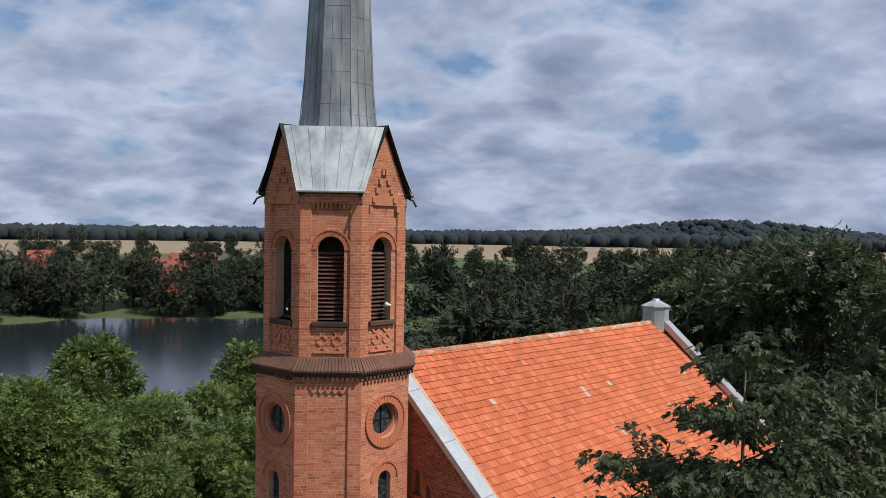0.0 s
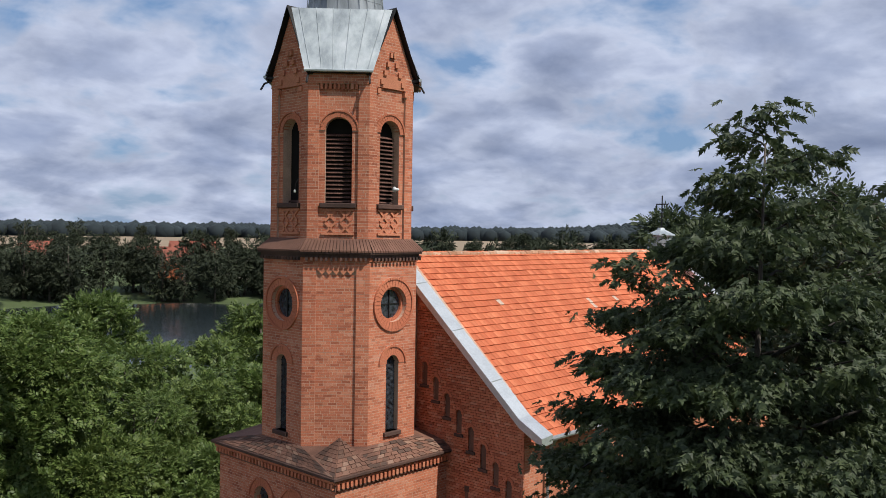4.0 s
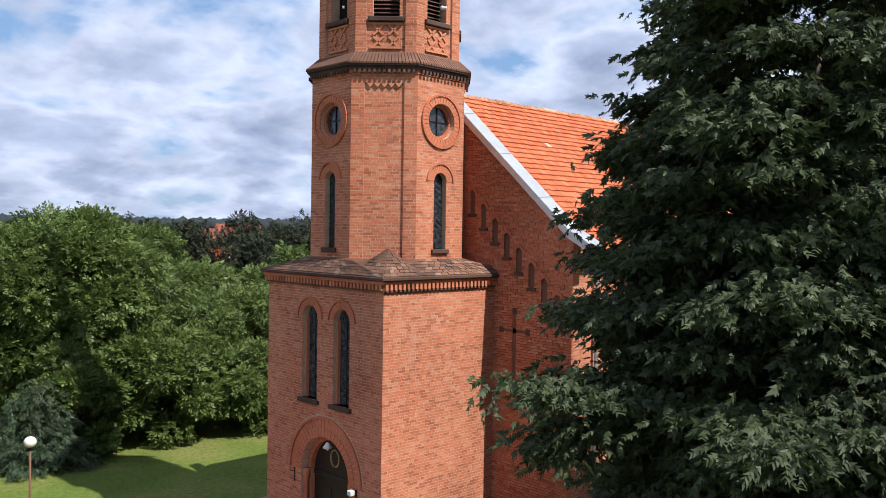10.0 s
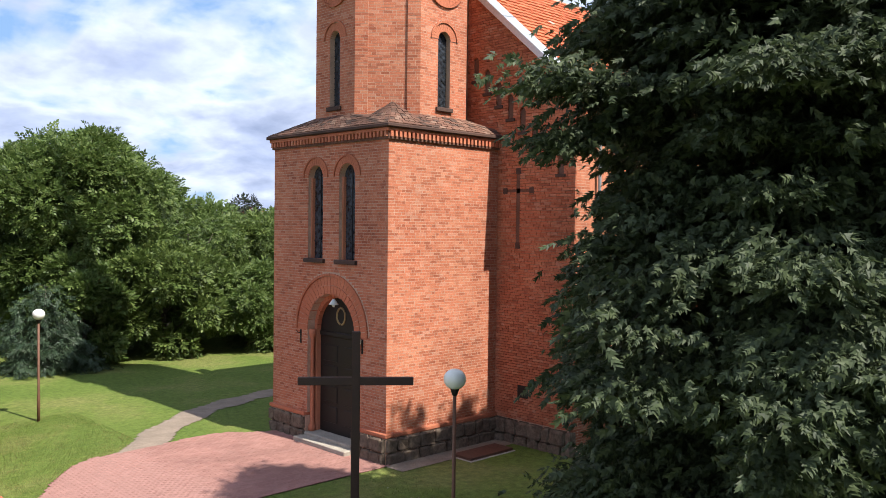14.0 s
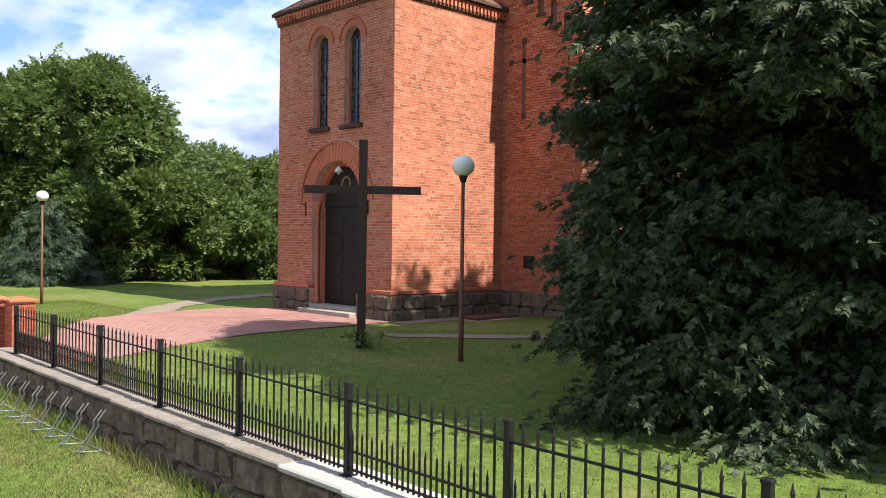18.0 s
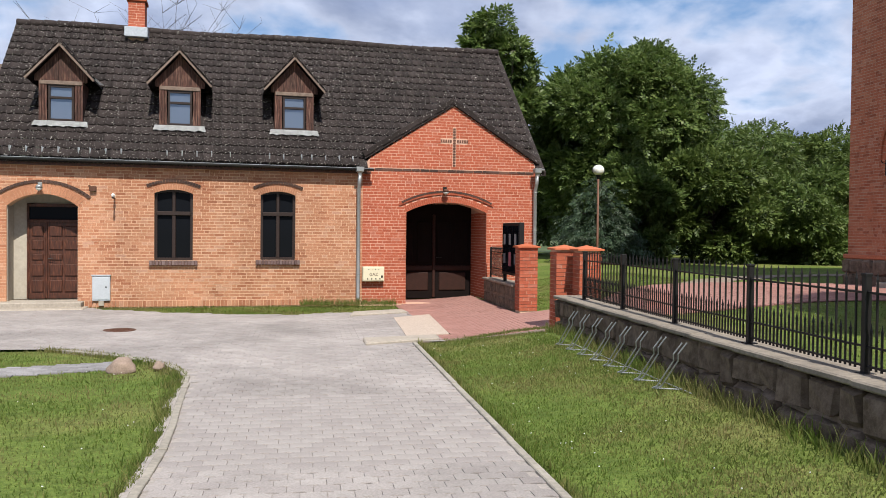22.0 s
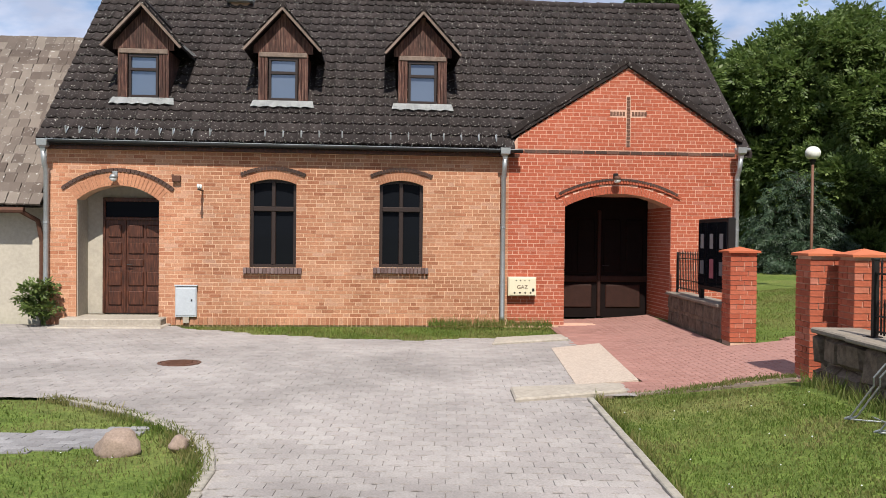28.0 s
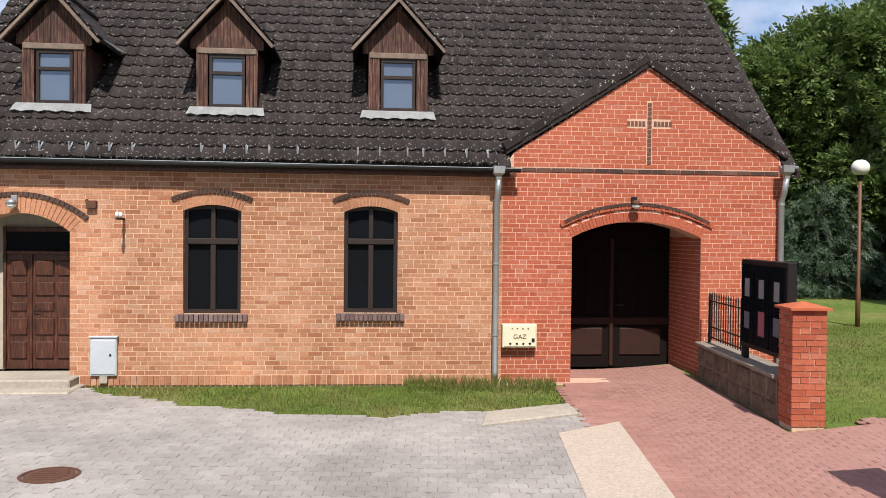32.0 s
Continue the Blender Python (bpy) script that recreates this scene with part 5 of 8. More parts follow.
crs = part("wall_cross", join(None, box(CRY - 0.07, CRY + 0.07, -0.04, 0.0, 6.42, 8.5), F_N), M_CHDARK, nave_w, "recessed dark brick cross")
part("cross_arm", join(None, box(CRY - 0.5, CRY + 0.5, -0.04, 0.0, CRZ - 0.07, CRZ + 0.07), F_N), M_CHDARK, crs)
for dx, dz in ((-0.5, 0), (0.5, 0), (0, 8.55 - CRZ), (0, 6.38 - CRZ)):
    part("cross_end", join(None, box(CRY + dx - 0.11, CRY + dx + 0.11, -0.058, 0.0, CRZ + dz - 0.11, CRZ + dz + 0.11, 0.03), F_N), M_CHDARK, crs)
part("vent_plate", join(None, box(CY - 16.42, CY - 16.02, -0.075, 0.0, 1.98, 2.34, 0.02), F_N), M_IRON, nave_w, "dark memorial plate")
stone_row(F_N, CY - BY0, CY - NY0 + 0.05, 0.4, PL - 0.13, church)
nave_s = part("nave_wall", box(NX0 + 0.6, NX1 - 0.5, NY0, NY0 + 0.5, 0.3, EZ), M_CHBRICK, church)
F_NS = frame_at((NX0, NY0), (1, 0))
part("nave_wall", box(NX0 + 0.6, NX1 - 0.5, NY1 - 0.5, NY1, 0.3, EZ), M_CHBRICK, church)
bm = prism([(NY0, 0.3), (NY1, 0.3), (NY1, EZ), (RY, RZ), (NY0, EZ)], NX1 - 0.5, NX1, None, Matrix(((0, 1, 0, 0), (1, 0, 0, 0), (0, 0, 1, 0), (0, 0, 0, 1))))
part("nave_gable_wall", bm, M_CHBRICK, church)
for i in range(4):
    x = NX0 + 2.4 + i * 4.1
    part("buttress", box(x - 0.3, x + 0.3, NY0 - 0.45, NY0 + 0.02, 0.3, 8.2, 0.02), M_CHBRICK, church)
    wn = Opening(2.4 + 2.05 + i * 4.1, 0.45, 3.6, 7.4, 0.45)
    part("window", prism([(wn.c - 0.45, 3.6), (wn.c + 0.45, 3.6)] + wn.arc(10)[::-1], -0.012, 0.0, None, F_NS), M_LEAD, church)
    arch_bricks("arch_brick", wn, 0.22, 0.02, F_NS, 15, 0.03, 0.0, M_CHBRICK, church)
dentils(F_NS, 0.2, NX1 - NX0, EZ - 0.3, EZ - 0.12, 0.1, 0.2, 0.1, church, M_CHBRICK)
part("roof_gutter", tube([(NX0, NY0 - 0.42, EZ - 0.02), (NX1, NY0 - 0.42, EZ - 0.02)], 0.07, 8), M_STEEL, church)
part("downpipe", tube([(NX0 + 0.9, NY0 - 0.4, EZ - 0.05), (NX0 + 0.9, NY0 - 0.12, EZ - 0.5), (NX0 + 0.9, NY0 - 0.12, 0.6)], 0.05, 8), M_STEEL, church)
# verge: metal sheet over the gable, with lap joints
for s, ya in ((1, NY0 - 0.42), (-1, 2 * RY - NY0 + 0.42)):
    za = EZ - 0.02
    own = bmesh.new()
    rise = (RZ + 0.31 - za) / (RY - ya)
    ends = []
    for y, z in ((ya - 0.28 * s, za + 0.04), (ya + 0.5 * s, za + 0.02 + rise * 0.5 * s), (RY, RZ + 0.33)):
        ends.append([own.verts.new((x, y, z + dz)) for x, dz in ((NX0 - 0.2, -0.1), (NX0 - 0.2, 0.14), (NX0 + 0.3, 0.18), (NX0 + 0.3, -0.05))])
    for lo_, hi_ in zip(ends, ends[1:]):
        for i in range(4):
            own.faces.new((lo_[i], lo_[(i + 1) % 4], hi_[(i + 1) % 4], hi_[i]))
    own.faces.new(ends[0])
    own.faces.new(ends[-1][::-1])
    part("verge_sheet", own, M_FLASH, church, "pale metal verge flashing")
    for j in range(1, 4):
        q = j / 4
        y, z = ya + (RY - ya) * q, za + 0.02 + (RZ + 0.31 - za) * q
        part("lap_joint", tube([(NX0 - 0.21, y, z + 0.15), (NX0 + 0.31, y, z + 0.19)], 0.012, 4), M_FLASH, church)
    own = bmesh.new()
    ends = []
    for y, z in ((ya, za + 0.02), (RY, RZ + 0.33)):
        ends.append([own.verts.new((x, y, z + dz)) for x, dz in ((NX1 - 0.35, -0.1), (NX1 - 0.35, 0.26), (NX1 + 0.2, 0.22), (NX1 + 0.2, -0.1))])
    for i in range(4):
        own.faces.new((ends[0][i], ends[0][(i + 1) % 4], ends[1][(i + 1) % 4], ends[1][i]))
    own.faces.new(ends[0])
    own.faces.new(ends[1][::-1])
    part("verge_sheet", own, M_FLASH, church)
TM = Matrix.Translation((NX1 - 0.15, RY, RZ - 0.4)) @ Matrix.Rotation(radians(22.5), 4, "Z")
pin = part("gable_turret", lathe([(0.6, 0), (0.6, 1.12)], 8, None, TM), M_ZINC, church, "metal-clad turret on the far gable")
part("turret_cap", lathe([(0.68, 1.12), (0.68, 1.17), (0.2, 1.4), (0.14, 1.5)], 8, None, TM), M_ZINC, pin)
part("finial_cross", tube([(NX1 - 0.1, RY, RZ + 0.8), (NX1 - 0.1, RY, RZ + 2.6)], 0.03, 6), M_IRON, pin)
part("finial_arm", tube([(NX1 - 0.1, RY - 0.3, RZ + 2.2), (NX1 - 0.1, RY + 0.3, RZ + 2.2)], 0.03, 6), M_IRON, pin)

# the cellar hatch and the pier by the nave wall
hatch = thing("cellar_hatch", pose(16.9, 16.3, 0.66), "flat red-brown metal cellar hatch beside the tower", "hatch")
part("lid", box(-0.85, 0.85, -0.35, 0.35, -0.05, 0.05, 0.01), M_RUST, hatch)
part("curb", box(-0.9, 0.9, -0.4, 0.4, -0.15, -0.02, 0.01), M_CONC, hatch)
M_COPE = plain_material("mossy_concrete_coping", (0.21, 0.18, 0.145), 0.92, 0, 0.35, 3.0)
M_COPE1 = plain_material("clean_concrete_coping", (0.36, 0.34, 0.305), 0.9, 0, 0.25, 4.0)
M_PAPER = plain_material("white_paper", (0.2, 0.2, 0.2), 0.9, 0, 0.05, 9)
M_PAPER2 = plain_material("grey_printed_paper", (0.1, 0.11, 0.12), 0.9, 0, 0.3, 20)
M_PINK = plain_material("pink_paper", (0.26, 0.08, 0.1), 0.9, 0, 0.1, 12)
M_CROSSWOOD = plain_material("dark_stained_timber", (0.036, 0.017, 0.012), 0.6, 0, 0.35, 5)

# ---- parish house ----
HOUSE_TURN = 5.0
house = thing("parish_house", pose(1.23, 24.62, 0, 0, 0, HOUSE_TURN), "yellow and red brick house with dark tiled roof and three dormers", "house")
HL, HR, HD = -9.12, 5.02, 8.4           # ends of the front, depth
H_EAVE, H_RIDGE = 3.62, 7.75
RED0 = 0.1
I4 = Matrix.Identity(4)
o_door = Opening(-7.75, 0.8, 0.1, 2.42, 0.3)
o_w1 = Opening(-4.70, 0.465, 1.1, 2.79, 0.1)
o_w2 = Opening(-2.11, 0.445, 1.12, 2.80, 0.1)
o_arch = Opening(2.42, 1.13, -0.2, 2.42, 0.28)
front = part("front_wall", wall_mesh(HL, RED0, -0.3, 3.6, 0.42, [Opening(o_door.c, o_door.half, -0.1, 2.42, 0.3), o_w1, o_w2], I4), M_YMORTAR, house)
red = part("gateway_wall", wall_mesh(RED0, HR, -0.3, 3.6, 0.42, [Opening(o_arch.c, o_arch.half, -0.05, 2.42, 0.28)], I4), M_RMORTAR, house)
GT = 5.33
part("gateway_gable", prism([(0.12, 3.6), (HR - 0.01, 3.6), (4.92, 3.84), (2.6, GT), (0.28, 3.84)], 0.0, 0.42), M_RMORTAR, house)
part("side_wall", box(HL, HL + 0.4, 0.42, HD, -0.3, H_EAVE), M_YBRICK, house)
part("side_wall", box(HR - 0.4, HR, 0.42, HD, -0.3, H_EAVE), M_RBRICK, house)
part("back_wall", box(HL + 0.4, HR - 0.4, HD - 0.4, HD, -0.3, H_EAVE), M_YBRICK, house)
part("end_gable", prism([(0.05, H_EAVE), (HD - 0.05, H_EAVE), (HD / 2, H_RIDGE - 0.1)], HR - 0.4, HR, None, Matrix(((0, 1, 0, 0), (1, 0, 0, 0), (0, 0, 1, 0), (0, 0, 0, 1)))), M_RBRICK, house)
part("end_gable", prism([(0.05, H_EAVE), (HD - 0.05, H_EAVE), (HD / 2, H_RIDGE - 0.1)], HL, HL + 0.4, None, Matrix(((0, 1, 0, 0), (1, 0, 0, 0), (0, 0, 1, 0), (0, 0, 0, 1)))), M_YBRICK, house)
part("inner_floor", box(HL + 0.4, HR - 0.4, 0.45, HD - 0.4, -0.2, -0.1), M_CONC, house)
# ceiling and inner walls coloured near black in place of room shade
part("inner_ceiling", box(HL + 0.4, HR - 0.4, 0.45, HD - 0.4, 3.3, 3.4), inside_shade, house)
part("inner_wall", box(-0.2, 0.2, 0.5, HD - 0.4, -0.1, 3.3), inside_shade, house)
part("inner_wall", box(HL + 0.4, HR - 0.4, 4.0, 4.2, -0.1, 3.3), inside_shade, house)

o_door.grow_sides = False
y_items = brick_list(HL, RED0 - 0.004, 0.1, 3.6, [o_door, o_w1, o_w2], 0.14)
split_bricks(y_items, I4, M_YBRICK, M_YBRICK1, front, lambda a, z: -1.55 < a < 0.1 and 0.9 < z < 1.75)
r_items = brick_list(RED0, HR, -0.05, 3.6, [o_arch], 0.17)
split_bricks(r_items, I4, M_RBRICK, M_RBRICK1, red, lambda a, z: 0.1 < a < 1.25 and 0.6 < z < 2.0)


def gable_cut(z):
    w = 2.3 * (GT - z) / (GT - 3.86) if z > 3.86 else 2.32
    sp = [(2.6 - w, 2.6 + w)] if w > 0.05 else []
    if 3.68 < z < 4.73:
        sp = subtract(sp, 2.56, 2.66)
    if abs(z - 4.37) < 0.045:
        sp = subtract(sp, 2.22, 2.98)
    return sp


brick_mesh("brickwork", brick_list(0.28, 4.92, 3.6, GT, (), 0, gable_cut), I4, M_RBRICK, red)
bx_ = [(-0.0 + HL + 0.09 * k, HL + 0.09 * k + 0.078, -0.06, 0.09) for k in range(int((RED0 - HL) / 0.09)) if not abs(HL + 0.09 * k - o_door.c) < 0.95]
brick_mesh("soldier_course", bx_, I4, M_YBRICK, front, 0.03)
# dark band and the brick cross in the gateway gable
brick_mesh("dark_band", [(0.42 + 0.25 * k, 0.42 + 0.25 * k + 0.24, 3.52, 3.585) for k in range(18)], I4, M_CHDARK, red, 0.012)
gc = part("brick_cross", box(2.56, 2.66, 0.01, 0.03, 3.66, 4.74), M_RMORTAR, red, "cross of dark bricks with pale joints")
for k in range(14):
    z = 3.68 + k * 0.076
    part("cross_brick", box(2.575, 2.645, -0.012, 0.012, z, z + 0.055), M_CHDARK, gc)
for k in range(5):
    for s in (-1, 1):
        x = 2.61 + s * (0.1 + k * 0.066)
        part("cross_brick", box(x - 0.024, x + 0.024, -0.012, 0.012, 4.33, 4.41), M_CHDARK, gc)

# arches: segmental brick heads with a dark hood
for o, wall, mat, n, hood in ((o_door, front, M_YBRICK, 25, 0.22), (o_w1, front, M_YBRICK, 17, 0.16), (o_w2, front, M_YBRICK, 17, 0.16), (o_arch, red, M_RBRICK, 40, 0.24)):
    arch_bricks("arch_brick", o, 0.25 if o is o_door else 0.155, 0.1, I4, n, 0.014, 0.0, mat, wall)
    wide_o = Opening(o.c, o.half + 0.1, o.z0, o.spring, o.rise + 0.02)
    arch_bricks("hood_brick", wide_o, 0.07, 0.04, I4, n + 3, 0.035, 0.25 if o is o_door else (0.19 if o is o_arch else 0.165), M_CHDARK if o is not o_arch else M_RBRICK, wall)
arch_bricks("arch_brick", o_arch, 0.05, 0.04, I4, 44, 0.045, 0.265, M_CHDARK, red)

# windows


def house_window(o):
    w = part("window", box(o.c - o.half + 0.05, o.c + o.half - 0.05, 0.16, 0.17, o.z0 + 0.06, o.spring + o.rise - 0.06), M_GLASS, house, "tall brown-framed casement window with dark panes")
    own = wall_mesh(o.c - o.half, o.c + o.half, o.z0, o.spring + o.rise, 0.07, [Opening(o.c, o.half - 0.065, o.z0 + 0.07, o.spring - 0.0, o.rise - 0.06)], Matrix.Translation((0, 0.1, 0)))
    part("window_frame", own, M_BROWNWIN, w)
    part("transom", box(o.c - o.half + 0.05, o.c + o.half - 0.05, 0.08, 0.165, o.z0 + 1.14, o.z0 + 1.24, 0.012), M_BROWNWIN, w)
    part("mullion", box(o.c - 0.045, o.c + 0.045, 0.09, 0.165, o.z0 + 0.06, o.z0 + 1.14, 0.01), M_BROWNWIN, w)
    part("mullion", box(o.c - 0.04, o.c + 0.04, 0.09, 0.165, o.z0 + 1.24, o.spring + o.rise - 0.03, 0.01), M_BROWNWIN, w)
    sill = part("window_sill", box(o.c - o.half - 0.12, o.c + o.half + 0.12, -0.03, 0.12, o.z0 - 0.1, o.z0 - 0.012), M_CHDARK, w)
    n = 15
    for k in range(n):
        x0 = o.c - o.half - 0.12 + (2 * o.half + 0.24) * k / n
        part("sill_brick", box(x0 + 0.004, x0 + (2 * o.half + 0.24) / n - 0.006, -0.09, 0.02, o.z0 - 0.12, o.z0 - 0.0, 0.006), M_SILL, sill)


M_SILL = brick_material("purple_sill_brick", (0.12, 0.075, 0.07), (0.17, 0.11, 0.105), (0.23, 0.16, 0.15), 0.2, False)
house_window(o_w1)
house_window(o_w2)

# front door in its plastered niche
niche = part("door_niche", box(o_door.c - 0.8, o_door.c + 0.8, 0.66, 0.72, 0.1, 2.75), M_PLASTER, house, "old plastered door niche")
part("niche_cheek", box(o_door.c - 0.83, o_door.c - 0.79, 0.05, 0.68, 0.1, 2.6), M_PLASTER, niche)
part("niche_cheek", box(o_door.c + 0.79, o_door.c + 0.83, 0.05, 0.68, 0.1, 2.6), M_PLASTER, niche)
d0, d1 = o_door.c - 0.42, o_door.c + 0.78
hd = part("front_door", box(d0, d1, 0.6, 0.65, 0.12, 2.05), M_DARKWOOD, house, "weathered brown panelled front door, closed")
part("door_frame", box(d0 - 0.05, d0, 0.56, 0.66, 0.12, 2.5, 0.01), M_DARKWOOD, hd)
part("door_frame", box(d1, d1 + 0.02, 0.56, 0.66, 0.12, 2.5, 0.005), M_DARKWOOD, hd)
part("door_frame", box(d0, d1, 0.56, 0.66, 2.42, 2.5, 0.01), M_DARKWOOD, hd)
part("fanlight", box(d0, d1, 0.61, 0.62, 2.1, 2.42), M_GLASS, hd)
part("transom", box(d0, d1, 0.55, 0.65, 2.04, 2.1, 0.01), M_DARKWOOD, hd)
for (x0, x1) in ((d0 + 0.06, d0 + 0.33), (d0 + 0.46, d0 + 0.77), (d0 + 0.82, d1 - 0.05)):
    for z0, z1 in ((0.28, 0.58), (0.68, 0.98), (1.08, 1.24), (1.34, 1.58), (1.68, 1.94)):
        if x0 > d0 + 0.8 and z0 == 1.08:
            continue
        part("door_panel", box(x0, x1, 0.575, 0.605, z0, z1, 0.018), M_DARKWOOD, hd)
part("door_stile", box(d0 + 0.37, d0 + 0.42, 0.57, 0.61, 0.12, 2.05, 0.01), M_DARKWOOD, hd)
part("door_handle", tube([(d0 + 0.45, 0.6, 1.12), (d0 + 0.45, 0.53, 1.12), (d0 + 0.55, 0.53, 1.12)], 0.012, 6), M_IRON, hd)
for k in range(2):
    part("door_step", box(o_door.c - 0.98 - 0.1 * k, o_door.c + 0.95 + 0.1 * k, -0.45 - 0.35 * k, 0.5 - 0.5 * k, -0.1 - 0.12 * k, 0.1 - 0.13 * k, 0.02), M_CONC, house, "worn concrete step")

# gateway: deep reveal and brown panelled doors, the arch's shade in their colour
for s in (-1, 1):
    x0, x1 = sorted((o_arch.c + s * 1.13, o_arch.c + s * 1.30))
    jamb = part("gate_reveal", box(min(x0, x1), max(x0, x1), 0.42, 1.6, -0.1, 2.75), M_RMORTAR, red)
    fm = frame_at((o_arch.c - 1.13, 0.02), (0, 1)) if s < 0 else frame_at((o_arch.c + 1.13, 1.6), (0, -1))
    brick_mesh("brickwork", brick_list(0.0, 1.58, -0.02, 2.45), fm, M_RBRICK, jamb)
part("gate_reveal", box(o_arch.c - 1.2, o_arch.c + 1.2, 0.42, 1.6, 2.7, 2.8), M_RMORTAR, red)
gate = part("gate_door", box(o_arch.c - 1.12, o_arch.c + 1.12, 1.5, 1.56, -0.02, 2.7), M_GATEWOOD, house, "brown panelled double gate door, closed, arch shade in its colour")
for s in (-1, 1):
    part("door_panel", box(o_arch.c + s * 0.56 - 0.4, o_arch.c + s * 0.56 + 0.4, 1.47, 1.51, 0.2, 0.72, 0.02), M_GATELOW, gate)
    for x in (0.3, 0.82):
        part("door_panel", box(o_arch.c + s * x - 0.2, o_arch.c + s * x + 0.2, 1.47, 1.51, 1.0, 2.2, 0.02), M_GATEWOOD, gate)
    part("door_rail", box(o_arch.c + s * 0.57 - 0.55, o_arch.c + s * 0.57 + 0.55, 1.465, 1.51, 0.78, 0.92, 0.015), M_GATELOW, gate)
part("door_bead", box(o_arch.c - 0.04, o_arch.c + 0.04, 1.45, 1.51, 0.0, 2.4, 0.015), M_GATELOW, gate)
part("door_handle", tube([(o_arch.c + 0.1, 1.5, 1.15), (o_arch.c + 0.1, 1.43, 1.15), (o_arch.c + 0.22, 1.43, 1.15)], 0.012, 6), M_IRON, gate)

# ---- roof ----
M_GUT = plain_material("dull_gutter_metal", (0.035, 0.036, 0.036), 0.5, 0.5, 0.25, 5)
RY0 = -0.2
R_S = (H_RIDGE - H_EAVE + 0.0) / (HD / 2 - RY0)
roof_z = lambda y: H_EAVE + (y - RY0) * R_S
SWAP = Matrix(((0, 1, 0, 0), (1, 0, 0, 0), (0, 0, 1, 0), (0, 0, 0, 1)))
R_S0 = (H_RIDGE - H_EAVE) / (HD / 2 - RY0)
bm = bmesh.new()
for x0, x1, yf in ((HL - 0.15, 0.2, RY0), (0.2, 4.95, 0.3), (4.95, HR + 0.18, RY0)):
    zf = H_EAVE + (yf - RY0) * R_S0
    prism([(yf, zf - 0.02), (HD / 2, H_RIDGE - 0.02), (HD - RY0, H_EAVE - 0.02), (HD - RY0, H_EAVE - 0.14), (HD / 2, H_RIDGE - 0.16), (yf, zf - 0.14)], x0, x1, bm, SWAP)
roof = part("roof", bm, M_DTILE, house, "steep roof of dark interlocking tiles with pale lichen")
part("soffit", box(HL - 0.1, RED0 + 0.2, RY0 + 0.06, 0.0, H_EAVE - 0.2, H_EAVE - 0.14), M_DARKWOOD, house)
pitch = math.atan(R_S)
slope_len = (HD / 2 - RY0) / math.cos(pitch)
TW, TL = 0.22, 0.335


def wave_tile():
    """One interlocking tile: a flat-S section, thick lower edge."""
    xs = [0, 0.033, 0.066, 0.099, 0.132, 0.161, 0.183, 0.205, 0.22]
    hs = [0.024, 0.012, 0.003, 0.0, 0.003, 0.012, 0.03, 0.036, 0.025]
    v = [(x, -0.02, h + 0.03) for x, h in zip(xs, hs)] + [(x, TL, h + 0.002) for x, h in zip(xs, hs)] + [(x, -0.022, h * 0.6 - 0.004) for x, h in zip(xs, hs)]
    n = len(xs)
    f = [(i, i + 1, n + i + 1, n + i) for i in range(n - 1)] + [(2 * n + i, 2 * n + i + 1, i + 1, i) for i in range(n - 1)]
    return v, f


wt_v, wt_f = wave_tile()
wt_set = []
lrnd = random.Random(17)
for q in range(6):
    wt_me = bpy.data.meshes.new("roof_tile")
    wt_me.from_pydata(wt_v, [], wt_f)
    wt_me.materials.append(M_DTILE1)
    wt_me.materials.append(M_LICHEN)
    wt_me.polygons.foreach_set("use_smooth", [True] * 8 + [False] * 8)
    wt_me.polygons.foreach_set("material_index", [0] * 8 + [1 if lrnd.random() < 0.14 else 0 for _ in range(8)])
    wt_set.append(wt_me)
R_M = Matrix.Translation((0, RY0, H_EAVE - 0.01)) @ Matrix.Rotation(pitch, 4, "X")
DORMERS = (-7.47, -4.60, -1.66)
DY0 = 0.73                                # dormer front


def valley_covered(x, y):
    """Where the gateway gable roof or a dormer stands on the main slope."""
    z = roof_z(y)
    if 0.2 < x < 4.95 and y < 0.4:
        return True
    if abs(x - 2.6) < 2.4 * (GT + 0.02 - z) / (GT - 3.82) and z < GT:
        return True
    return any(abs(x - d) < 0.52 and y > DY0 + 0.05 and roof_z(y) < 5.65 for d in DORMERS)


tiles, verts, faces, tile_mats = 0, [], [], []
rows_n, cols_n = int(slope_len / TL) + 1, int((HR + 0.15 - HL + 0.12) / TW)
for j in range(rows_n):
    for i in range(cols_n):
        x, s = HL - 0.13 + i * TW, j * TL
        y = RY0 + (s + 0.15) * math.cos(pitch)
        if valley_covered(x + 0.11, y) or s + 0.1 > slope_len:
            continue
        m = R_M @ Matrix.Translation((x, s, random.uniform(0, 0.004))) @ Matrix.Rotation(random.uniform(-0.008, 0.008), 4, "Y")
        if j < 9 and -6.0 < x < 1.5 and tiles < 290:
            ob = new("roof_tile", lrnd.choice(wt_set))
            ob.parent, ob.matrix_basis = roof, m
            tiles += 1
        else:
            b = len(verts)
            verts += [m @ Vector(v) for v in wt_v]
            faces += [tuple(k + b for k in f) for f in wt_f]
            crust = 0.07 + 0.2 * ease(x, -3.0, 4.0) + (0.16 if j < 3 else 0.0)
            tile_mats += [0] * 8 + [1 if lrnd.random() < crust else 0 for _ in range(8)]
joined = raw("roof_tiles", verts, faces, M_DTILE, roof, smooth=True)
joined.data.materials.append(M_LICHEN)
joined.data.polygons.foreach_set("material_index", tile_mats)
joined.data.polygons.foreach_set("use_smooth", ([True] * 8 + [False] * 8) * (len(tile_mats) // 16))
tagged(joined, kind="stuff")
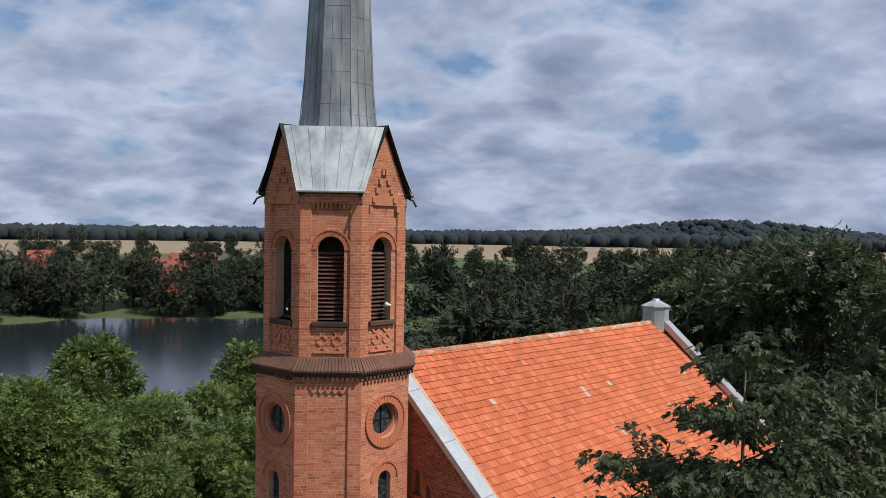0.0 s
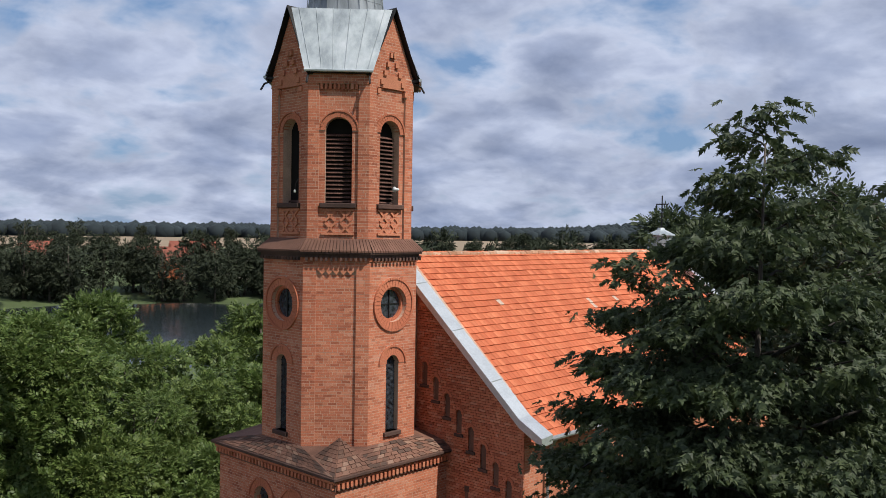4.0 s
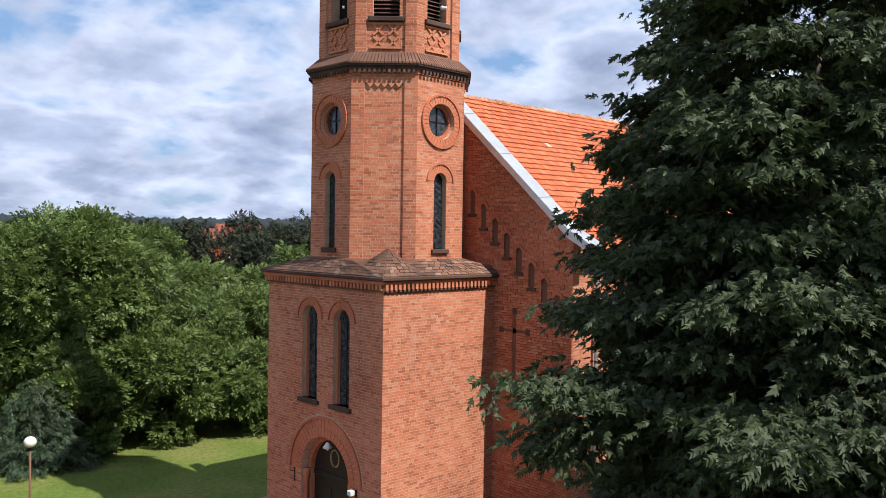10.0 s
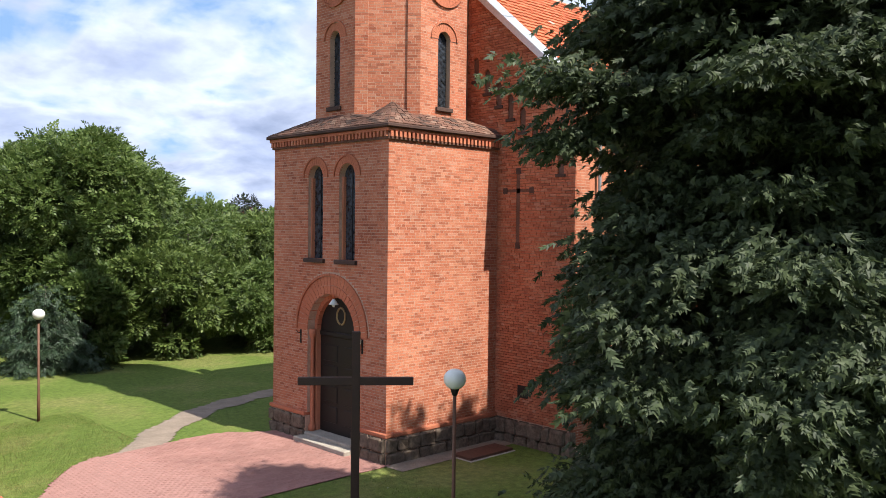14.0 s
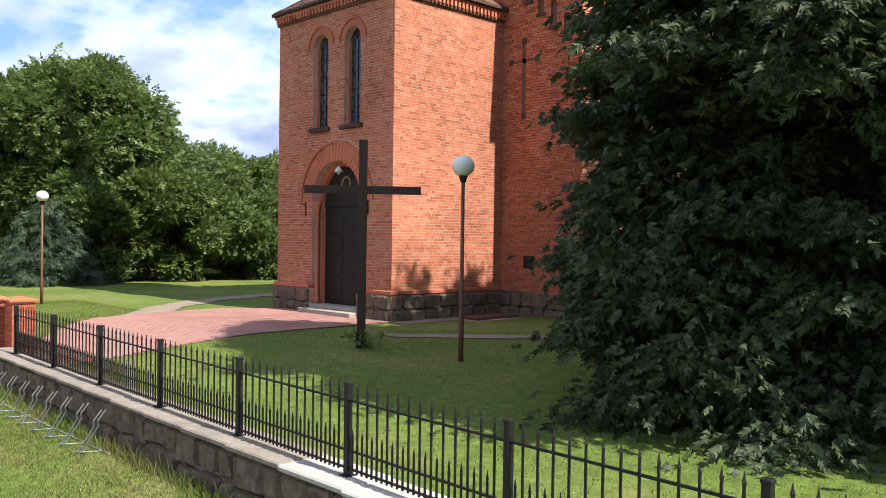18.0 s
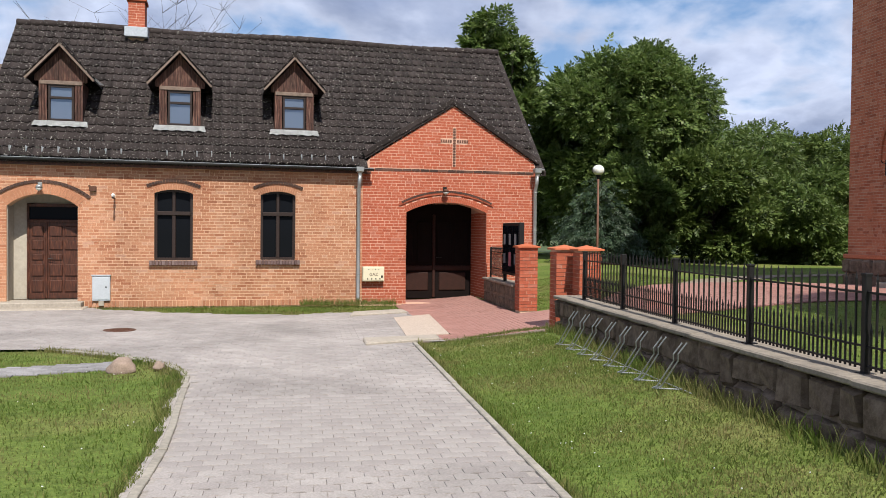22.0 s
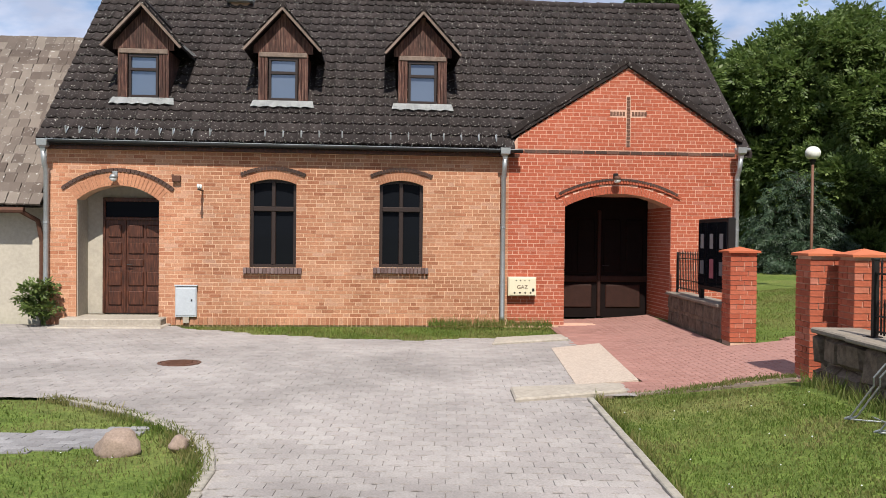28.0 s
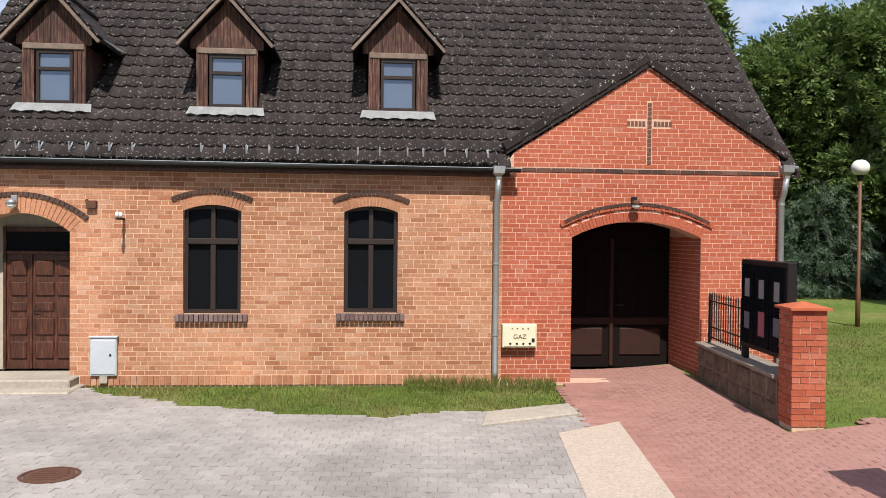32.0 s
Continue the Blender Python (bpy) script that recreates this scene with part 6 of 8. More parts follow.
for i in range(int((HR - HL + 0.3) / 0.36)):
    x = HL - 0.13 + i * 0.36
    sag = 0.03 * math.sin(i * 0.35)
    part("ridge_tile", lathe([(0.11, 0), (0.125, 0.02), (0.11, 0.37)], 10, None, Matrix.Translation((x, HD / 2, H_RIDGE - 0.0 + sag)) @ Matrix.Rotation(radians(90), 4, "Y")), M_DTILE, roof, "", True)
# snow guards along the eave
for i in range(38):
    x = HL + 0.3 + i * 0.36 + (0.1 if i % 5 == 0 else 0)
    if x > 0.1 or any(abs(x - g) < 0.25 for g in (-5.35, -2.9)):
        continue
    m = R_M @ Matrix.Translation((x, 0.13, 0.03))
    part("snow_guard", join(None, tube([(0, 0.2, 0.01), (0, 0.0, 0.02), (0, 0.06, 0.13), (0, 0.1, 0.10)], 0.013, 5), m), M_FLASH, roof)
# gutters and downpipes
gut = part("gutter", tube([(HL - 0.1, RY0 - 0.07, H_EAVE - 0.06), (RED0 + 0.25, RY0 - 0.07, H_EAVE - 0.1)], 0.042, 10), M_GUT, house, "half-round grey metal gutter", True)
part("gutter_rim", tube([(HL - 0.1, RY0 - 0.112, H_EAVE - 0.035), (RED0 + 0.25, RY0 - 0.112, H_EAVE - 0.075)], 0.005, 6), M_FLASH, gut)
for x, zt in ((HL + 0.02, H_EAVE - 0.04), (-0.02, H_EAVE - 0.04), (4.93, H_EAVE + 0.06)):
    hop = part("hopper", lathe([(0.05, 0), (0.07, 0.1), (0.13, 0.14), (0.14, 0.26)], 4, None, Matrix.Translation((x, -0.26, zt - 0.26)) @ Matrix.Rotation(radians(45), 4, "Z")), M_STEEL, house, "grey metal rainwater hopper")
    dp = part("downpipe", tube([(x, -0.26, zt - 0.22), (x, -0.2, zt - 0.45), (x, -0.1, zt - 0.6), (x, -0.1, 0.15), (x, -0.13, 0.06)], 0.05, 12), M_STEEL, house, "galvanised downpipe", True)
    for z in (0.75, 1.95, 3.0):
        part("pipe_clip", lathe([(0.058, 0), (0.06, 0.005), (0.058, 0.035)], 12, None, Matrix.Translation((x, -0.1, z))), M_STEEL, dp)
part("gutter", tube([(HR - 0.2, RY0 - 0.05, H_EAVE + 0.02), (HR + 0.12, RY0 - 0.05, H_EAVE + 0.02)], 0.035, 10), M_STEEL, house, "", True)
# gateway gable roof
for s in (-1, 1):
    own = bmesh.new()
    y1_at = lambda z: RY0 + (z - H_EAVE) / R_S
    p0, p1 = (2.6, GT + 0.02), (2.6 + s * 2.46, 3.8)
    q = [own.verts.new(v) for v in ((p0[0], -0.05, p0[1]), (p1[0], -0.05, p1[1]), (p1[0], y1_at(3.8) + 0.25, p1[1]), (p0[0], y1_at(GT) + 0.2, p0[1]))]
    own.faces.new(q)
    ext = bmesh.ops.extrude_face_region(own, geom=list(own.faces))
    bmesh.ops.translate(own, vec=(0, 0, 0.07), verts=[v for v in ext["geom"] if isinstance(v, bmesh.types.BMVert)])
    gr = part("gable_roof", own, M_DTILE, house, "dark tiled gable roof over the gateway")
    n = 10
    for k in range(n):
        t0, t1 = k / n, (k + 1.12) / n
        a, b = [Vector((p0[0] + (p1[0] - p0[0]) * t, 0, p0[1] + (p1[1] - p0[1]) * t + 0.08)) for t in (t0, min(1.03, t1))]
        slab = box(0.0, (b - a).length - 0.012, -0.035, 0.1, -0.11, 0.03 + 0.012 * (k % 2), 0.012)
        part("verge_tile", join(None, slab, Matrix.Translation((a.x, -0.035 - 0.006 * (k % 2), a.z + 0.03)) @ Matrix.Rotation(-math.atan2(b.z - a.z, b.x - a.x), 4, "Y")), M_DTILE1, gr)

# dormers, each with its own little roof
M_LEADF = plain_material("pale_lead_apron", (0.45, 0.46, 0.46), 0.6, 0.3, 0.25, 6)


def dormer(xc):
    d = part("dormer", box(xc - 0.5, xc - 0.44, DY0 + 0.06, DY0 + 1.3, roof_z(DY0) - 0.05, 5.6), M_OLDWOOD, house, "small weathered timber dormer with a tiled gable roof")
    zb = roof_z(DY0) - 0.02
    part("cheek", box(xc + 0.44, xc + 0.5, DY0 + 0.06, DY0 + 1.3, zb, 5.6), M_OLDWOOD, d)
    for s in (-1, 1):
        x0, x1 = sorted((xc + s * 0.52, xc + s * 0.32))
        for k in range(3):
            w = (x1 - x0) / 3
            part("board", box(x0 + k * w + 0.003, x0 + (k + 1) * w - 0.003, DY0, DY0 + 0.03, zb, 5.62, 0.004), M_OLDWOOD, d)
    part("lintel", box(xc - 0.5, xc + 0.5, DY0 - 0.02, DY0 + 0.05, 5.5, 5.6, 0.01), M_GREYWOOD, d)
    n = 11
    for k in range(n):
        x = xc - 0.62 + 1.24 * (k + 0.5) / n
        top = 6.42 - abs(x - xc) * 1.12
        slope = 1.12 * (1 if x < xc - 0.01 else -1 if x > xc + 0.01 else 0) * 0.052
        part("gable_board", prism([(x - 0.054, 5.58), (x + 0.054, 5.58), (x + 0.054, max(5.6, top + slope)), (x - 0.054, max(5.6, top - slope))], DY0, DY0 + 0.03), M_OLDWOOD, d)
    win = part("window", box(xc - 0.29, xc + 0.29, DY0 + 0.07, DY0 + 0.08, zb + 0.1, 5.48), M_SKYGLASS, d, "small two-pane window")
    for x in (-0.3, 0.25):
        part("window_frame", box(xc + x, xc + x + 0.05, DY0 + 0.02, DY0 + 0.09, zb + 0.08, 5.5), M_BROWNWIN, win)
    for z in (zb + 0.12, zb + 0.68, 5.44):
        part("window_frame", box(xc - 0.3, xc + 0.3, DY0 + 0.015, DY0 + 0.09, z, z + 0.055), M_BROWNWIN, win)
    apr = bmesh.new()
    n = 14
    up = [apr.verts.new((xc - 0.62 + 1.24 * k / n, DY0 - 0.01, zb + 0.12)) for k in range(n + 1)]
    lo = [apr.verts.new((xc - 0.66 + 1.32 * k / n, DY0 - 0.16, roof_z(DY0 - 0.16) + 0.10 + 0.015 * math.sin(k * 2.2))) for k in range(n + 1)]
    for k in range(n):
        apr.faces.new((lo[k], lo[k + 1], up[k + 1], up[k]))
    bmesh.ops.solidify(apr, geom=list(apr.faces), thickness=0.008)
    part("apron_flashing", apr, M_LEADF, d)
    for s in (-1, 1):
        own = bmesh.new()
        zr, ze = 6.5, 5.62
        yr = RY0 + (zr - H_EAVE) / R_S + 0.1
        ye = RY0 + (ze - H_EAVE) / R_S + 0.1
        own.faces.new([own.verts.new(v) for v in ((xc, DY0 - 0.2, zr), (xc + s * 0.8, DY0 - 0.2, ze), (xc + s * 0.8, ye, ze), (xc, yr, zr))])
        ext = bmesh.ops.extrude_face_region(own, geom=list(own.faces))
        bmesh.ops.translate(own, vec=(0, 0, 0.05), verts=[v for v in ext["geom"] if isinstance(v, bmesh.types.BMVert)])
        dr = part("dormer_roof", own, M_DTILE, d)
        part("barge_board", tube([(xc, DY0 - 0.2, zr - 0.02), (xc + s * 0.8, DY0 - 0.2, ze - 0.02)], 0.035, 4), M_GREYWOOD, dr)
        for k in range(5):
            f = (k + 0.5) / 5
            part("roof_tile", box(-0.1, 0.1, -0.02, 0.3, 0.0, 0.03, 0.008), M_DTILE1, dr).matrix_basis = Matrix.Translation((xc + s * 0.8 * f, DY0 - 0.21, zr + (ze - zr) * f + 0.06)) @ Matrix.Rotation(s * math.atan2(0.88, 0.8), 4, "Y")
    part("ridge_cap", tube([(xc, DY0 - 0.22, 6.55), (xc, RY0 + (6.5 - H_EAVE) / R_S, 6.55)], 0.08, 8), M_DTILE1, d)
    return d


for xc in DORMERS:
    dormer(xc)
own = bmesh.new()
own.faces.new([own.verts.new(v) for v in ((-6.72, DY0 - 0.2, 5.72), (-6.66, DY0 - 0.2, 5.70), (-6.62, DY0 + 1.2, 5.72), (-6.74, DY0 + 1.2, 5.75))])
bmesh.ops.solidify(own, geom=list(own.faces), thickness=0.01)
part("verge_flashing", own, M_LEADF, house)

# chimney
ch = part("chimney", box(-6.2, -5.75, HD / 2 - 0.45, HD / 2 + 0.2, H_RIDGE - 0.5, H_RIDGE + 0.75), M_RMORTAR, house, "small red brick chimney with metal flashing")
for mm_, a0, a1 in ((frame_at((-6.2, HD / 2 - 0.45), (1, 0)), 0, 0.45), (frame_at((-5.75, HD / 2 - 0.45), (0, 1)), 0, 0.65)):
    brick_mesh("brickwork", brick_list(a0, a1, H_RIDGE - 0.3, H_RIDGE + 0.75), mm_, M_RBRICK, ch)
part("chimney_cap", box(-6.25, -5.7, HD / 2 - 0.5, HD / 2 + 0.25, H_RIDGE + 0.75, H_RIDGE + 0.83, 0.01), M_RBRICK1, ch)
part("flashing", box(-6.3, -5.65, HD / 2 - 0.62, HD / 2 + 0.1, H_RIDGE - 0.32, H_RIDGE - 0.02, 0.02), M_FLASH, ch)

# fittings on the front
HM = pose(1.23, 24.62, 0, 0, 0, HOUSE_TURN)
meter = thing("meter_cabinet", HM @ Matrix.Translation((-6.4, -0.02, 0.1)), "grey-white electricity meter cabinet on the yellow wall", "meter cabinet")
part("body", box(-0.21, 0.21, -0.06, 0.02, 0.0, 0.62, 0.01), M_METER, meter)
part("door", box(-0.19, 0.19, -0.072, -0.058, 0.03, 0.58, 0.006), M_METER, meter)
part("lid", box(-0.225, 0.225, -0.08, 0.02, 0.62, 0.645, 0.005), M_METER, meter)
part("lock", box(0.1, 0.13, -0.08, -0.07, 0.32, 0.36), M_IRON, meter)
part("plinth", box(-0.06, 0.06, -0.05, 0.0, -0.12, 0.0), M_CONC, meter)
gas = thing("gas_cabinet", HM @ Matrix.Translation((0.385, -0.02, 0.56)), "cream yellow gas cabinet lettered GAZ on the red wall", "gas cabinet")
part("body", box(-0.29, 0.29, -0.13, 0.02, 0, 0.39, 0.008), M_CREAM, gas)
part("door", box(-0.27, 0.27, -0.142, -0.128, 0.02, 0.37, 0.006), M_CREAM, gas)
for i in range(4):
    part("vent_hole", lathe([(0.012, 0), (0.012, 0.004)], 8, None, Matrix.Translation((-0.13 + i * 0.09, -0.143, 0.32)) @ Matrix.Rotation(radians(90), 4, "X")), M_IRON, gas)
    part("vent_hole", lathe([(0.02, 0), (0.02, 0.004)], 8, None, Matrix.Translation((-0.16 + i * 0.11, -0.143, 0.07)) @ Matrix.Rotation(radians(90), 4, "X")), M_IRON, gas)
part("lock", box(0.2, 0.25, -0.155, -0.14, 0.1, 0.16, 0.005), M_IRON, gas)
txt = bpy.data.curves.new("lettering", "FONT")
txt.body, txt.size, txt.align_x, txt.extrude = "GAZ", 0.11, "CENTER", 0.001
txt.materials.append(M_RUST)
tx = new("lettering", txt)
tx.parent, tx.matrix_basis = gas, Matrix.Translation((0, -0.146, 0.15)) @ Matrix.Rotation(radians(90), 4, "X")
for x, z, nm in ((-7.8, 2.86, "door"), (2.35, 2.98, "gate")):
    wl = thing("wall_lamp", HM @ Matrix.Translation((x, -0.03, z)), "small wall lamp over the " + nm, "lamp")
    part("plate", box(-0.05, 0.05, -0.03, 0.03, 0.0, 0.14, 0.01), M_IRON if nm == "gate" else M_STEEL, wl)
    part("shade", lathe([(0.09, 0), (0.06, 0.06), (0.02, 0.08)], 12, None, Matrix.Translation((0, -0.12, 0.0))), M_RUST if nm == "gate" else M_STEEL, wl, "", True)
    part("lens", lathe([(0.03, -0.07), (0.07, -0.04), (0.08, 0.0)], 12, None, Matrix.Translation((0, -0.12, 0.0))), M_GLOBE, wl, "", True)
al = thing("alarm_siren", HM @ Matrix.Translation((-6.6, -0.01, 2.86)), "small rusty iron box on the wall", "fitting")
part("box", box(-0.08, 0.08, -0.08, 0.02, -0.06, 0.07, 0.01), M_RUST, al)
part("stub", box(-0.1, -0.06, -0.05, 0.0, 0.04, 0.09), M_RUST, al)
ins = thing("insulator_bracket", HM @ Matrix.Translation((-6.1, 0, 2.66)), "iron bracket with white insulators on the wall", "bracket")
part("bar", tube([(0.0, 0.03, -0.02), (0.0, -0.42, -0.02)], 0.02, 6), M_IRON, ins)
for y in (-0.2, -0.4):
    part("insulator", lathe([(0.02, 0.0), (0.032, 0.03), (0.03, 0.07), (0.012, 0.09)], 10, None, Matrix.Translation((0, y, 0))), M_WHITE, ins, "", True)

# neighbour's low house with an old grey roof
nb = thing("neighbour_house", pose(1.23, 24.62, 0, 0, 0, HOUSE_TURN), "low plastered house with an old grey tiled roof", "house")
part("wall", box(-20, HL - 0.02, 0.35, 7.5, -0.3, 2.3), M_PLASTER, nb)
own = bmesh.new()
own.faces.new([own.verts.new(v) for v in ((-20, -0.05, 2.25), (HL - 0.05, -0.05, 2.25), (HL - 0.05, 4.0, 6.4), (-20, 4.0, 6.4))])
own.faces.new([own.verts.new(v) for v in ((-20, 8.0, 2.25), (-20, 4.0, 6.4), (HL - 0.05, 4.0, 6.4), (HL - 0.05, 8.0, 2.25))])
bmesh.ops.solidify(own, geom=list(own.faces), thickness=0.06)
nroof = part("roof", own, M_GTILE, nb, "old grey-brown tiled roof")
verts, faces = [], []
np_ = math.atan2(4.15, 4.05)
for j in range(20):
    for i in range(36):
        m = Matrix.Translation((HL - 0.3 - i * 0.22 - (j % 2) * 0.05, -0.1, 2.27)) @ Matrix.Rotation(np_, 4, "X") @ Matrix.Translation((0, j * 0.29, 0.04)) @ Matrix.Rotation(random.uniform(-0.04, 0.04), 4, "Z") @ Matrix.Rotation(0.05 + random.uniform(-0.03, 0.03), 4, "X") @ Matrix.Rotation(random.uniform(-0.05, 0.05), 4, "Y")
        b = len(verts)
        for z in (0.0, 0.045):
            verts += [m @ Vector((x, y, z)) for x, y in ((0.003, 0), (0.217, 0), (0.217, 0.31), (0.003, 0.31))]
        faces += [(b + 4, b + 5, b + 6, b + 7), (b, b + 1, b + 5, b + 4), (b + 1, b + 2, b + 6, b + 5), (b + 3, b, b + 4, b + 7)]
tagged(raw("roof_tiles", verts, faces, M_GTILE, nroof), kind="stuff")
part("downpipe", tube([(HL - 0.5, -0.1, 2.2), (HL - 0.25, 0.2, 2.0), (HL - 0.2, 0.28, 1.6), (HL - 0.2, 0.28, 0.0)], 0.05, 8), M_RUST, nb)
part("gutter", tube([(-18, -0.1, 2.22), (HL - 0.4, -0.1, 2.2)], 0.06, 8), M_RUST, nb)

# ---- fence, gate, lamps, wooden cross, cycle rack ----
FY0, FY1 = -2.0, 16.9
wall_t = thing("fence_wall", pose(fence_x(8), 8, 0), "low field-stone wall with a concrete coping under the fence", "wall", world_built=True)
part("wall_core", prism([(FY0, -0.2), (FY1, -0.2), (FY1, 0.66), (FY0, 0.62)], -0.2, 0.2, None, Matrix(((0.028, 1, 0, 4.16), (1, 0, 0, 0), (0, 0, 1, 0), (0, 0, 0, 1)))), M_WORN, wall_t)


def rough_block(sx, sy, sz, rnd):
    own = bmesh.new()
    bmesh.ops.create_cube(own, size=1.0)
    bmesh.ops.bevel(own, geom=list(own.edges), offset=0.13, segments=1, affect="EDGES")
    for v in own.verts:
        v.co += Vector((rnd.uniform(-.06, .06), rnd.uniform(-.06, .06), rnd.uniform(-.06, .06)))
        v.co = Vector((v.co.x * sx, v.co.y * sy, v.co.z * sz))
    return own


rng = random.Random(5)
y = FY0
while y < FY1 - 0.1:
    b = min(FY1, y + rng.uniform(0.3, 0.62))
    zs = sorted([0.0, rng.uniform(0.28, 0.42), 0.69])
    for lo, hi in zip(zs, zs[1:]):
        own = rough_block(0.5, b - y - 0.025, hi - lo - 0.02, rng)
        part("stone", join(None, own, Matrix.Translation((fence_x((y + b) / 2), (y + b) / 2, (lo + hi) / 2))), M_STONE, wall_t)
    y = b
y, k = FY0, 0
while y < FY1 - 0.1:
    b = min(FY1, y + 1.0)
    own = box(-0.285, 0.285, y + 0.006, b - 0.006, 0.695, 0.755 + rng.uniform(-0.006, 0.006), 0.015)
    part("coping_slab", join(None, own, Matrix.Translation((fence_x((y + b) / 2), 0, 0)) @ Matrix.Rotation(-0.028 * 0, 4, "Z")), M_COPE1 if 4.5 < y < 6.8 else M_COPE, wall_t)
    y, k = b, k + 1

fence = thing("iron_fence", pose(fence_x(8), 8, 0.75), "black iron picket fence with spear heads on the stone wall", "fence", world_built=True)
POSTS = [15.95 - 1.93 * i for i in range(10)]


def picket_mesh(top, r):
    bm = box(-r, r, -r, r, 0.0, top - 0.09)
    lathe([(r * 1.2, top - 0.1), (r * 2.0, top - 0.06), (r * 1.3, top - 0.045), (0.002, top)], 4, bm)
    me = bpy.data.meshes.new("picket")
    bmesh.ops.recalc_face_normals(bm, faces=bm.faces)
    bm.to_mesh(me)
    bm.free()
    me.materials.append(M_IRON)
    return me


tall, low = picket_mesh(0.80, 0.0075), picket_mesh(0.38, 0.0075)
for i, py in enumerate(POSTS):
    fx = fence_x(py)
    bm = box(fx - 0.029, fx + 0.029, py - 0.029, py + 0.029, 0.74, 1.565, 0.005)
    box(fx - 0.034, fx + 0.034, py - 0.034, py + 0.034, 1.555, 1.58, 0.004, bm)
    box(fx - 0.06, fx + 0.06, py - 0.06, py + 0.06, 0.75, 0.762, 0, bm)
    part("post", bm, M_IRON, fence)
    if i + 1 < len(POSTS):
        ny = POSTS[i + 1]
        for z in (0.82, 0.98, 1.42):
            part("rail", tube([(fx, py, z), (fence_x(ny), ny, z)], 0.013, 4), M_IRON, fence)
        n = 14
        for j in range(1, n):
            yy = py + (ny - py) * j / n
            ob = new("picket", tall)
            ob.parent, ob.matrix_parent_inverse = fence, fence.matrix_basis.inverted()
            ob.matrix_basis = Matrix.Translation((fence_x(yy), yy, 0.79))
            yy = py + (ny - py) * (j - 0.5) / n
            ob = new("short_picket", low)
            ob.parent, ob.matrix_parent_inverse = fence, fence.matrix_basis.inverted()
            ob.matrix_basis = Matrix.Translation((fence_x(yy), yy, 0.79))


def pillar(x, y, w, d, h, z0):
    p = thing("gate_pillar", pose(x, y, z0), "red brick gate pillar with a tiled cap", "pillar", "gate pillars")
    part("core", box(-w / 2 + 0.01, w / 2 - 0.01, -d / 2 + 0.01, d / 2 - 0.01, -0.2, h), M_RMORTAR, p)
    for m, wd in ((Matrix.Translation((0, -d / 2 + 0.01, 0)), w), (Matrix.Translation((0, d / 2 - 0.01, 0)) @ Matrix.Rotation(math.pi, 4, "Z"), w),
                  (Matrix.Translation((w / 2 - 0.01, 0, 0)) @ Matrix.Rotation(math.pi / 2, 4, "Z"), d), (Matrix.Translation((-w / 2 + 0.01, 0, 0)) @ Matrix.Rotation(-math.pi / 2, 4, "Z"), d)):
        its = brick_list(-wd / 2, wd / 2, 0.0, h)
        shared = {}
        for a, b, lo, hi in its:
            key = (round(b - a, 2), round(hi - lo, 3))
            if key not in shared:
                v, f = brick_boxes([(0, b - a, 0, hi - lo)], I4, 0.0125)
                me = bpy.data.meshes.new("brick")
                me.from_pydata([tuple(q) for q in v], [], f)
                me.materials.append(M_RBRICK1)
                shared[key] = me
            ob = new("brick", shared[key])
            ob.parent, ob.matrix_basis = p, m @ Matrix.Translation((a, random.uniform(-0.002, 0.002), lo))
    bm = bmesh.new()
    e = 0.05
    lo = [bm.verts.new((sx * (w / 2 + e), sy * (d / 2 + e), h)) for sx, sy in ((-1, -1), (1, -1), (1, 1), (-1, 1))]
    mid = [bm.verts.new((sx * (w / 2 + e), sy * (d / 2 + e), h + 0.03)) for sx, sy in ((-1, -1), (1, -1), (1, 1), (-1, 1))]
    tip = bm.verts.new((0, 0, h + 0.1))
    bm.faces.new(lo[::-1])
    for k in range(4):
        bm.faces.new((lo[k], lo[(k + 1) % 4], mid[(k + 1) % 4], mid[k]))
        bm.faces.new((mid[k], mid[(k + 1) % 4], tip))
    part("cap", bm, M_RTILE1, p, "red clay pyramid cap")
    return p


pillar(4.88, 21.02, 0.42, 0.42, 1.45, 0.10)
pillar(4.72, 17.62, 0.42, 0.42, 1.5, 0.07)
pillar(4.98, 17.05, 0.40, 0.40, 1.42, 0.15)

# short wall, railing and notice board between pillar and house
sw = thing("yard_wall", pose(4.85, 22.6, 0), "low rough-cast stone wall with concrete coping beside the gateway", "wall", world_built=True)
part("wall_core", box(4.66, 4.98, 21.25, 24.6, -0.1, 0.62), M_STONE, sw)
rng = random.Random(8)
y = 21.25
while y < 24.5:
    b = min(24.6, y + rng.uniform(0.3, 0.55))
    for lo, hi in ((0.05, 0.33), (0.33, 0.62)):
        part("stone", join(None, rough_block(0.36, b - y - 0.02, hi - lo - 0.02, rng), Matrix.Translation((4.82, (y + b) / 2, (lo + hi) / 2))), M_STONE, sw)
    y = b
part("coping_slab", box(4.6, 5.04, 21.25, 24.65, 0.62, 0.68, 0.012), M_COPE, sw)
rail = thing("yard_railing", pose(4.82, 23.4, 0.68), "black iron railing on the low wall", "railing", world_built=True)
for y0 in (22.95, 24.55):
    part("post", box(4.80, 4.84, y0 - 0.02, y0 + 0.02, 0.68, 1.5), M_IRON, rail)
for z in (0.78, 0.95, 1.38):
    part("rail", tube([(4.82, 22.95, z), (4.82, 24.55, z)], 0.012, 4), M_IRON, rail)
for j in range(1, 14):
    ob = new("picket", tall)
    ob.parent, ob.matrix_parent_inverse = rail, rail.matrix_basis.inverted()
    ob.matrix_basis = Matrix.Translation((4.82, 22.95 + 1.6 * j / 14, 0.74))
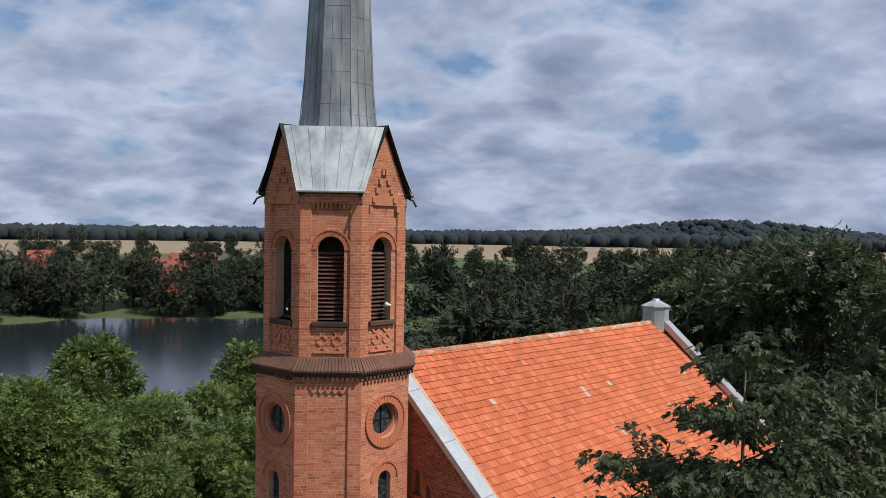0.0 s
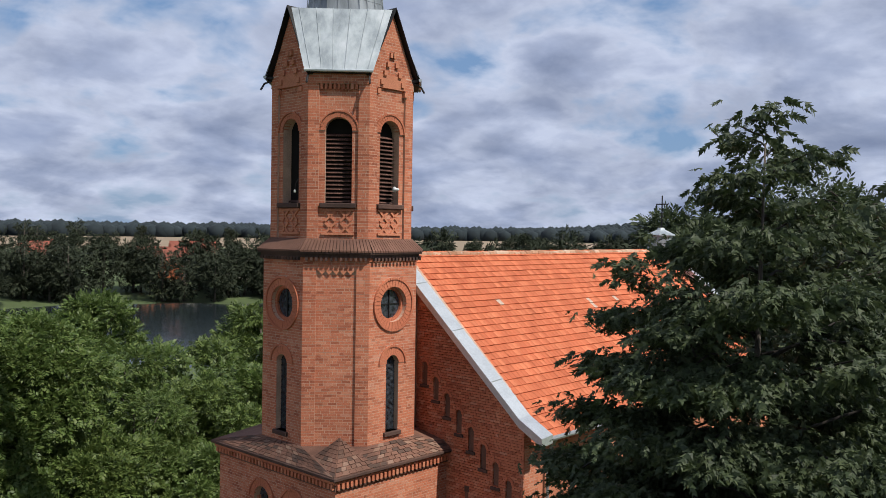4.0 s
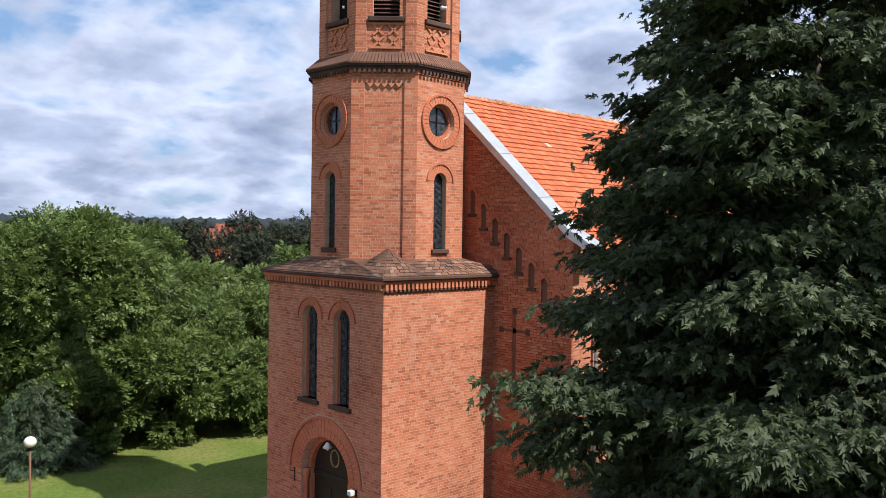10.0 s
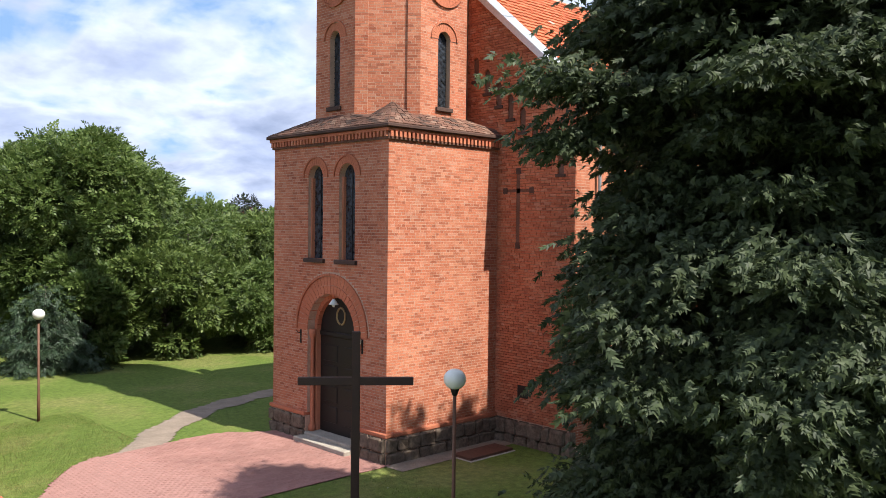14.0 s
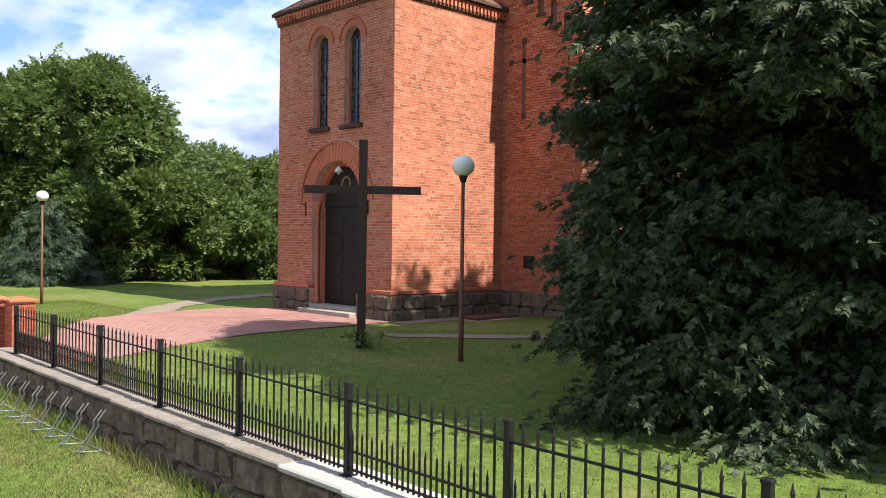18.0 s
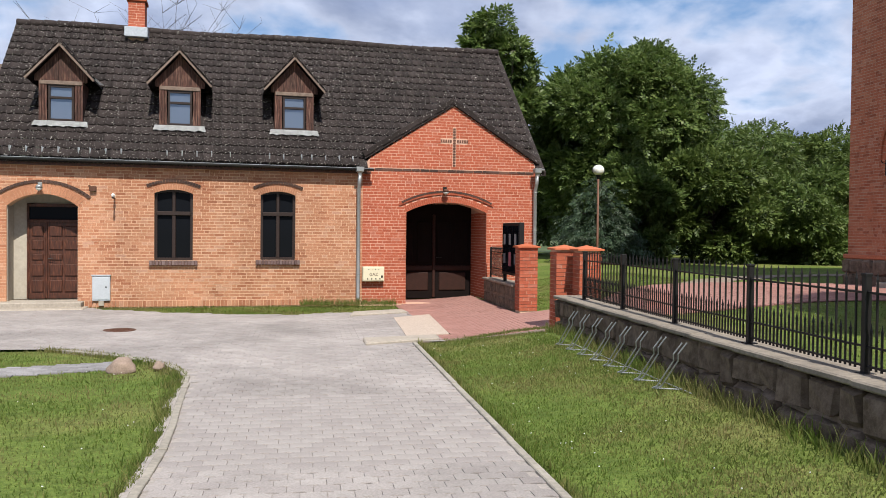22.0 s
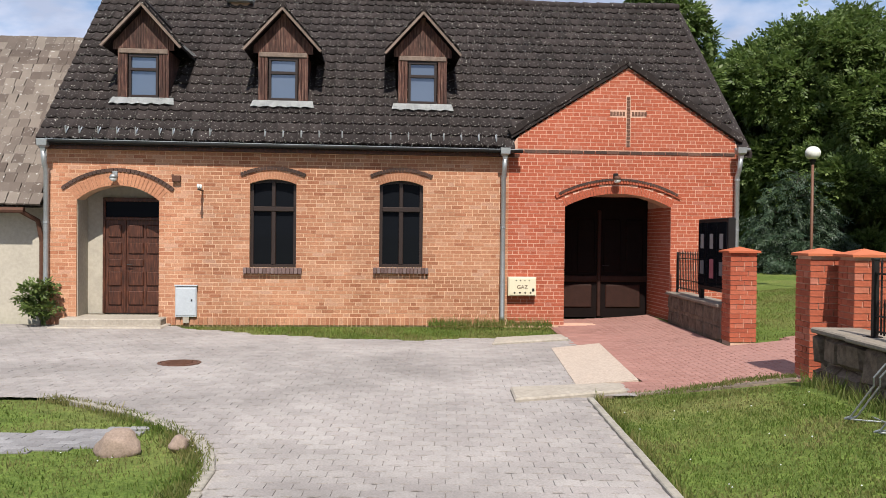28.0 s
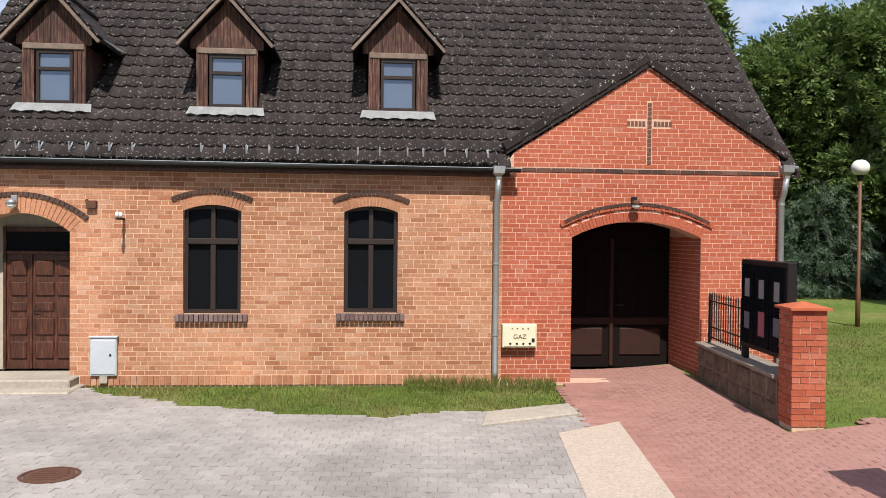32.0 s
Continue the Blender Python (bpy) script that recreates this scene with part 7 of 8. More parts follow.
nb_ = thing("notice_board", pose(4.80, 22.0, 0.0, 0, 0, -90), "black glazed notice board with pinned papers", "notice board")
bm = box(-0.84, 0.84, -0.06, 0.06, 0.86, 2.13, 0.01)
part("case", bm, M_IRON, nb_)
for k in range(3):
    x0 = -0.79 + k * 0.54
    pn = part("pane", box(x0, x0 + 0.49, -0.075, -0.062, 0.93, 2.06), M_GLASS, nb_)
    part("paper", box(x0 + 0.15, x0 + 0.33, -0.082, -0.076, 1.6, 1.86), M_PAPER, pn, "pale pinned sheet")
    if k == 1:
        part("paper", box(x0 + 0.14, x0 + 0.36, -0.082, -0.076, 1.08, 1.42), M_PINK, pn, "pink pinned sheet")
    else:
        part("paper", box(x0 + 0.14, x0 + 0.34, -0.082, -0.076, 1.14, 1.38), M_PAPER2, pn)
for s in (-1, 1):
    part("leg", box(s * 0.78 - 0.035, s * 0.78 + 0.035, -0.035, 0.035, 0.66, 0.9), M_IRON, nb_)


def globe_lamp(x, y, z0, h, r, label):
    g = thing("lamp_post", pose(x, y, z0), label, "lamp post", "globe lamps")
    part("pole", lathe([(0.05, -0.1), (0.05, 0.9), (0.038, 0.95), (0.034, h - r * 2)], 12), M_POLE, g, "", True)
    part("collar", lathe([(0.034, h - 2 * r - 0.12), (0.05, h - 2 * r - 0.1), (0.09, h - 2 * r + 0.03), (0.08, h - 2 * r + 0.05)], 14), M_IRON, g, "", True)
    part("globe", lathe([(0.02 + r * math.sin(a), h - r - r * math.cos(a)) for a in np.linspace(0.25, math.pi - 0.02, 14)], 22), M_GLOBE, g, "milky glass globe", True)


globe_lamp(9.26, 28.55, 0.46, 3.68, 0.17, "brown lamp post with a white glass globe on the lawn")
globe_lamp(10.6, 11.15, 0.55, 3.78, 0.185, "brown lamp post with a milky globe before the church")

wc = thing("wooden_cross", pose(10.36, 13.73, 0.58, 0, 0, -40), "tall dark wooden cross set in the lawn", "cross")
part("upright", box(-0.085, 0.085, -0.07, 0.07, 0.0, 4.2, 0.01), M_CROSSWOOD, wc)
part("crossbar", box(-1.16, 1.16, -0.062, 0.062, 3.12, 3.28, 0.01), M_CROSSWOOD, wc)
part("base_shoe", box(-0.1, 0.1, -0.085, 0.085, -0.1, 0.35, 0.01), M_IRON, wc)

rack = thing("cycle_rack", pose(3.85, 12.6, 0.12, 0, 0, 0), "galvanised steel cycle rack on the grass by the wall", "cycle rack", world_built=True)
for i in range(8):
    y = 14.4 - 0.535 * i
    zz = ground_z(3.85, y) + 0.02
    for dx in (0, 0.055):
        pts = [(3.70 + dx, y + 0.34, zz), (3.74 + dx, y + 0.30, zz + 0.03), (3.84 + dx, y + 0.1, zz + 0.34), (3.82 + dx, y + 0.06, zz + 0.42), (3.89 + dx, y, zz + 0.55)]
        part("hoop", tube(pts, 0.009, 6), M_STEEL, rack)
    part("cross_bar", tube([(3.70, y + 0.34, zz), (4.0, y + 0.2, zz)], 0.008, 6), M_STEEL, rack)
for x in (3.98,):
    part("base_rail", tube([(x, 14.8, ground_z(x, 14.8) + 0.02), (x, 10.6, ground_z(x, 10.6) + 0.02)], 0.008, 6), M_STEEL, rack)

# stones, slab and manhole on the forecourt
own = bmesh.new()
bmesh.ops.create_icosphere(own, subdivisions=3, radius=1.0)
facets = [Vector(p).normalized() for p in ((0.2, -0.5, 0.9), (-0.8, -0.6, 0.3), (0.9, -0.4, 0.5), (-0.3, 0.9, 0.4), (0.3, -1.0, 0.1), (-0.9, 0.2, 0.7), (0.8, 0.7, 0.2))]
for v in own.verts:
    flat = min([0.74 / max(0.05, v.co.dot(f)) for f in facets if v.co.dot(f) > 0.3] + [1.0])
    v.co = v.co * flat * (1 + 0.10 * noise.noise(v.co * 2.3) + 0.05 * noise.noise(v.co * 6))
    v.co = Vector((v.co.x * 0.21, v.co.y * 0.17, v.co.z * 0.15))
bd = part("boulder", own, M_BOULDER, None, "", True)
bd.location = (-2.66, 14.15, -0.03)
tagged(bd, "pinkish rounded boulder lying in the grass", "boulder", "boulders")
b2 = copy_thing(bd, pose(-2.17, 14.25, -0.03, 0, 0, 70) @ Matrix.Diagonal((0.5, 0.55, 0.5, 1)))
own = bmesh.new()
own.faces.new([own.verts.new((x, y, -0.077)) for x, y in ((1.81, 21.0), (1.69, 17.5), (2.55, 17.9), (2.72, 21.7))][::-1])
ext = bmesh.ops.extrude_face_region(own, geom=list(own.faces))
bmesh.ops.translate(own, vec=(0, 0, 0.03), verts=[v for v in ext["geom"] if isinstance(v, bmesh.types.BMVert)])
tagged(part("concrete_slab", own, M_BEIGE), "pale beige washed-concrete slab set in the paving", "slab", kind="structure")
for pts, lb in ((((0.85, 16.35), (2.22, 17.0), (2.25, 17.5), (0.85, 17.1)), "cracked weathered concrete strip at the lane end"), (((0.85, 21.3), (2.25, 22.1), (2.2, 22.75), (0.95, 22.1)), "worn concrete threshold slab before the grass strip")):
    own = bmesh.new()
    own.faces.new([own.verts.new((x, y, -0.12)) for x, y in pts])
    ext = bmesh.ops.extrude_face_region(own, geom=list(own.faces))
    bmesh.ops.translate(own, vec=(0, 0, 0.11), verts=[v for v in ext["geom"] if isinstance(v, bmesh.types.BMVert)])
    bmesh.ops.bevel(own, geom=list(own.edges), offset=0.02, segments=1, affect="EDGES")
    tagged(part("concrete_strip", own, M_CONC), lb, "slab", kind="structure")
mh = thing("manhole_cover", pose(-3.66, 18.93, -0.05), "round rusty iron manhole cover in the paving", "manhole cover")
part("rim", lathe([(0.3, -0.02), (0.3, 0.004), (0.26, 0.006), (0.26, -0.01)], 28), M_RUST, mh)
part("plate", lathe([(0.25, -0.02), (0.25, 0.003)], 28), M_RUST, mh)
for k in range(6):
    part("rib", box(-0.2, 0.2, -0.01, 0.01, 0.002, 0.010), M_RUST, mh).matrix_basis = Matrix.Translation((0, -0.165 + k * 0.066, 0)) @ Matrix.Diagonal((1 - 0.14 * abs(k - 2.5), 1, 1, 1))

# ---- trees, shrubs and the far land ----
def spray(kind, n, rnd):
    """A twig of n leaves as two-triangle blades; the y axis runs along the twig."""
    v, f = [], []
    for i in range(n):
        t = (i + 0.5) / n
        side = 1 if i % 2 else -1
        if kind == "broad":
            L, W, ang = 0.42, 0.19, radians(50) * side * (1 - 0.55 * t)
        elif kind == "needle":
            L, W, ang = 0.34, 0.09, radians(42) * side
        else:
            L, W, ang = 0.5, 0.26, radians(65) * side * (1 - 0.7 * t)
        base = Vector((0, t * 0.85, -0.1 * t * t))
        d = Vector((math.sin(ang), math.cos(ang), rnd.uniform(-0.45, 0.12))).normalized()
        w = d.cross(Vector((rnd.uniform(-.5, .5), rnd.uniform(-.5, .5), 1))).normalized()
        b = len(v)
        v += [base, base + d * L * 0.5 + w * W / 2, base + d * L, base + d * L * 0.5 - w * W / 2]
        f.append((b, b + 1, b + 2, b + 3))
    return np.array([tuple(p) for p in v]), f


def crown(name, centres, dirs, sizes, template, material, parent, seed, tilt=0.5):
    """Leaf twigs at many places, each turned along its own direction."""
    rs = np.random.RandomState(seed)
    tv, tf = template
    n = len(centres)
    d = dirs / np.linalg.norm(dirs, axis=1)[:, None]
    up = np.tile(np.array([0, 0, 1.0]), (n, 1)) + rs.normal(0, tilt, (n, 3))
    x = np.cross(d, up)
    x /= np.linalg.norm(x, axis=1)[:, None] + 1e-9
    z = np.cross(x, d)
    basis = np.stack([x, d, z], 1) * sizes[:, None, None]
    verts = np.einsum("vk,nkj->nvj", tv, basis) + centres[:, None, :]
    quads = np.array(tf)
    faces = (quads[None] + (np.arange(n) * len(tv))[:, None, None]).reshape(-1, quads.shape[1])
    me = bpy.data.meshes.new(name)
    vv = verts.reshape(-1, 3)
    me.vertices.add(len(vv))
    me.vertices.foreach_set("co", vv.astype(np.float32).ravel())
    me.loops.add(faces.size)
    me.loops.foreach_set("vertex_index", faces.astype(np.int32).ravel())
    me.polygons.add(len(faces))
    me.polygons.foreach_set("loop_start", np.arange(0, faces.size, quads.shape[1], dtype=np.int32))
    me.materials.append(material)
    me.update(calc_edges=True)
    ob = new(name, me)
    ob.parent = parent
    return ob


def limb_points(rnd, start, end, bend=0.12, n=5):
    s, e = Vector(start), Vector(end)
    return [tuple(s.lerp(e, i / (n - 1)) + Vector((rnd.uniform(-1, 1), rnd.uniform(-1, 1), rnd.uniform(-0.3, 0.6))) * bend * (e - s).length * math.sin(math.pi * i / (n - 1))) for i in range(n)]


T_BROAD = spray("broad", 7, random.Random(1))
T_MAPLE = spray("maple", 6, random.Random(2))
T_NEEDLE = spray("needle", 9, random.Random(3))


def small_spray(n, rnd):
    """A twig of n small pointed leaves, one triangle each."""
    v, f = [], []
    for i in range(n):
        t = (i + 0.5) / n
        ang = radians(52) * (1 if i % 2 else -1) * (1 - 0.4 * t)
        base = Vector((0, t * 0.9, -0.12 * t * t))
        d = Vector((math.sin(ang), math.cos(ang), rnd.uniform(-0.5, 0.15))).normalized() * 0.44
        w = d.cross(Vector((rnd.uniform(-.5, .5), rnd.uniform(-.5, .5), 1))).normalized() * 0.13
        v += [base - w, base + w, base + d]
        f.append((3 * i, 3 * i + 1, 3 * i + 2))
    return np.array([tuple(p) for p in v]), f


T_SMALL = small_spray(9, random.Random(4))


def broad_tree(x, y, z0, h, rad, leaves, seed, label, material, template, size=0.6, low=0.16, lobes=26, flat=0.8, category="tree", group=""):
    """Trunk, limbs, and a crown of leaf twigs on many uneven lobes."""
    rnd, rs = random.Random(seed), np.random.RandomState(seed)
    t = thing("tree", pose(x, y, z0), label, category, group)
    th = h * 0.62
    part("trunk", tube([(0, 0, -0.3), (0.05, 0, h * 0.2), (0.1 * rnd.uniform(-1, 1), 0.1, h * 0.4), (0.15, 0.1, th), (0.1, 0.05, h * 0.86)], [h * 0.028, h * 0.022, h * 0.018, h * 0.012, h * 0.004], 10), M_BARK, t, "", True)
    cz, ch_ = h * (low + 1) / 2, h * (1 - low) / 2
    cen, rr = [], []
    for i in range(lobes):
        u = rnd.uniform(-0.92, 0.94)
        a = i * 2.399 + rnd.uniform(-0.3, 0.3)
        ring = math.sqrt(max(0.05, 1 - u * u)) * rad * rnd.uniform(0.5, 0.86)
        cen.append((ring * math.cos(a), ring * math.sin(a), cz + u * ch_ * 0.86))
        rr.append(rad * rnd.uniform(0.24, 0.40))
    bm = bmesh.new()
    for c in cen[::2]:
        z = min(max(c[2] * 0.55, h * 0.14), th)
        tube(limb_points(rnd, (0, 0, z), c), [h * 0.009, h * 0.007, h * 0.005, h * 0.004, h * 0.002], 6, bm)
    tagged(part("limb", bm, M_BARK, t, "", True), kind="stuff")
    pick = rs.randint(0, lobes, leaves)
    dirs = rs.normal(0, 1, (leaves, 3))
    dirs[:, 2] = dirs[:, 2] * 0.85 + 0.25
    dirs /= np.linalg.norm(dirs, axis=1)[:, None]
    rr, cen = np.array(rr)[pick], np.array(cen)[pick]
    rad_f = rs.uniform(0.35, 1.0, leaves) ** 0.42
    pos = cen + dirs * (rr * rad_f)[:, None] * np.array([1, 1, flat])
    pos += rs.normal(0, 0.05 * rad, (leaves, 3)) * (rs.uniform(size=leaves) < 0.18)[:, None]
    out = dirs + 0.5 * rs.normal(0, 1, (leaves, 3))
    out[:, 2] -= 0.35
    keep = pos[:, 2] > 0.25
    crown("crown", pos[keep], out[keep], (size * rs.uniform(0.6, 1.25, leaves))[keep], template, material, t, seed + 1)
    return t


def tier_tree(x, y, z0, h, rad, leaves, seed, label, material, template, size=0.5, tops=1, low=0.05, category="tree", profile=None, side=()):
    """A tall pointed tree: whorls of drooping boughs, each feathered with twigs; profile gives (depth below the tip, reach)."""
    rnd, rs = random.Random(seed), np.random.RandomState(seed)
    t = thing("tree", pose(x, y, z0), label, category)
    part("trunk", tube([(0, 0, -0.3), (0.06, 0.03, h * 0.3), (-0.05, 0.06, h * 0.65), (0, 0, h * 0.97)], [h * 0.017, h * 0.011, h * 0.004, 0.012], 10), M_BARK, t, "", True)
    profile = profile or [(0, 0.1), (h * 0.5, rad * 0.62), (h * 0.85, rad), (h, rad * 0.95)]
    deeps, reach = [p[0] for p in profile], [p[1] for p in profile]
    bm = bmesh.new()
    cs, ds, ss = [], [], []
    n = int(h * 20)
    stems = [(0.0, 0.0, 1.0)] + (list(side) if side else []) + [(rad * 0.4 * math.cos(q * 2.4 + seed), rad * 0.4 * math.sin(q * 2.4 + seed), rnd.uniform(0.84, 0.95)) for q in range(0 if side else tops - 1)]
    total = 0.0
    boughs = []
    for i in range(n):
        f = (i + 0.5) / n
        sx, sy, top = stems[i % len(stems)] if f > 0.55 else (0, 0, 1.0)
        z = h * (low + (top - low) * f ** 0.95)
        deep = h * top - z
        a = i * 2.3999 + rnd.uniform(-0.25, 0.25)
        uneven = 1 + 0.12 * math.sin(3 * a + 0.9 * z + seed) + 0.08 * math.sin(2.1 * z + a)
        L = float(np.interp(deep, deeps, reach)) * rnd.uniform(0.66, 1.1) * uneven * (0.7 if (sx or sy) else 1.0) + 0.2
        if side:
            L *= 1 + (0.12 * ease(deep, 4, 9) + 0.34 * ease(deep, 12.5, 15.0)) * max(0.0, math.cos(a - radians(212))) - 0.1 * max(0.0, math.cos(a - radians(120))) * (ease(deep, 3, 6) - ease(deep, 8, 10) + ease(deep, 11, 14))
        boughs.append((f, sx, sy, z, a, L))
        total += L ** 1.5
    for i, (f, sx, sy, z, a, L) in enumerate(boughs):
        rise = 0.55 - 0.75 * (1 - f)
        sp = Vector((sx, sy, z))
        pts = []
        for q in range(6):
            s = q / 5
            pts.append(sp + Vector((math.cos(a) * L * s, math.sin(a) * L * s, L * (rise * s - 0.22 * s * s + 0.06 * math.sin(s * 5 + i)))))
        tube([tuple(p) for p in pts], [0.012 + 0.009 * L * (1 - q / 5) for q in range(6)], 4, bm)
        # side shoots carry the twigs in flat tufts with gaps between them
        shoots = max(4, int(3.6 * L))
        m = max(6, int(leaves * L ** 1.5 / total))
        tufts = []
        for q in range(shoots):
            s = (q + rnd.uniform(0.1, 0.9)) / shoots
            s = 0.12 + 0.88 * s ** 0.75
            k = min(4, int(s * 5))
            p = pts[k].lerp(pts[k + 1], s * 5 - k)
            side = 1 if q % 2 else -1
            w = (0.42 * L * (1.05 - s) + 0.2) * rnd.uniform(0.3, 1.0)
            ang = a + side * rnd.uniform(0.5, 1.0)
            e = p + Vector((math.cos(ang), math.sin(ang), rnd.uniform(-0.28, 0.2))) * w
            tufts.append((e, ang, rnd.uniform(0.16, 0.3) * (0.7 + 0.1 * L)))
        for _ in range(m):
            e, ang, r = rnd.choice(tufts)
            cs.append((e.x + rnd.gauss(0, r), e.y + rnd.gauss(0, r), e.z + rnd.gauss(0, r * 0.42)))
            an = ang + rnd.gauss(0, 0.7)
            ds.append((math.cos(an), math.sin(an), -0.55 + rnd.uniform(-0.45, 0.45)))
            ss.append(size * rnd.uniform(0.6, 1.25))
    tagged(part("bough", bm, M_TWIG, t, "", True), kind="stuff")
    crown("crown", np.array(cs), np.array(ds), np.array(ss), template, material, t, seed + 1, 1.1)
    return t


# the dark tree that stands before the nave, and the one behind it
TALL = [(0, 0.0), (0.9, 0.42), (1.8, 0.95), (3.2, 1.65), (4.8, 2.3), (6.2, 2.7), (9, 3.1), (12.5, 3.2), (14.5, 3.1), (17.5, 2.8)]
tier_tree(12.1, 5.4, 0.55, 17.3, 3.4, 180000, 11, "tall dark pointed tree with dense drooping foliage before the nave", M_LEAF_DARK, T_SMALL, 0.195, 1, 0.05, profile=TALL, side=((0.65, 2.2, 0.89), (-1.2, 0.4, 0.86)))
tier_tree(18.3, 5.4, 0.5, 16.6, 3.6, 52000, 23, "tall dark tree with dense foliage beside the nave", M_LEAF_DARK, T_SMALL, 0.36, 1, 0.05, profile=TALL, side=((-2.2, 0.3, 0.98), (1.5, 0.6, 0.95)))
broad_tree(54.6, 19.7, 0.3, 19.6, 6.0, 7000, 29, "broad dark tree beyond the nave", M_LEAF_DARK, T_BROAD, 0.95)
broad_tree(54.0, 28.5, 0.3, 17.6, 5.0, 5000, 31, "dark tree behind the nave", M_LEAF_DARK, T_BROAD, 0.95)
broad_tree(47.0, 9.0, 0.3, 18.6, 6.5, 7000, 33, "broad dark tree beyond the nave", M_LEAF_DARK, T_BROAD, 0.95)

# walnut tree and shrubs behind the lawn
broad_tree(15.9, 44.0, 0.3, 10.9, 4.8, 40000, 41, "large green leafy tree at the lawn's edge", M_LEAF_MID, T_MAPLE, 0.42, 0.12, 60)
broad_tree(8.5, 40.6, 0.3, 12.6, 1.9, 3000, 43, "green maple behind the house", M_LEAF_MID, T_MAPLE, 0.46, 0.2, 15)
tier_tree(12.6, 37.6, 0.3, 3.9, 1.9, 4200, 47, "dark spruce with low spreading boughs", M_LEAF_PINE, T_NEEDLE, 0.42, 1, 0.02)
HEDGE = [(21.0, 41.5, 7.2, 3.4), (25.5, 43.0, 6.8, 3.6), (30.0, 45.5, 7.2, 3.6), (34.5, 43.5, 7.2, 3.6), (14.6, 38.6, 5.0, 2.3), (18.3, 38.4, 5.8, 2.5), (22.4, 37.8, 4.6, 2.3), (28.0, 39.5, 6.2, 3.0), (39.0, 46.0, 8.0, 4.0), (6.0, 46.0, 7.5, 3.6), (26.5, 52.0, 8.4, 4.4), (34.0, 54.0, 7.4, 4.2), (20.0, 55.0, 8.6, 4.6), (42.5, 56.0, 8.2, 4.2), (12.0, 54.0, 8.0, 4.4), (47.0, 50.0, 9.0, 4.6), (32.5, 35.5, 6.5, 3.0), (37.0, 37.5, 8.0, 3.4)]
for i, (hx_, hy_, hh, hr) in enumerate(HEDGE):
    broad_tree(hx_, hy_, 0.2, hh, hr, 6000 if hy_ < 45 else 3200, 60 + i, "dense green shrub at the edge of the lawn" if hh < 8 else "leafy green tree behind the churchyard", M_LEAF_SHRUB if i % 2 else M_LEAF_MID, T_MAPLE if i % 3 else T_BROAD, 0.42 if hy_ < 45 else 0.56, 0.02, 22, category="shrub" if hh < 8 else "tree", group="trees behind the lawn")
broad_tree(29.2, 63.4, -0.3, 11.4, 3.0, 5000, 91, "tall yellow-green tree near the lake", M_LEAF_MID, T_BROAD, 0.7, 0.1, 22)
broad_tree(43.8, 63.0, -0.3, 9.4, 3.8, 4200, 92, "leafy tree near the lake", M_LEAF_SHRUB, T_BROAD, 0.8, 0.1, 20)

# bare tree behind the house
bt = thing("bare_tree", pose(-8.0, 46.0, 0), "bare thin-branched tree behind the roof", "tree")
rnd = random.Random(77)
part("trunk", tube([(0, 0, 0), (0.2, 0, 4), (0, 0.1, 8)], [0.2, 0.15, 0.09], 8), M_BARK, bt, "", True)
bm = bmesh.new()
for i in range(46):
    a, s = rnd.uniform(0, 6.3), rnd.uniform(4, 8)
    e = (math.cos(a) * rnd.uniform(1.5, 6), math.sin(a) * rnd.uniform(1, 4), rnd.uniform(9, 13))
    pts = limb_points(rnd, (0, 0, s), e, 0.08)
    tube(pts, [0.045, 0.032, 0.022, 0.014, 0.007], 5, bm)
    for j in range(11):
        q = Vector(pts[rnd.randint(1, 4)])
        tube([tuple(q), tuple(q + Vector((rnd.uniform(-1.2, 1.2), rnd.uniform(-1, 1), rnd.uniform(0.3, 1.4))))], [0.011, 0.005], 3, bm)
tagged(part("branches", bm, M_BARK, bt), kind="stuff")

# woods round the lake: a few trees made once and set out many times
protos = []
for i in range(4):
    qx, qy = math.sin(radians(23 + 4 * i)) * 236, math.cos(radians(23 + 4 * i)) * 236
    p = broad_tree(qx, qy, ground_z(qx, qy), 12.5 + 1.2 * i, 4.6 + 0.3 * i, 820, 120 + i, "green waterside tree, darkened for cloud shade", M_LEAF_FAR, T_BROAD, 1.7, 0.03, 18, group="waterside trees")
    protos.append(p)
rnd = random.Random(9)


def polar(az, d):
    return math.sin(radians(az)) * d, math.cos(radians(az)) * d


spots = []
for i in range(34):
    az = 16 + 21 * i / 33 + rnd.uniform(-0.4, 0.4)
    spots.append((az, 224 + rnd.uniform(-6, 14) - 40 * ease(21 - az, 0, 6), rnd.uniform(0.72, 0.98)))
for i in range(40):
    spots.append((rnd.uniform(17, 40), rnd.uniform(250, 420), rnd.uniform(0.5, 0.8)))
for i in range(70):
    spots.append((41 + 36 * i / 69 + rnd.uniform(-0.6, 0.6), rnd.uniform(125, 215), rnd.uniform(0.85, 1.12)))
for i in range(34):
    spots.append((rnd.uniform(36, 78), rnd.uniform(300, 470), rnd.uniform(0.8, 1.1)))
for i in range(64):
    spots.append((rnd.uniform(12, 85), rnd.uniform(480, 660), rnd.uniform(0.5, 0.85)))
for i in range(9):
    spots.append((44 + 4.0 * i + rnd.uniform(-1.5, 1.5), rnd.uniform(70, 108), rnd.uniform(0.85, 1.05)))
for i in range(16):
    spots.append((-22 + 2.4 * i + rnd.uniform(-1, 1), rnd.uniform(80, 130), rnd.uniform(0.8, 1.1)))
spots += [(20.8, 720, 1.15), (21.5, 740, 1.0), (23.7, 700, 1.3), (27.5, 800, 1.2), (33.0, 760, 1.1)]
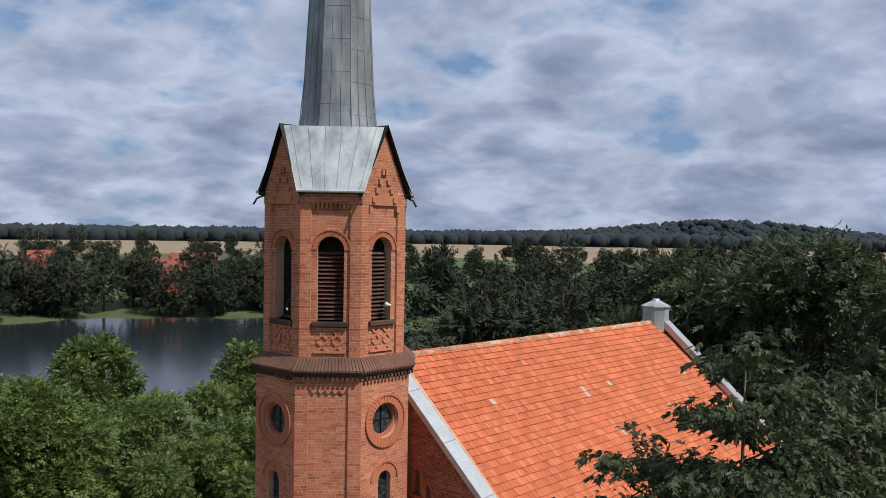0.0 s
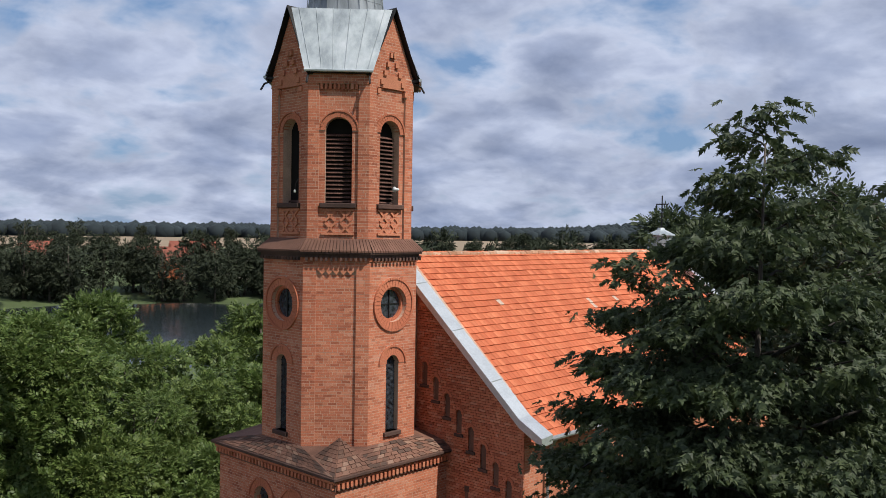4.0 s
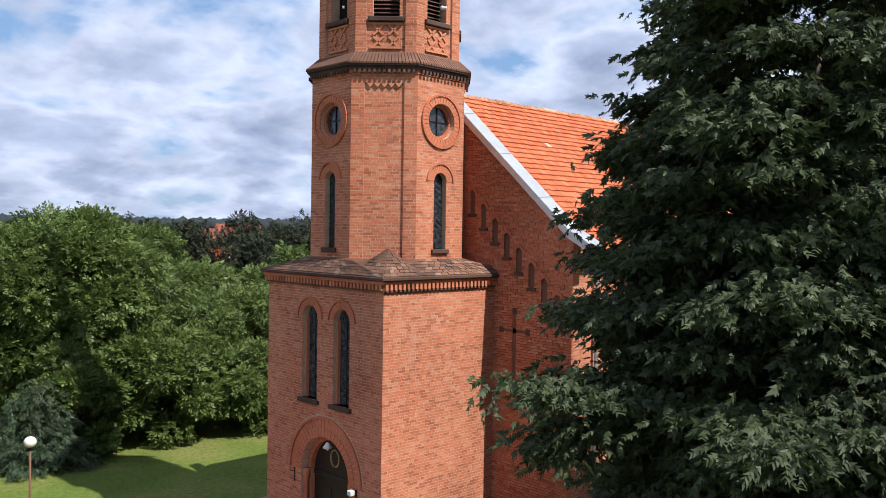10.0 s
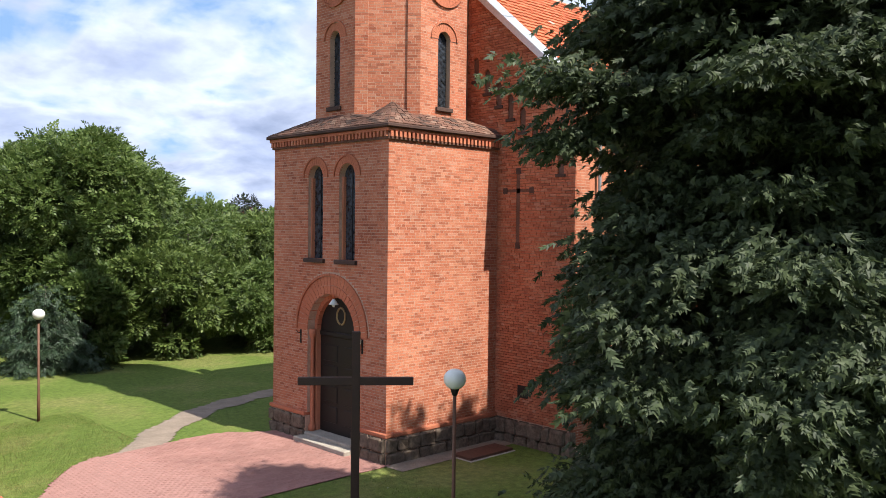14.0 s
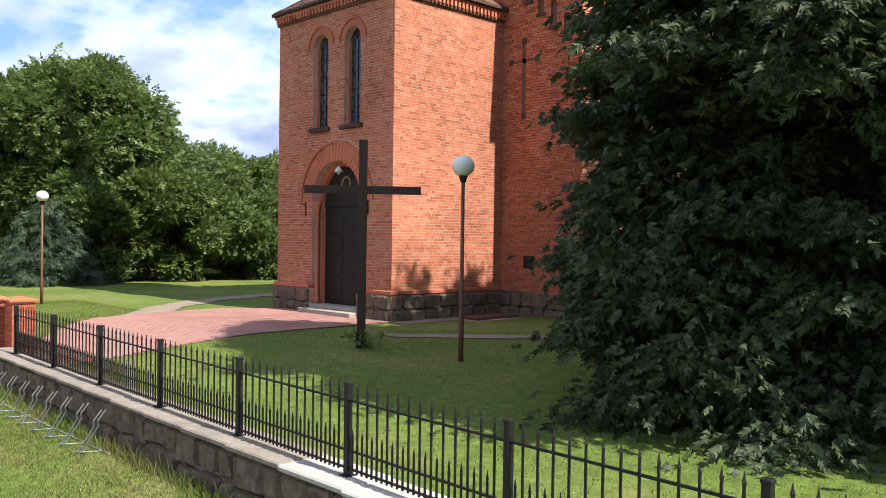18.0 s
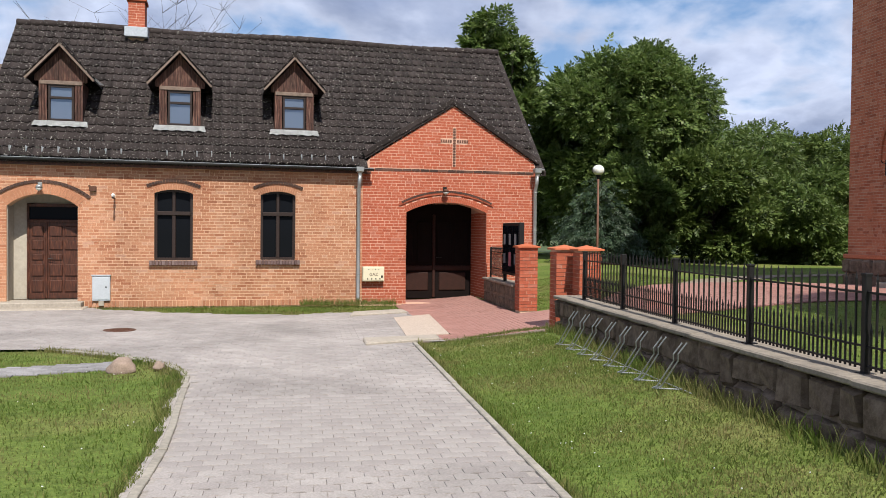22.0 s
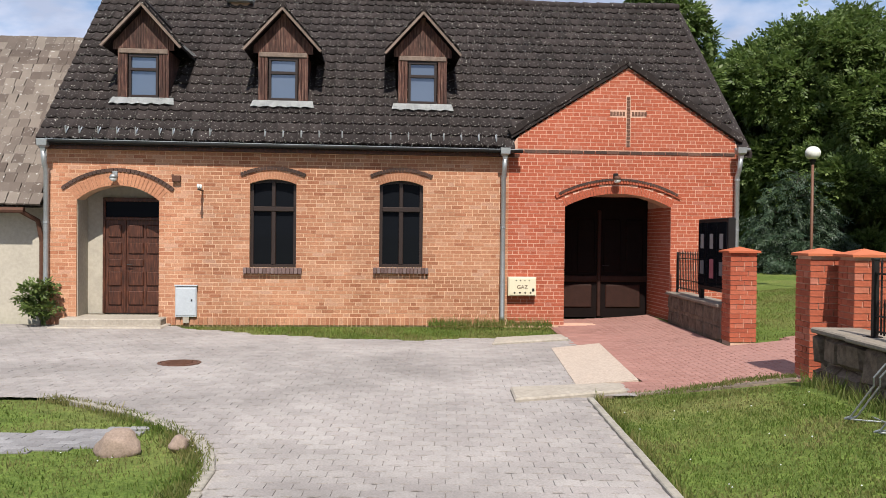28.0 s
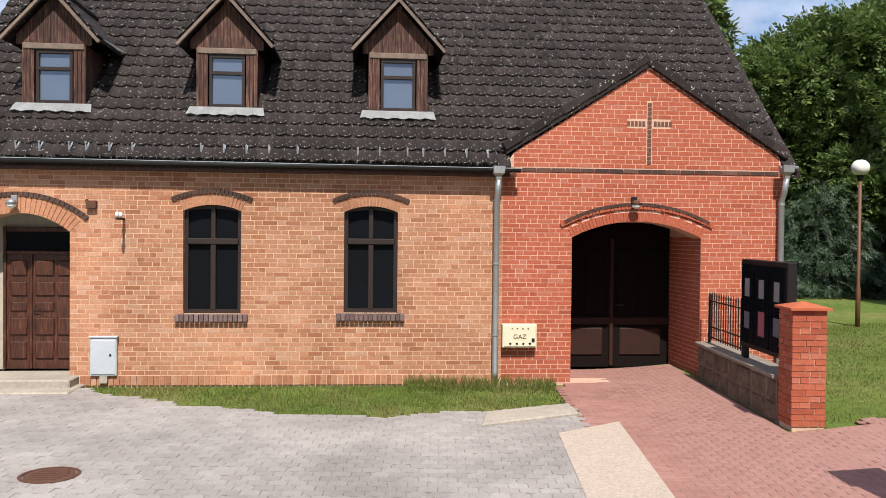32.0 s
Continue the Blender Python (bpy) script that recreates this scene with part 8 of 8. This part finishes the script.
for az, d, s in spots:
    px, py = polar(az, d)
    if lake_r(px, py) < 1.03:
        continue
    copy_thing(rnd.choice(protos), pose(px, py, ground_z(px, py), 0, 0, rnd.uniform(0, 360)) @ Matrix.Diagonal((s, s, s * rnd.uniform(0.92, 1.08), 1)))

# far woods: low mounds of foliage, past counting
verts, faces = [], []
ico = bmesh.new()
bmesh.ops.create_icosphere(ico, subdivisions=1, radius=1.0)
iv = [v.co.copy() for v in ico.verts]
jf = [[v.index for v in f.verts] for f in ico.faces]
ico.free()
for i in range(3400):
    az, d = rnd.uniform(-5, 95), rnd.choice((rnd.uniform(1190, 1300), rnd.uniform(1300, 2300)))
    if 48 < az < 84 and rnd.random() < 0.6:
        d = rnd.uniform(2500, 3700)
    px, py = polar(az, d)
    r = rnd.uniform(6, 11) * (1.4 if d > 2300 else 1.0)
    gzv = ground_z(px, py)
    b = len(verts)
    for v in iv:
        k = 1 + 0.25 * noise.noise(v * 1.7 + Vector((i, 0, 0)))
        verts.append((px + v.x * r * 1.4 * k, py + v.y * r * 1.4 * k, gzv + 7 + v.z * r * 1.3 * k))
    faces += [tuple(q + b for q in f) for f in jf]
tagged(raw("far_woods", verts, faces, M_WOODS, None, "", True), "dark line of distant woods with blue haze in its colour", "woods", kind="stuff")

# houses across the lake
M_HWALL = plain_material("pale_house_render", (0.55, 0.52, 0.46), 0.9, 0, 0.1, 0.6)
M_HORANGE = plain_material("orange_house_render", (0.40, 0.12, 0.05), 0.9, 0, 0.1, 0.6)
M_FARROOF = plain_material("weathered_far_roof", (0.20, 0.062, 0.04), 0.9, 0, 0.25, 0.8)
M_HDARK = plain_material("dark_far_roof", (0.05, 0.05, 0.055), 0.8, 0, 0.2, 0.6)


def far_house(az, d, w, dp, hw, hr, turn, wall, roof_mat, label):
    px, py = polar(az, d)
    hs = thing("far_house", pose(px, py, ground_z(px, py), 0, 0, -az + turn), label, "house", "houses across the lake")
    part("wall", box(-w / 2, w / 2, -dp / 2, dp / 2, -1, hw), wall, hs)
    sw = Matrix(((0, 1, 0, 0), (1, 0, 0, 0), (0, 0, 1, 0), (0, 0, 0, 1)))
    part("roof", prism([(-dp / 2 - 0.5, hw), (dp / 2 + 0.5, hw), (0, hw + hr)], -w / 2 - 0.4, w / 2 + 0.4, None, sw), roof_mat, hs)
    part("chimney", box(w * 0.2, w * 0.2 + 0.7, -0.3, 0.4, hw + hr * 0.6, hw + hr + 0.9), roof_mat, hs)
    n = max(2, int(w / 3))
    for i in range(n):
        x = -w / 2 + w * (i + 0.5) / n
        wn = part("window", box(x - 0.6, x + 0.6, -dp / 2 - 0.03, -dp / 2 + 0.02, 1.0, 2.4), M_GLASS, hs)
        part("window_frame", box(x - 0.7, x + 0.7, -dp / 2 - 0.05, -dp / 2 - 0.0, 2.4, 2.52), M_WHITE, wn)
    part("door", box(w * 0.4, w * 0.4 + 1.0, -dp / 2 - 0.03, -dp / 2 + 0.02, 0, 2.1), M_DARKWOOD, hs)


far_house(21.9, 395, 14, 9, 4, 4.5, 15, M_HWALL, M_FARROOF, "white house with a red tiled roof")
far_house(21.2, 330, 9, 8, 4, 5, 30, M_HWALL, M_FARROOF, "small house with a red tiled roof")
far_house(29.3, 330, 13, 9, 4, 3.8, -10, M_HWALL, M_FARROOF, "long house with an old red roof")
far_house(31.6, 345, 9, 8, 4, 4.5, 60, M_HWALL, M_FARROOF, "white gabled house with a red roof")
far_house(28.6, 262, 12, 9, 5.5, 4.0, 5, M_HORANGE, M_FARROOF, "orange rendered house by the lake")
far_house(30.6, 275, 13, 9, 6.5, 4.5, 0, M_HWALL, M_FARROOF, "house with a red tiled roof among trees")
far_house(19.6, 240, 7, 6, 3.0, 3.0, 10, M_HWALL, M_HDARK, "white house with a dark roof at the shore")
far_house(34.0, 262, 12, 6, 2.6, 1.2, 0, M_HWALL, M_HWALL, "low white shed by the lake")

# ---- tiles of the nave roof ----
NP = math.atan(SL)
nlen = (RY - NY0 + 0.38) / math.cos(NP)
bm = prism([(NY0 - 0.36, EZ - 0.04), (RY, RZ - 0.04), (2 * RY - NY0 + 0.36, EZ - 0.04), (2 * RY - NY0 + 0.3, EZ - 0.16), (RY, RZ - 0.2), (NY0 - 0.3, EZ - 0.16)], NX0 + 0.4, NX1 - 0.3, None, SWAP)
nave_roof = part("roof", bm, M_RTILE, church, "steep roof of bright red clay tiles")
PW, PL_ = 0.2, 0.27


def clay_tile():
    xs, hs = [0, 0.04, 0.1, 0.16, 0.2], [0.02, 0.004, 0.0, 0.006, 0.022]
    v = [(x, -0.02, h + 0.04) for x, h in zip(xs, hs)] + [(x, PL_ + 0.01, h) for x, h in zip(xs, hs)] + [(x, -0.02, h + 0.006) for x, h in zip(xs, hs)]
    n = len(xs)
    return v, [(i, i + 1, n + i + 1, n + i) for i in range(n - 1)] + [(2 * n + i, 2 * n + i + 1, i + 1, i) for i in range(n - 1)]


ct_v, ct_f = clay_tile()
ct_me = bpy.data.meshes.new("roof_tile")
ct_me.from_pydata(ct_v, [], ct_f)
ct_me.materials.append(M_RTILE1)
R_N = Matrix.Translation((0, NY0 - 0.38, EZ - 0.01)) @ Matrix.Rotation(NP, 4, "X")
verts, faces, gv, gf, n_one = [], [], [], [], 0
trnd = random.Random(21)
for j in range(int(nlen / PL_) + 1):
    for i in range(int((NX1 - NX0 - 0.75) / PW)):
        x, s = NX0 + 0.4 + i * PW, j * PL_
        if s > nlen - 0.1:
            continue
        m = R_N @ Matrix.Translation((x, s, trnd.uniform(0, 0.012))) @ Matrix.Rotation(trnd.uniform(-0.03, 0.03), 4, "Y") @ Matrix.Rotation(trnd.uniform(-0.02, 0.03), 4, "X")
        if j > 14 and 19.5 < x < 26 and n_one < 280 and (i + j) % 2 == 0:
            ob = new("roof_tile", ct_me)
            ob.parent, ob.matrix_basis = nave_roof, m
            n_one += 1
            continue
        tv, tf = (gv, gf) if trnd.random() < 0.003 else (verts, faces)
        b = len(tv)
        tv += [m @ Vector(v) for v in ct_v]
        tf += [tuple(k + b for k in f) for f in ct_f]
tagged(raw("roof_tiles", verts, faces, M_RTILE, nave_roof, smooth=False), kind="stuff")
tagged(raw("grey_roof_tiles", gv, gf, M_BEIGE, nave_roof), kind="stuff")
M_RIDGE = tile_material("weathered_ridge_tile", (0.33, 0.17, 0.10), (0.42, 0.24, 0.15), (0.5, 0.36, 0.26), 9.0, False)
for i in range(int((NX1 - NX0 - 0.6) / 0.36)):
    x = NX0 + 0.3 + i * 0.36
    part("ridge_tile", lathe([(0.10, 0), (0.12, 0.03), (0.10, 0.38)], 8, None, Matrix.Translation((x, RY, RZ - 0.02 + 0.02 * math.sin(i))) @ Matrix.Rotation(radians(90), 4, "Y")), M_RIDGE, nave_roof)

# ---- paving stones ----
prnd = random.Random(31)
stones = pavers(on_street, 0.2, -11.0, 2.8, 1.5, 24.1, lambda x, y: -0.055, short=0.165)
near, rest = [], []
for st in stones:
    (near if (len(near) < 290 and -1.5 < st[0] < 1.6 and 9.0 < st[1] < 12.0) else rest).append(st)
me = bpy.data.meshes.new("paver")
v, f = bone_boxes([(0, 0, 0)], prnd)
me.from_pydata(v, [], f)
me.materials.append(M_PAVER1)
for st in near:
    ob = new("paver", me)
    ob.parent = road
    ob.matrix_basis = Matrix.Translation((st[0], st[1], st[2] + prnd.uniform(-0.002, 0.002)))
v, f = bone_boxes(rest, prnd)
tagged(raw("pavers", v, f, M_PAVER, road), kind="stuff")
stones = pavers(on_red, 0.2, 1.6, 14.2, 16.5, 26.3, red_z)
near = [st for st in stones if 2.9 < st[0] < 4.5 and 17.6 < st[1] < 20.9][:290]
picked = set(near)
v, f = paver_boxes([(0, 0, 0)], 0.0987, 0.0487, prnd)
me = bpy.data.meshes.new("paver")
me.from_pydata(v, [], f)
me.materials.append(M_RPAVER1)
for st in near:
    ob = new("paver", me)
    ob.parent, ob.matrix_basis = red_path, Matrix.Translation(st)
v, f = paver_boxes([st for st in stones if st not in picked], 0.0987, 0.0487, prnd)
tagged(raw("pavers", v, f, M_RPAVER, red_path), kind="stuff")


def on_dark(x, y):
    return abs(y - (14.55 + 0.32 * (x + 3.4))) < 0.38 and -9 < x < -2.75


v, f = paver_boxes(pavers(on_dark, 0.2, -9, -2.5, 11.5, 15.6, lambda x, y: -0.083), 0.0987, 0.0487, prnd)
dark_path = tagged(raw("side_path", v, f, M_DPAVER), "dark grey block path across the grass", "path", kind="structure")

# ---- grass ----


def blades(name, spots, h0, h1, seed, label):
    rs = np.random.RandomState(seed)
    n = len(spots)
    p = np.array(spots)
    a = rs.uniform(0, 2 * np.pi, n)
    h = rs.uniform(h0, h1, n) * (0.6 + 0.8 * rs.uniform(size=n) ** 3)
    w = rs.uniform(0.003, 0.006, n) * 1.3
    lean = rs.uniform(0.1, 0.75, n) * h
    b = rs.uniform(0, 2 * np.pi, n)
    side = np.stack([np.cos(a) * w, np.sin(a) * w, np.zeros(n)], 1)
    tip = p + np.stack([np.cos(b) * lean, np.sin(b) * lean, h], 1)
    mid = p * 0.5 + tip * 0.5 + np.stack([np.zeros(n), np.zeros(n), h * 0.12], 1)
    verts = np.stack([p - side, p + side, mid + side * 0.7, mid - side * 0.7, tip], 1).reshape(-1, 3)
    o = np.arange(n)[:, None] * 5
    faces = [tuple(q) for q in (o + np.array([0, 1, 2, 3]))] + [tuple(q) for q in (o + np.array([3, 2, 4]))]
    return tagged(raw(name, verts.tolist(), faces, M_BLADE), label, "grass", kind="stuff")


grnd = random.Random(61)


def scatter(n, x0, x1, y0, y1, ok, z=ground_z, clump=0.0):
    out = []
    while len(out) < n:
        x, y = grnd.uniform(x0, x1), grnd.uniform(y0, y1)
        if ok(x, y) and noise.noise(Vector((x * 0.9, y * 0.9, 2))) + grnd.uniform(-0.5, 0.9) > -0.1:
            out.append((x, y, z(x, y) - 0.01))
    return out


no_pave = lambda x, y: not on_street(x, y) and not on_red(x, y) and not on_dark(x, y)
blades("lawn_grass", scatter(80000, 1.78, 4.0, 3.0, 16.9, no_pave), 0.02, 0.055, 1, "short mown grass between the lane and the wall")
blades("lawn_grass", scatter(52000, -7.0, -1.42, 4.5, 16.3, no_pave), 0.02, 0.06, 2, "rough grass beside the lane")
blades("lawn_grass", scatter(11000, -5.6, 2.2, 21.0, 24.7, lambda x, y: no_pave(x, y) and y < 24.55 + 0.0875 * (x - 1.23)), 0.03, 0.085, 3, "uneven grass strip along the house wall")
blades("lawn_grass", scatter(42000, 4.75, 14.0, 3.0, 17.0, lambda x, y: no_pave(x, y) and not on_walk(x, y)), 0.02, 0.05, 4, "mown churchyard lawn behind the fence")
blades("lawn_grass", scatter(30000, 5.0, 10.5, 21.0, 29.0, lambda x, y: no_pave(x, y) and not on_walk(x, y) and not (13.9 < x < 19.6 and y < 23)), 0.02, 0.06, 5, "mown lawn beside the church")
blades("tall_grass", [(fence_x(q) - 0.3 - abs(grnd.gauss(0, 0.08)), q, ground_z(fence_x(q) - 0.35, q) - 0.01) for q in [grnd.uniform(2.5, 16.8) for _ in range(5200)]], 0.08, 0.24, 6, "tall unmown grass along the foot of the wall")
blades("tall_grass", [(1.78 + abs(grnd.gauss(0, 0.06)), grnd.uniform(3, 16.8), -0.1) for _ in range(3000)] + [(lane_left(q) - 0.12 - abs(grnd.gauss(0, 0.07)) + 0.06 * noise.noise(Vector((q * 2.1, 1, 0))), q, -0.1) for q in [grnd.uniform(3, 13) for _ in range(3600)]], 0.04, 0.12, 7, "grass tufts leaning over the kerb")
curve = []
for _ in range(5200):
    q = grnd.uniform(12.8, 16.35)
    curve.append((edge(max(13.0, q)) - 0.05 - abs(grnd.gauss(0, 0.13)) + 0.11 * noise.noise(Vector((q * 2.3, 5, 0))), q + grnd.uniform(-0.05, 0.12), -0.09))
blades("tall_grass", curve, 0.03, 0.085, 9, "uneven grass tufts creeping over the curved edging")
blades("tall_grass", [(px, py, -0.02) for px, py in [(grnd.uniform(-0.3, 2.2), grnd.gauss(24.2, 0.22)) for _ in range(1800)] if py < 24.5], 0.06, 0.2, 8, "tall weeds by the downpipe")
blades("tall_grass", [(q, 16.78 + 0.28 * (q - 1.6) - grnd.gauss(0, 0.06), ground_z(q, 16.8) - 0.01) for q in [grnd.uniform(1.75, 4.4) for _ in range(2200)]], 0.025, 0.06, 10, "grass tufts along the edge of the red paving")
# clover flowers
verts, faces = [], []
for x, y, z in scatter(60, 1.9, 4.0, 4, 16.5, no_pave) + scatter(120, 5, 13, 3, 17, no_pave) + scatter(45, -6, -1.8, 5, 15, no_pave):
    b = len(verts)
    r = 0.008
    verts += [(x + dx * r, y + dy * r, z + 0.05 + dz * r) for dx, dy, dz in ((1, 0, 0), (0, 1, 0), (-1, 0, 0), (0, -1, 0), (0, 0, 1), (0, 0, -1))]
    faces += [(b + i, b + (i + 1) % 4, b + k) for i in range(4) for k in (4, 5)]
tagged(raw("clover_flowers", verts, faces, M_WHITE), "tiny white clover flowers in the grass", "flowers", kind="stuff")
# shrub by the house corner
bush = broad_tree(-7.85, 23.5, -0.1, 0.95, 0.3, 260, 300, "small green shrub growing at the house corner", M_LEAF_SHRUB, T_MAPLE, 0.2, 0.02, 8, category="shrub")
fl = broad_tree(10.3, 13.6, 0.5, 0.32, 0.5, 130, 301, "low flowering plants round the cross foot", M_LEAF_MID, T_MAPLE, 0.14, 0.0, 8, category="plants")
